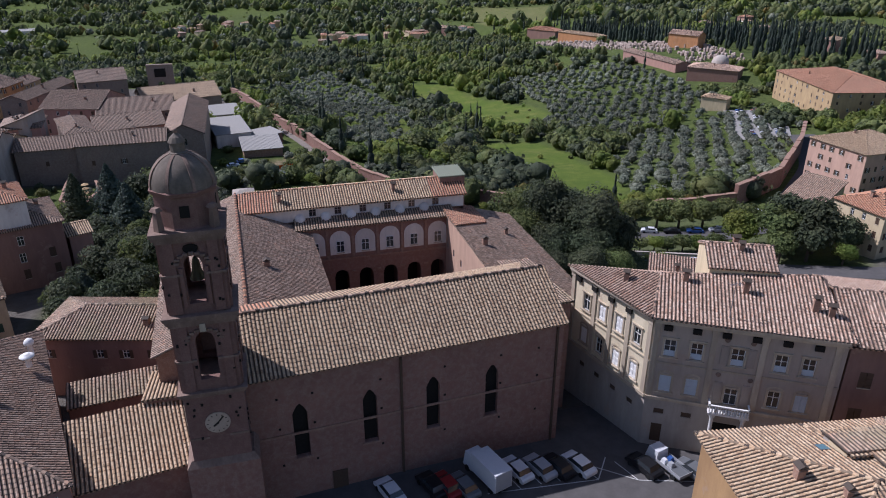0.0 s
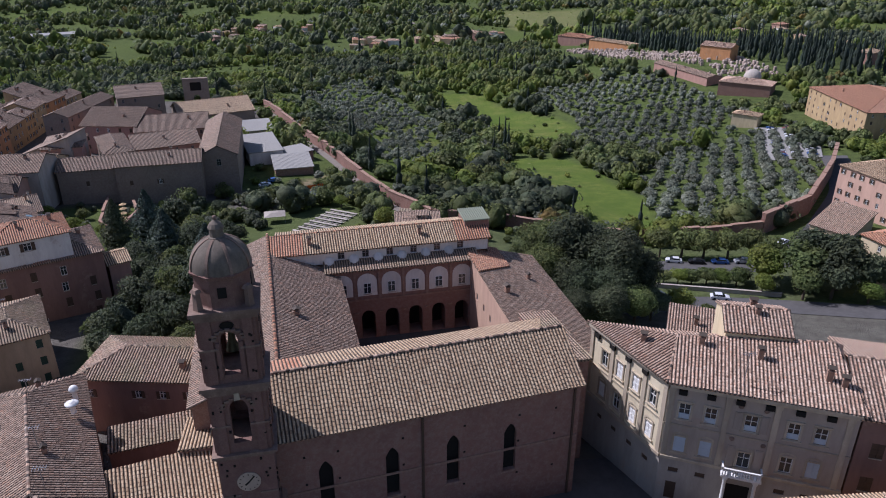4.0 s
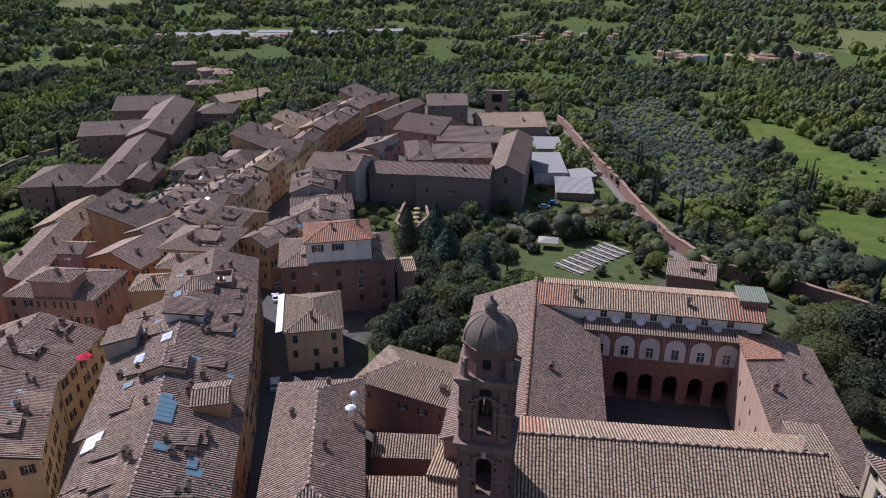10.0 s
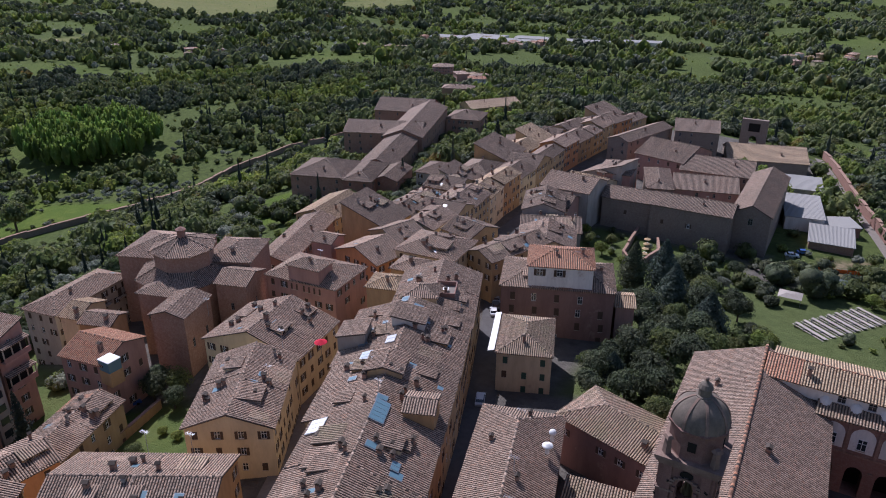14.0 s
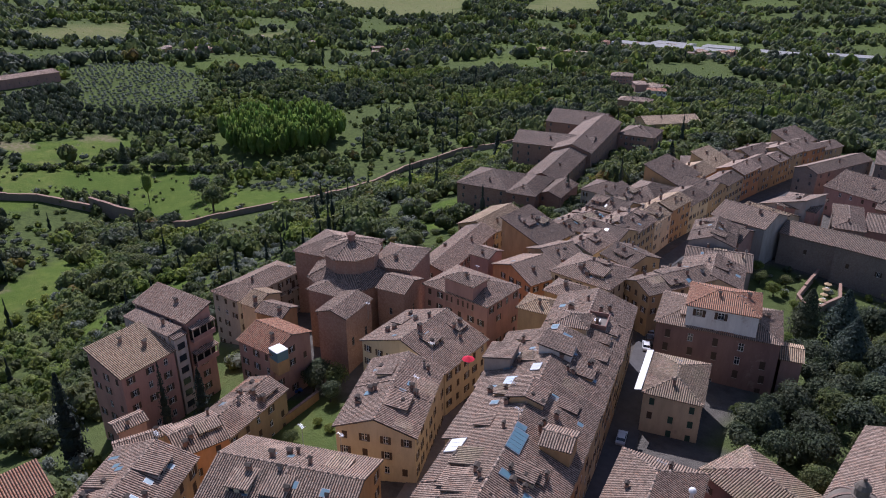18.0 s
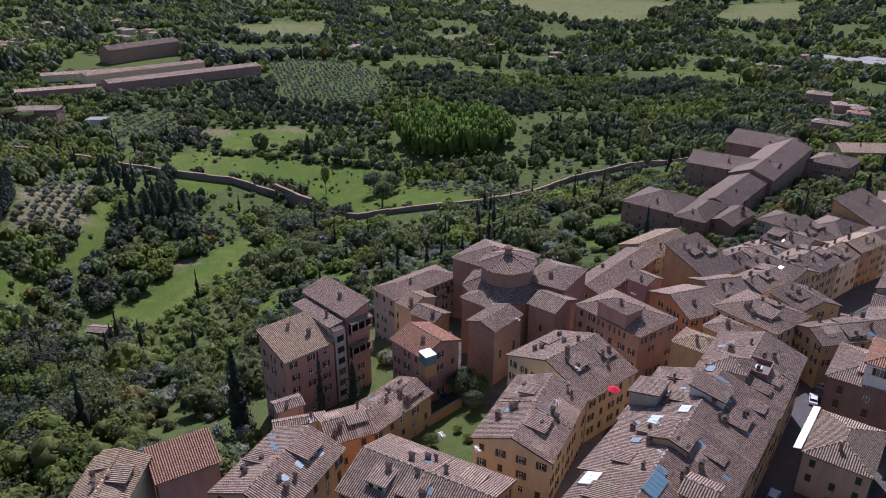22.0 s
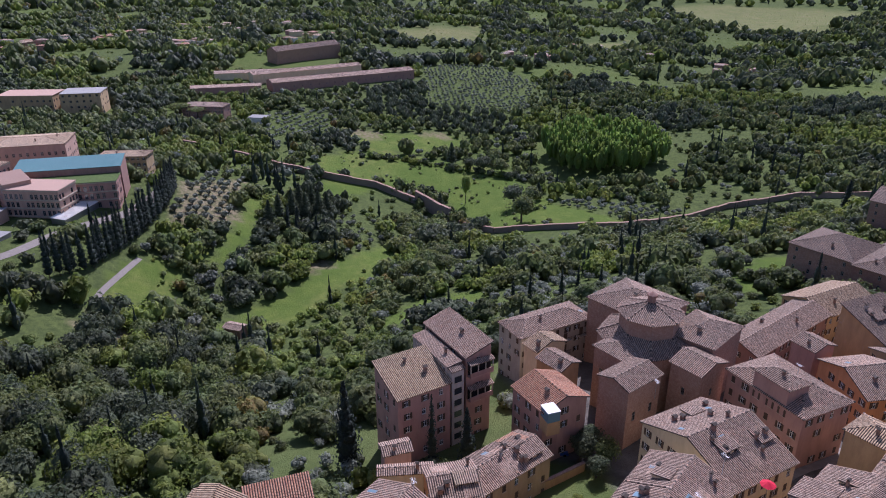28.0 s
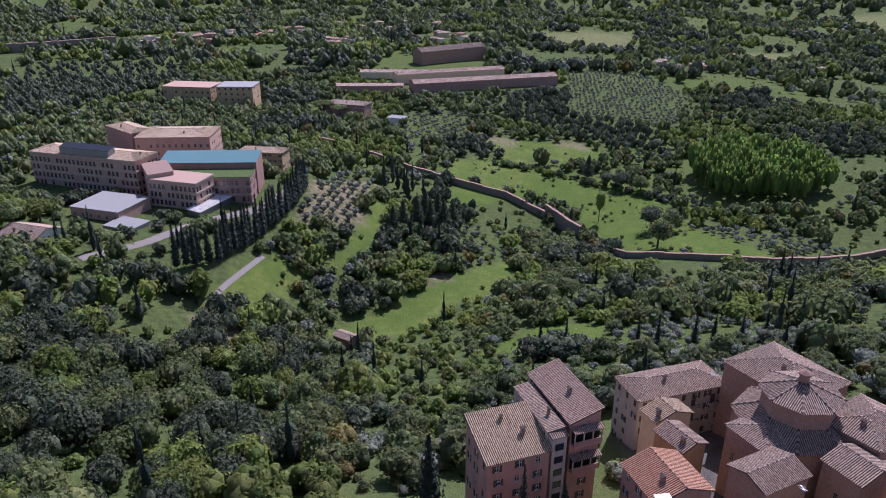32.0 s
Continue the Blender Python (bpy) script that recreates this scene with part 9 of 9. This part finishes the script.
def car_parts(colour):
    if colour in CARM:
        return CARM[colour]
    w = 0.86
    low = [(-2.1, 0.35), (-2.12, 0.75), (-1.95, 0.92), (-1.1, 1.0), (1.15, 1.0), (1.9, 0.86), (2.1, 0.7), (2.12, 0.35)]
    g = Geo()
    for s in (-1, 1):
        q = [(x, s * w, z) for x, z in low]
        g.poly(q if s > 0 else q[::-1])
    for (x0, z0), (x1, z1) in zip(low, low[1:] + low[:1]):
        g.poly([(x0, -w, z0), (x0, w, z0), (x1, w, z1), (x1, -w, z1)])
    cab = [(-1.55, 0.98), (-1.25, 1.42), (0.35, 1.45), (1.05, 0.99)]
    for (x0, z0), (x1, z1) in zip(cab[1:2], cab[2:3]):
        g.poly([(x0, -w * 0.78, z0 + 0.02), (x0, w * 0.78, z0 + 0.02), (x1, w * 0.78, z1 + 0.02), (x1, -w * 0.78, z1 + 0.02)])
        g.poly([(x0, -w * 0.78, z0 - 0.04), (x1, -w * 0.78, z1 - 0.04), (x1, -w * 0.78, z1 + 0.02), (x0, -w * 0.78, z0 + 0.02)])
        g.poly([(x1, w * 0.78, z1 - 0.04), (x0, w * 0.78, z0 - 0.04), (x0, w * 0.78, z0 + 0.02), (x1, w * 0.78, z1 + 0.02)])
    body = bpy.data.meshes.new("body")
    body.from_pydata(g.v, [], g.f)
    body.materials.append(CARP[colour])
    g = Geo()
    for s in (-1, 1):
        q = [(x, s * (w - 0.06 if z < 1.1 else w * 0.77), z) for x, z in cab]
        g.poly(q if s > 0 else q[::-1])
    for (x0, z0), (x1, z1) in zip(cab, cab[1:]):
        y0, y1 = (w - 0.06 if z0 < 1.1 else w * 0.77), (w - 0.06 if z1 < 1.1 else w * 0.77)
        g.poly([(x0, -y0, z0), (x0, y0, z0), (x1, y1, z1), (x1, -y1, z1)])
    glass_ = bpy.data.meshes.new("glazing")
    glass_.from_pydata(g.v, [], g.f)
    glass_.materials.append(GLASS)
    g = Geo()
    g.lathe([(0.0, -0.1), (0.3, -0.1), (0.33, -0.05), (0.33, 0.05), (0.3, 0.1), (0.0, 0.1)], 12)
    wheel = bpy.data.meshes.new("wheel")
    wheel.from_pydata([(x, z, y) for x, y, z in g.v], [], g.f)
    wheel.materials.append(RUBBER)
    CARM[colour] = (body, glass_, wheel)
    return CARM[colour]


def car(x, y, deg, colour, label="", lift_=0.12, group="parked cars"):
    b, gl, wh = car_parts(colour)
    ob = thing("car", x, y, ground_at(x, y) + lift_, label or f"parked {colour} hatchback car on the asphalt", "car", group)
    ob.rotation_euler = (0, 0, radians(deg))
    share("body", b, Matrix(), ob)
    share("glazing", gl, Matrix(), ob)
    for sx in (-1.3, 1.3):
        for sy in (-0.8, 0.8):
            share("wheel", wh, Matrix.Translation((sx, sy, 0.33)), ob)
    return ob


for x, y, c in ((16.0, -2.3, "white"), (20.5, -2.6, "black"), (22.0, -3.0, "red"), (23.7, -3.6, "grey"), (30.1, -2.6, "white"), (32.7, -2.9, "silver"), (34.7, -3.3, "black"), (37.1, -3.5, "white"), (44.1, -5.6, "black"), (48.8, -7.8, "grey")):
    car(x, y, 108, c)
for x, y, a, c in ((-44, 42.5, 112, "silver"), (-60, 80.5, 120, "white"), (-63, 88, 122, "white"), (-61.2, 84.2, 120, "grey"), (2, 181, 20, "blue"), (-1, 176, 15, "white"), (-108, 12, 70, "blue"), (91.4, 68, -8, "blue"), (86.5, 69.5, 12, "grey"), (99.5, 64.6, -25, "white"), (104, 92, 154, "white"), (109, 89.2, 156, "black"), (114.5, 87.2, 158, "blue"), (120, 85.6, 165, "silver"), (140, 96, 30, "white"), (147, 93, 30, "silver")):
    car(x, y, a, c, "", 0.14)
# car park on the opposite hill
cp = Geo().poly([(206, 190, ground_at(206, 190) + 0.4), (226, 184, ground_at(226, 184) + 0.4), (262, 232, ground_at(262, 232) + 0.4), (240, 250, ground_at(240, 250) + 0.4)])
tagged(cp.make("parking_lot", plain("pale_gravel", (0.30, 0.29, 0.27), 0.95)), "pale gravel car park between the olive groves", "parking lot", kind="structure")
for i in range(3):
    for j in range(14):
        if rs.uniform() < 0.88:
            t, s = (j + 0.5) / 14, (i + 0.5) / 3
            x, y = 209 + 33 * t + (18 - 2 * t) * s, 191 + 55 * t + (-4 - 11 * t) * s
            car(x, y, 150 + rs.uniform(-4, 4), ("white", "blue", "silver", "grey", "black", "white", "red")[rs.randint(0, 7)], "", 0.6, "cars in the gravel lot")


def box_truck():
    ob = thing("box_truck", 26.6, -2.6, ground_at(26.6, -2.6) + 0.12, "white box truck parked beside the church", "truck")
    ob.rotation_euler = (0, 0, radians(108))
    Geo().box(-3.0, -1.1, 0.8, 1.4, 1.1, 3.1).make("cargo_box", CARP["white"], ob)
    Geo().prism([(1.45, -1.0), (3.0, -1.0), (3.0, 1.0), (1.45, 1.0)], 0.5, 2.3, 0, 0.85, (1.7, 0)).make("cab", CARP["white"], ob)
    Geo().box(2.35, -0.85, 1.45, 2.8, 0.85, 2.0).make("windscreen", GLASS, ob)
    Geo().box(-3.05, -1.0, 0.9, -3.0, 1.0, 3.0).make("rear_door", CARP["silver"], ob)
    Geo().box(-2.9, -0.5, 0.45, 2.6, 0.5, 0.8).make("chassis", RUBBER, ob)
    for sx in (-2.0, 2.2):
        for sy in (-0.95, 0.95):
            share("wheel", car_parts("white")[2], Matrix.Translation((sx, sy, 0.4)) @ Matrix.Scale(1.2, 4), ob)


def pickup():
    ob = thing("pickup_truck", 46.7, -6.2, ground_at(46.7, -6.2) + 0.12, "white flatbed pickup truck loaded with bags", "truck")
    ob.rotation_euler = (0, 0, radians(104))
    Geo().prism([(0.9, -0.95), (2.6, -0.95), (2.6, 0.95), (0.9, 0.95)], 0.5, 1.95, 0, 0.8, (1.2, 0)).make("cab", CARP["white"], ob)
    Geo().box(1.75, -0.75, 1.25, 2.3, 0.75, 1.7).make("windscreen", GLASS, ob)
    g = Geo().box(-2.6, -1.0, 0.8, 0.85, 1.0, 0.9)
    g.make("flatbed", CARP["grey"], ob)
    for y0, y1, x0, x1 in ((-1.0, -0.95, -2.6, 0.85), (0.95, 1.0, -2.6, 0.85), (-0.95, 0.95, -2.6, -2.55)):
        Geo().box(x0, y0, 0.9, x1, y1, 1.25).make("side_board", CARP["silver"], ob)
    for k, (x, y, c) in enumerate(((0.2, -0.5, "blue"), (0.3, 0.3, "white"), (-0.5, 0.1, "silver"))):
        Geo().prism([(x - 0.35, y - 0.3), (x + 0.35, y - 0.3), (x + 0.35, y + 0.3), (x - 0.35, y + 0.3)], 0.9, 1.35, 0, 0.7).make("bag", CARP[c], ob)
    for sx in (-1.6, 1.9):
        for sy in (-0.85, 0.85):
            share("wheel", car_parts("white")[2], Matrix.Translation((sx, sy, 0.38)) @ Matrix.Scale(1.1, 4), ob)


box_truck()
pickup()

# garden below the cloister
for k in range(9):
    t = k / 8
    x, y = 8.5 + 13.5 * t, 117 + 24 * t
    ob = thing("bench_row", x, y, ground_at(x, y), "long pale bench table on the garden lawn", "bench", "garden benches")
    ob.rotation_euler = (0, 0, radians(-38))
    Geo().box(-4.6, -0.45, 0.68, 4.6, 0.45, 0.76).make("table_top", PLASTER_GREY, ob)
    for sy in (-0.85, 0.85):
        Geo().box(-4.6, sy - 0.15, 0.4, 4.6, sy + 0.15, 0.46).make("seat", PLASTER_GREY, ob)
    for sx in (-4, -1.3, 1.3, 4):
        Geo().box(sx - 0.05, -0.9, -0.2, sx + 0.05, 0.9, 0.66).make("trestle", METAL, ob)
CANVAS = plain("dark_canvas", (0.10, 0.12, 0.11), 0.9)
for x, y, w, d, col, lb in ((2, 137, 6, 5, PLASTER_GREY, "grey canvas garden canopy"), (13, 157, 8, 3.6, CANVAS, "dark green garden shelter roof"), (9, 152, 3.5, 3, plain("red_canvas", (0.35, 0.04, 0.06), 0.9), "small red garden canopy")):
    ob = thing("garden_canopy", x, y, ground_at(x, y), lb + " on thin posts", "canopy", "garden canopies")
    g = Geo()
    g.prism([(-w / 2, -d / 2), (w / 2, -d / 2), (w / 2, d / 2), (-w / 2, d / 2)], 2.4, 3.1, 0, 0.35)
    g.make("canopy_cloth", col, ob)
    for sx in (-1, 1):
        for sy in (-1, 1):
            Geo().box(sx * (w / 2 - 0.2) - 0.05, sy * (d / 2 - 0.2) - 0.05, -0.5, sx * (w / 2 - 0.2) + 0.05, sy * (d / 2 - 0.2) + 0.05, 2.42).make("post", METAL, ob)
ob = thing("safety_net", 15, 172, ground_at(15, 172), "bright orange plastic safety net on stakes", "safety net")
ORANGE = plain("orange_net", (0.75, 0.16, 0.03), 0.8)
for k in range(8):
    x0, x1 = -8 + 2 * k, -6 + 2 * k
    y0, y1 = x0 * 0.4, x1 * 0.4
    za, zb = ground_at(15 + x0, 172 + y0) - ground_at(15, 172), ground_at(15 + x1, 172 + y1) - ground_at(15, 172)
    Geo().poly([(x0, y0, za), (x1, y1, zb), (x1, y1, zb + 1.2), (x0, y0, za + 1.2)]).make("net_panel", ORANGE, ob)
    Geo().box(x0 - 0.04, y0 - 0.04, za - 0.4, x0 + 0.04, y0 + 0.04, za + 1.4).make("stake", METAL, ob)
for x, y, L_, a in ((-20, 133, 24, -30), (-5, 146, 20, 5), (12, 160, 16, 15), (-36, 146, 16, 70)):
    n_ = int(L_ * 14)
    v, f = leaf_cloud(n_, 1.0, 1.0, int(L_), quad=0.28, lumps=12)
    v[:, 0] = np.repeat(rs.uniform(-L_ / 2, L_ / 2, n_), 4) + v[:, 0] * 0.7
    v[:, 1] *= 0.7
    v[:, 2] = v[:, 2] * 0.8 + 0.5
    hob = new("hedge", quads_mesh("hedge", v, f, LEAF_DARK))
    hob.location = (x, y, ground_at(x, y))
    hob.rotation_euler = (0, 0, radians(a))
    tagged(hob, "clipped dark green garden hedge", "hedge", "hedges")
for k in range(5):
    x, y = -42.5 + k * 0.8, 157 - k * 4.2
    ob = thing("garden_parasol", x, y, ground_at(x, y), "small yellow parasol over a garden table", "parasol", "garden parasols")
    Geo().prism([(1.1 * math.cos(i), 1.1 * math.sin(i)) for i in np.arange(0, 6.28, 0.785)], 2.1, 2.6, 0, 0.05).make("shade", PLASTER_YELLOW, ob)
    Geo().box(-0.04, -0.04, 0, 0.04, 0.04, 2.2).make("pole", METAL, ob)
    Geo().box(-0.5, -0.5, 0.7, 0.5, 0.5, 0.76).make("table_top", WHITE, ob)

# roof clutter on the row beside the street
def panel_window(x, y, z, w, h, deg, tilt, material, label, name="roof_window"):
    ob = thing(name, x, y, z, label, "roof window", "roof windows")
    Geo().box(-w / 2 - 0.1, -h / 2 - 0.1, -0.15, w / 2 + 0.1, h / 2 + 0.1, 0.08).make("frame", METAL, ob)
    n_ = max(1, round(w / 1.0))
    for k in range(n_):
        Geo().box(-w / 2 + w * k / n_ + 0.05, -h / 2, 0.0, -w / 2 + w * (k + 1) / n_ - 0.05, h / 2, 0.11).make("pane", material, ob)
    ob.rotation_euler = (radians(tilt), 0, radians(deg))


ROW = (((-27.5, -9.5), (-36.0, 14.0), 19.5, 9.8, 0.44), ((-36.0, 14.0), (-42.0, 30.0), 21, 9.4, 0.36), ((-42.0, 30.0), (-49.5, 48.5), 22, 8.4, 0.34), ((-49.5, 48.5), (-59.0, 71.0), 17, 6.4, 0.36))


def on_row(x, y):
    """Height of the row's tiles at a place, with the turn and tilt of the slope there."""
    best = None
    for a, b, depth, eave, slope in ROW:
        u = (Vector(b) - Vector(a)).normalized()
        q = Vector((x, y)) - Vector(a)
        along, back = q.dot(u), q.dot(Vector((-u.y, u.x)))
        miss = max(0, -along, along - math.dist(a, b))
        if best is None or miss < best[0]:
            side = 1 if back < depth / 2 else -1
            best = (miss, eave + 0.12 + slope * (back if side > 0 else depth - back), math.degrees(math.atan2(u.y, u.x)), side * math.degrees(math.atan(slope)))
    return best[1:]


for x, y, w, h, mt, nm, lb in (
        (-43.6, 9.4, 4.6, 2.2, SKYGLASS, "roof_window", "large blue glazed roof light in three panes"), (-45.6, 12.6, 2.4, 1.6, SKYGLASS, "roof_window", "pale blue roof window beside the large roof light"),
        (-52.1, 5.2, 3.2, 2.6, WHITE, "roof_panel", "white roof panel lying on the tiles"), (-57.1, 41.2, 2.8, 1.7, SKYGLASS, "roof_window", "teal glazed roof window on grey tiles"),
        (-61.5, 43.6, 1.8, 1.3, SKYGLASS, "roof_window", "small blue roof window near the altana"), (-61.9, 32.1, 1.8, 1.1, SKYGLASS, "roof_window", "small blue roof window over the alley"),
        (-56.2, 23.2, 2.8, 1.9, BLIND, "roof_window", "pale glazed roof light with a white blind"), (-50.3, 19.8, 1.1, 1.3, SKYGLASS, "roof_window", "small dark blue roof window"),
        (-55.4, 29.6, 2.2, 1.6, METAL, "roof_panel", "grey metal sheet covering a roof opening"), (-60.6, 28.1, 1.5, 1.1, SKYGLASS, "roof_window", "small blue roof window over the alley"),
        (-54.2, 16.8, 1.0, 1.3, SKYGLASS, "roof_window", "small blue roof window on the west slope"), (-40.5, 3.0, 1.2, 1.6, SKYGLASS, "roof_window", "dark roof window near the ridge"),
        (-36.4, 2.6, 1.6, 1.1, SKYGLASS, "roof_window", "pale blue roof window on the east slope"), (-48.6, 3.2, 0.9, 1.1, SKYGLASS, "roof_window", "small blue roof window on the west slope")):
    z_, deg_, tilt_ = on_row(x, y)
    panel_window(x, y, z_ + 0.3, w, h, deg_, tilt_, mt, lb, nm)
ob = thing("roof_terrace", -59.2, 55.4, 8.6, "roof terrace with low walls and red planters", "terrace")
ob.rotation_euler = (0, 0, radians(113))
Geo().box(-2.8, -2.2, -1.4, 2.8, 2.2, 0.4).make("floor", PAVING, ob)
for x0, y0, x1, y1 in ((-2.8, -2.2, 2.8, -2.0), (-2.8, 2.0, 2.8, 2.2), (2.6, -2.0, 2.8, 2.0), (-2.8, -2.0, -2.6, 2.0)):
    Geo().box(x0, y0, 0.4, x1, y1, 1.35).make("parapet", PLASTER_RED, ob)
for k in range(4):
    Geo().lathe([(0.0, 0.4), (0.22, 0.4), (0.32, 0.85), (0.24, 0.85), (0.2, 0.75), (0.0, 0.75)], 8, -1.9 + k * 1.2, 1.5).make("planter", ROOF_NEW, ob)
Geo().box(-0.6, -0.6, 0.95, 0.6, 0.6, 1.0).make("table_top", WHITE, ob)
Geo().box(-0.06, -0.06, 0.4, 0.06, 0.06, 0.96).make("table_leg", METAL, ob)
ob = thing("terrace_wall", -58.8, 44.6, 8.0, "pale blue rendered wall below the roof loft", "wall")
ob.rotation_euler = (0, 0, radians(25))
Geo().box(-2.6, -0.12, -1.0, 2.6, 0.12, 2.4).make("render_wall", plaster("pale_blue_render", (0.38, 0.40, 0.48), (0.30, 0.32, 0.39)), ob)
Geo().box(-2.75, -0.2, 2.4, 2.75, 0.2, 2.52).make("coping", SANDSTONE, ob)
ob = thing("terrace_umbrella", -72, 30, 4.0, "bright red umbrella on a roof terrace", "umbrella")
Geo().prism([(1.3 * math.cos(i), 1.3 * math.sin(i)) for i in np.arange(0, 6.28, 0.785)], 2.0, 2.6, 0, 0.05).make("shade", plain("red_cloth", (0.6, 0.02, 0.05), 0.8), ob)
Geo().box(-0.04, -0.04, -2, 0.04, 0.04, 2.1).make("pole", METAL, ob)
ob = thing("glazed_veranda", -105.6, 8.2, 1.2, "small glazed veranda with a white roof", "veranda")
Geo().box(-1.6, -1.4, 2.2, 1.6, 1.4, 2.36).make("roof", WHITE, ob)
for sx in (-1, 1):
    Geo().box(sx * 1.5 - 0.04, -1.3, 0, sx * 1.5 + 0.04, 1.3, 2.2).make("pane", SKYGLASS, ob)
    Geo().box(-1.5, sx * 1.3 - 0.04, 0, 1.5, sx * 1.3 + 0.04, 2.2).make("pane", SKYGLASS, ob)
Geo().box(-1.6, -1.4, -3.0, 1.6, 1.4, 0.0).make("base", PLASTER_OCHRE, ob)
ob = thing("garden_shed", -84.5, 11.5, ground_at(-84.5, 11.5), "cream flat-roofed garden annex", "shed")
Geo().box(-3.2, -1.8, -2, 3.2, 1.8, 3.0).make("wall", PLASTER_CREAM, ob)
Geo().box(-3.4, -2.0, 3.0, 3.4, 2.0, 3.25).make("roof", PLASTER_WHITE, ob)
ob.rotation_euler = (0, 0, radians(60))

# aerials on the roofs near the street
def aerial(x, y, z, h=2.6):
    ob = thing("aerial", x, y, z, "thin metal television aerial on a roof mast", "aerial", "aerials")
    Geo().box(-0.03, -0.03, -1.5, 0.03, 0.03, h).make("mast", METAL, ob)
    Geo().box(-0.7, -0.02, h - 0.1, 0.7, 0.02, h - 0.06).make("boom", METAL, ob)
    for k in range(5):
        Geo().box(-0.6 + k * 0.3 - 0.015, -0.4, h - 0.12, -0.6 + k * 0.3 + 0.015, 0.4, h - 0.08).make("element", METAL, ob)


for x, y, z in ((-26, 20, 11.6), (-22.5, 10, 11.8), (-20, 3, 11.8), (-47, 14, 13.0), (-53, 20, 12.0), (-58, 32, 11.0), (-70, 14, 8.0), (-76, 24, 8.0), (-66, -6, 9.0), (-72, -9, 9.0), (-86, -26, 9.5), (-100, 28, 6.2), (-93, 56, 8.0), (-41, 56, 5.2), (-39, 78, 11.4), (53, -4, 18.8)):
    aerial(x, y, z)



# loggia, stair tower and roof terrace of the tall pink house
def loggia(a, b, z0, z1, bays, wall):
    """An open timber-posted loggia set in front of the wall from a to b, with a tiled lean roof and a parapet."""
    ob = thing("loggia", a[0], a[1], z0, "shaded loggia with brick parapet and slim posts", "loggia")
    L_ = math.dist(a, b)
    ob.rotation_euler = (0, 0, math.atan2(b[1] - a[1], b[0] - a[0]))
    h = z1 - z0
    Geo().box(0, -1.1, -0.3, L_, 0.05, 0.0).make("floor_slab", wall, ob)
    Geo().box(0, -1.1, 0.0, L_, -0.94, 0.95).make("parapet", wall, ob)
    for k in range(bays + 1):
        x = 0.12 + (L_ - 0.24) * k / bays
        Geo().box(x - 0.1, -1.08, 0.95, x + 0.1, -0.9, h).make("post", SANDSTONE, ob)
    # no opening is cut; a black sheet paints the loggia's shade
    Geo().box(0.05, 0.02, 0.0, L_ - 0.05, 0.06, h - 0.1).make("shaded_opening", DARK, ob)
    tiled("roof", [(-0.2, -1.35, h), (L_ + 0.2, -1.35, h), (L_ + 0.2, 0.05, h + 0.35), (-0.2, 0.05, h + 0.35)], ROOF_GREY, ob)
    return ob


loggia((-122.9, -2.4), (-124.1, 3.4), 2.6, 5.6, 3, PLASTER_PINK)
loggia((-122.9, -2.4), (-124.1, 3.4), -3.4, -0.6, 3, PLASTER_PINK)
ob = thing("stair_tower", -122.6, -6.6, -14, "grey rendered stair tower with dark landing windows", "tower")
ob.rotation_euler = (0, 0, radians(102))
Geo().box(0, -0.9, 0, 3.0, 0.6, 19.2).make("wall", PLASTER_GREY, ob)
for k in range(6):
    Geo().box(0.6, -0.95, 1.6 + k * 2.9, 2.4, -0.85, 3.1 + k * 2.9).make("window", GLASS, ob)
    Geo().box(0.5, -1.02, 1.45 + k * 2.9, 2.5, -0.85, 1.6 + k * 2.9).make("sill", SANDSTONE, ob)
tiled("roof", [(-0.3, -1.2, 19.1), (3.3, -1.2, 19.1), (3.3, 0.9, 19.7), (-0.3, 0.9, 19.7)], ROOF_DARK, ob)

# balconies of the villa
for u_, z_ in ((2.5, -6.4), (8.0, -6.4), (14.0, -6.4), (19.0, -6.4), (8.0, -10.2), (14.0, -10.2)):
    ob = thing("balcony", 0, 0, 0, "small balcony with dark iron railing on the villa", "balcony", "villa balconies")
    ob.matrix_basis = wall_frame((-140.4, 18.6), (-144.0, 40.6), u_, z_)
    Geo().box(-1.3, -1.1, -0.18, 1.3, 0.0, 0.0).make("slab", SANDSTONE, ob)
    Geo().box(-1.3, -1.1, 0.92, 1.3, -1.05, 1.0).make("handrail", SHUTTER, ob)
    for k in range(11):
        Geo().box(-1.28 + k * 0.252, -1.09, 0.0, -1.24 + k * 0.252, -1.06, 0.95).make("baluster", SHUTTER, ob)
    Geo().box(-0.55, -0.03, 0.0, 0.55, 0.02, 2.2).make("door", SHUTTER, ob)
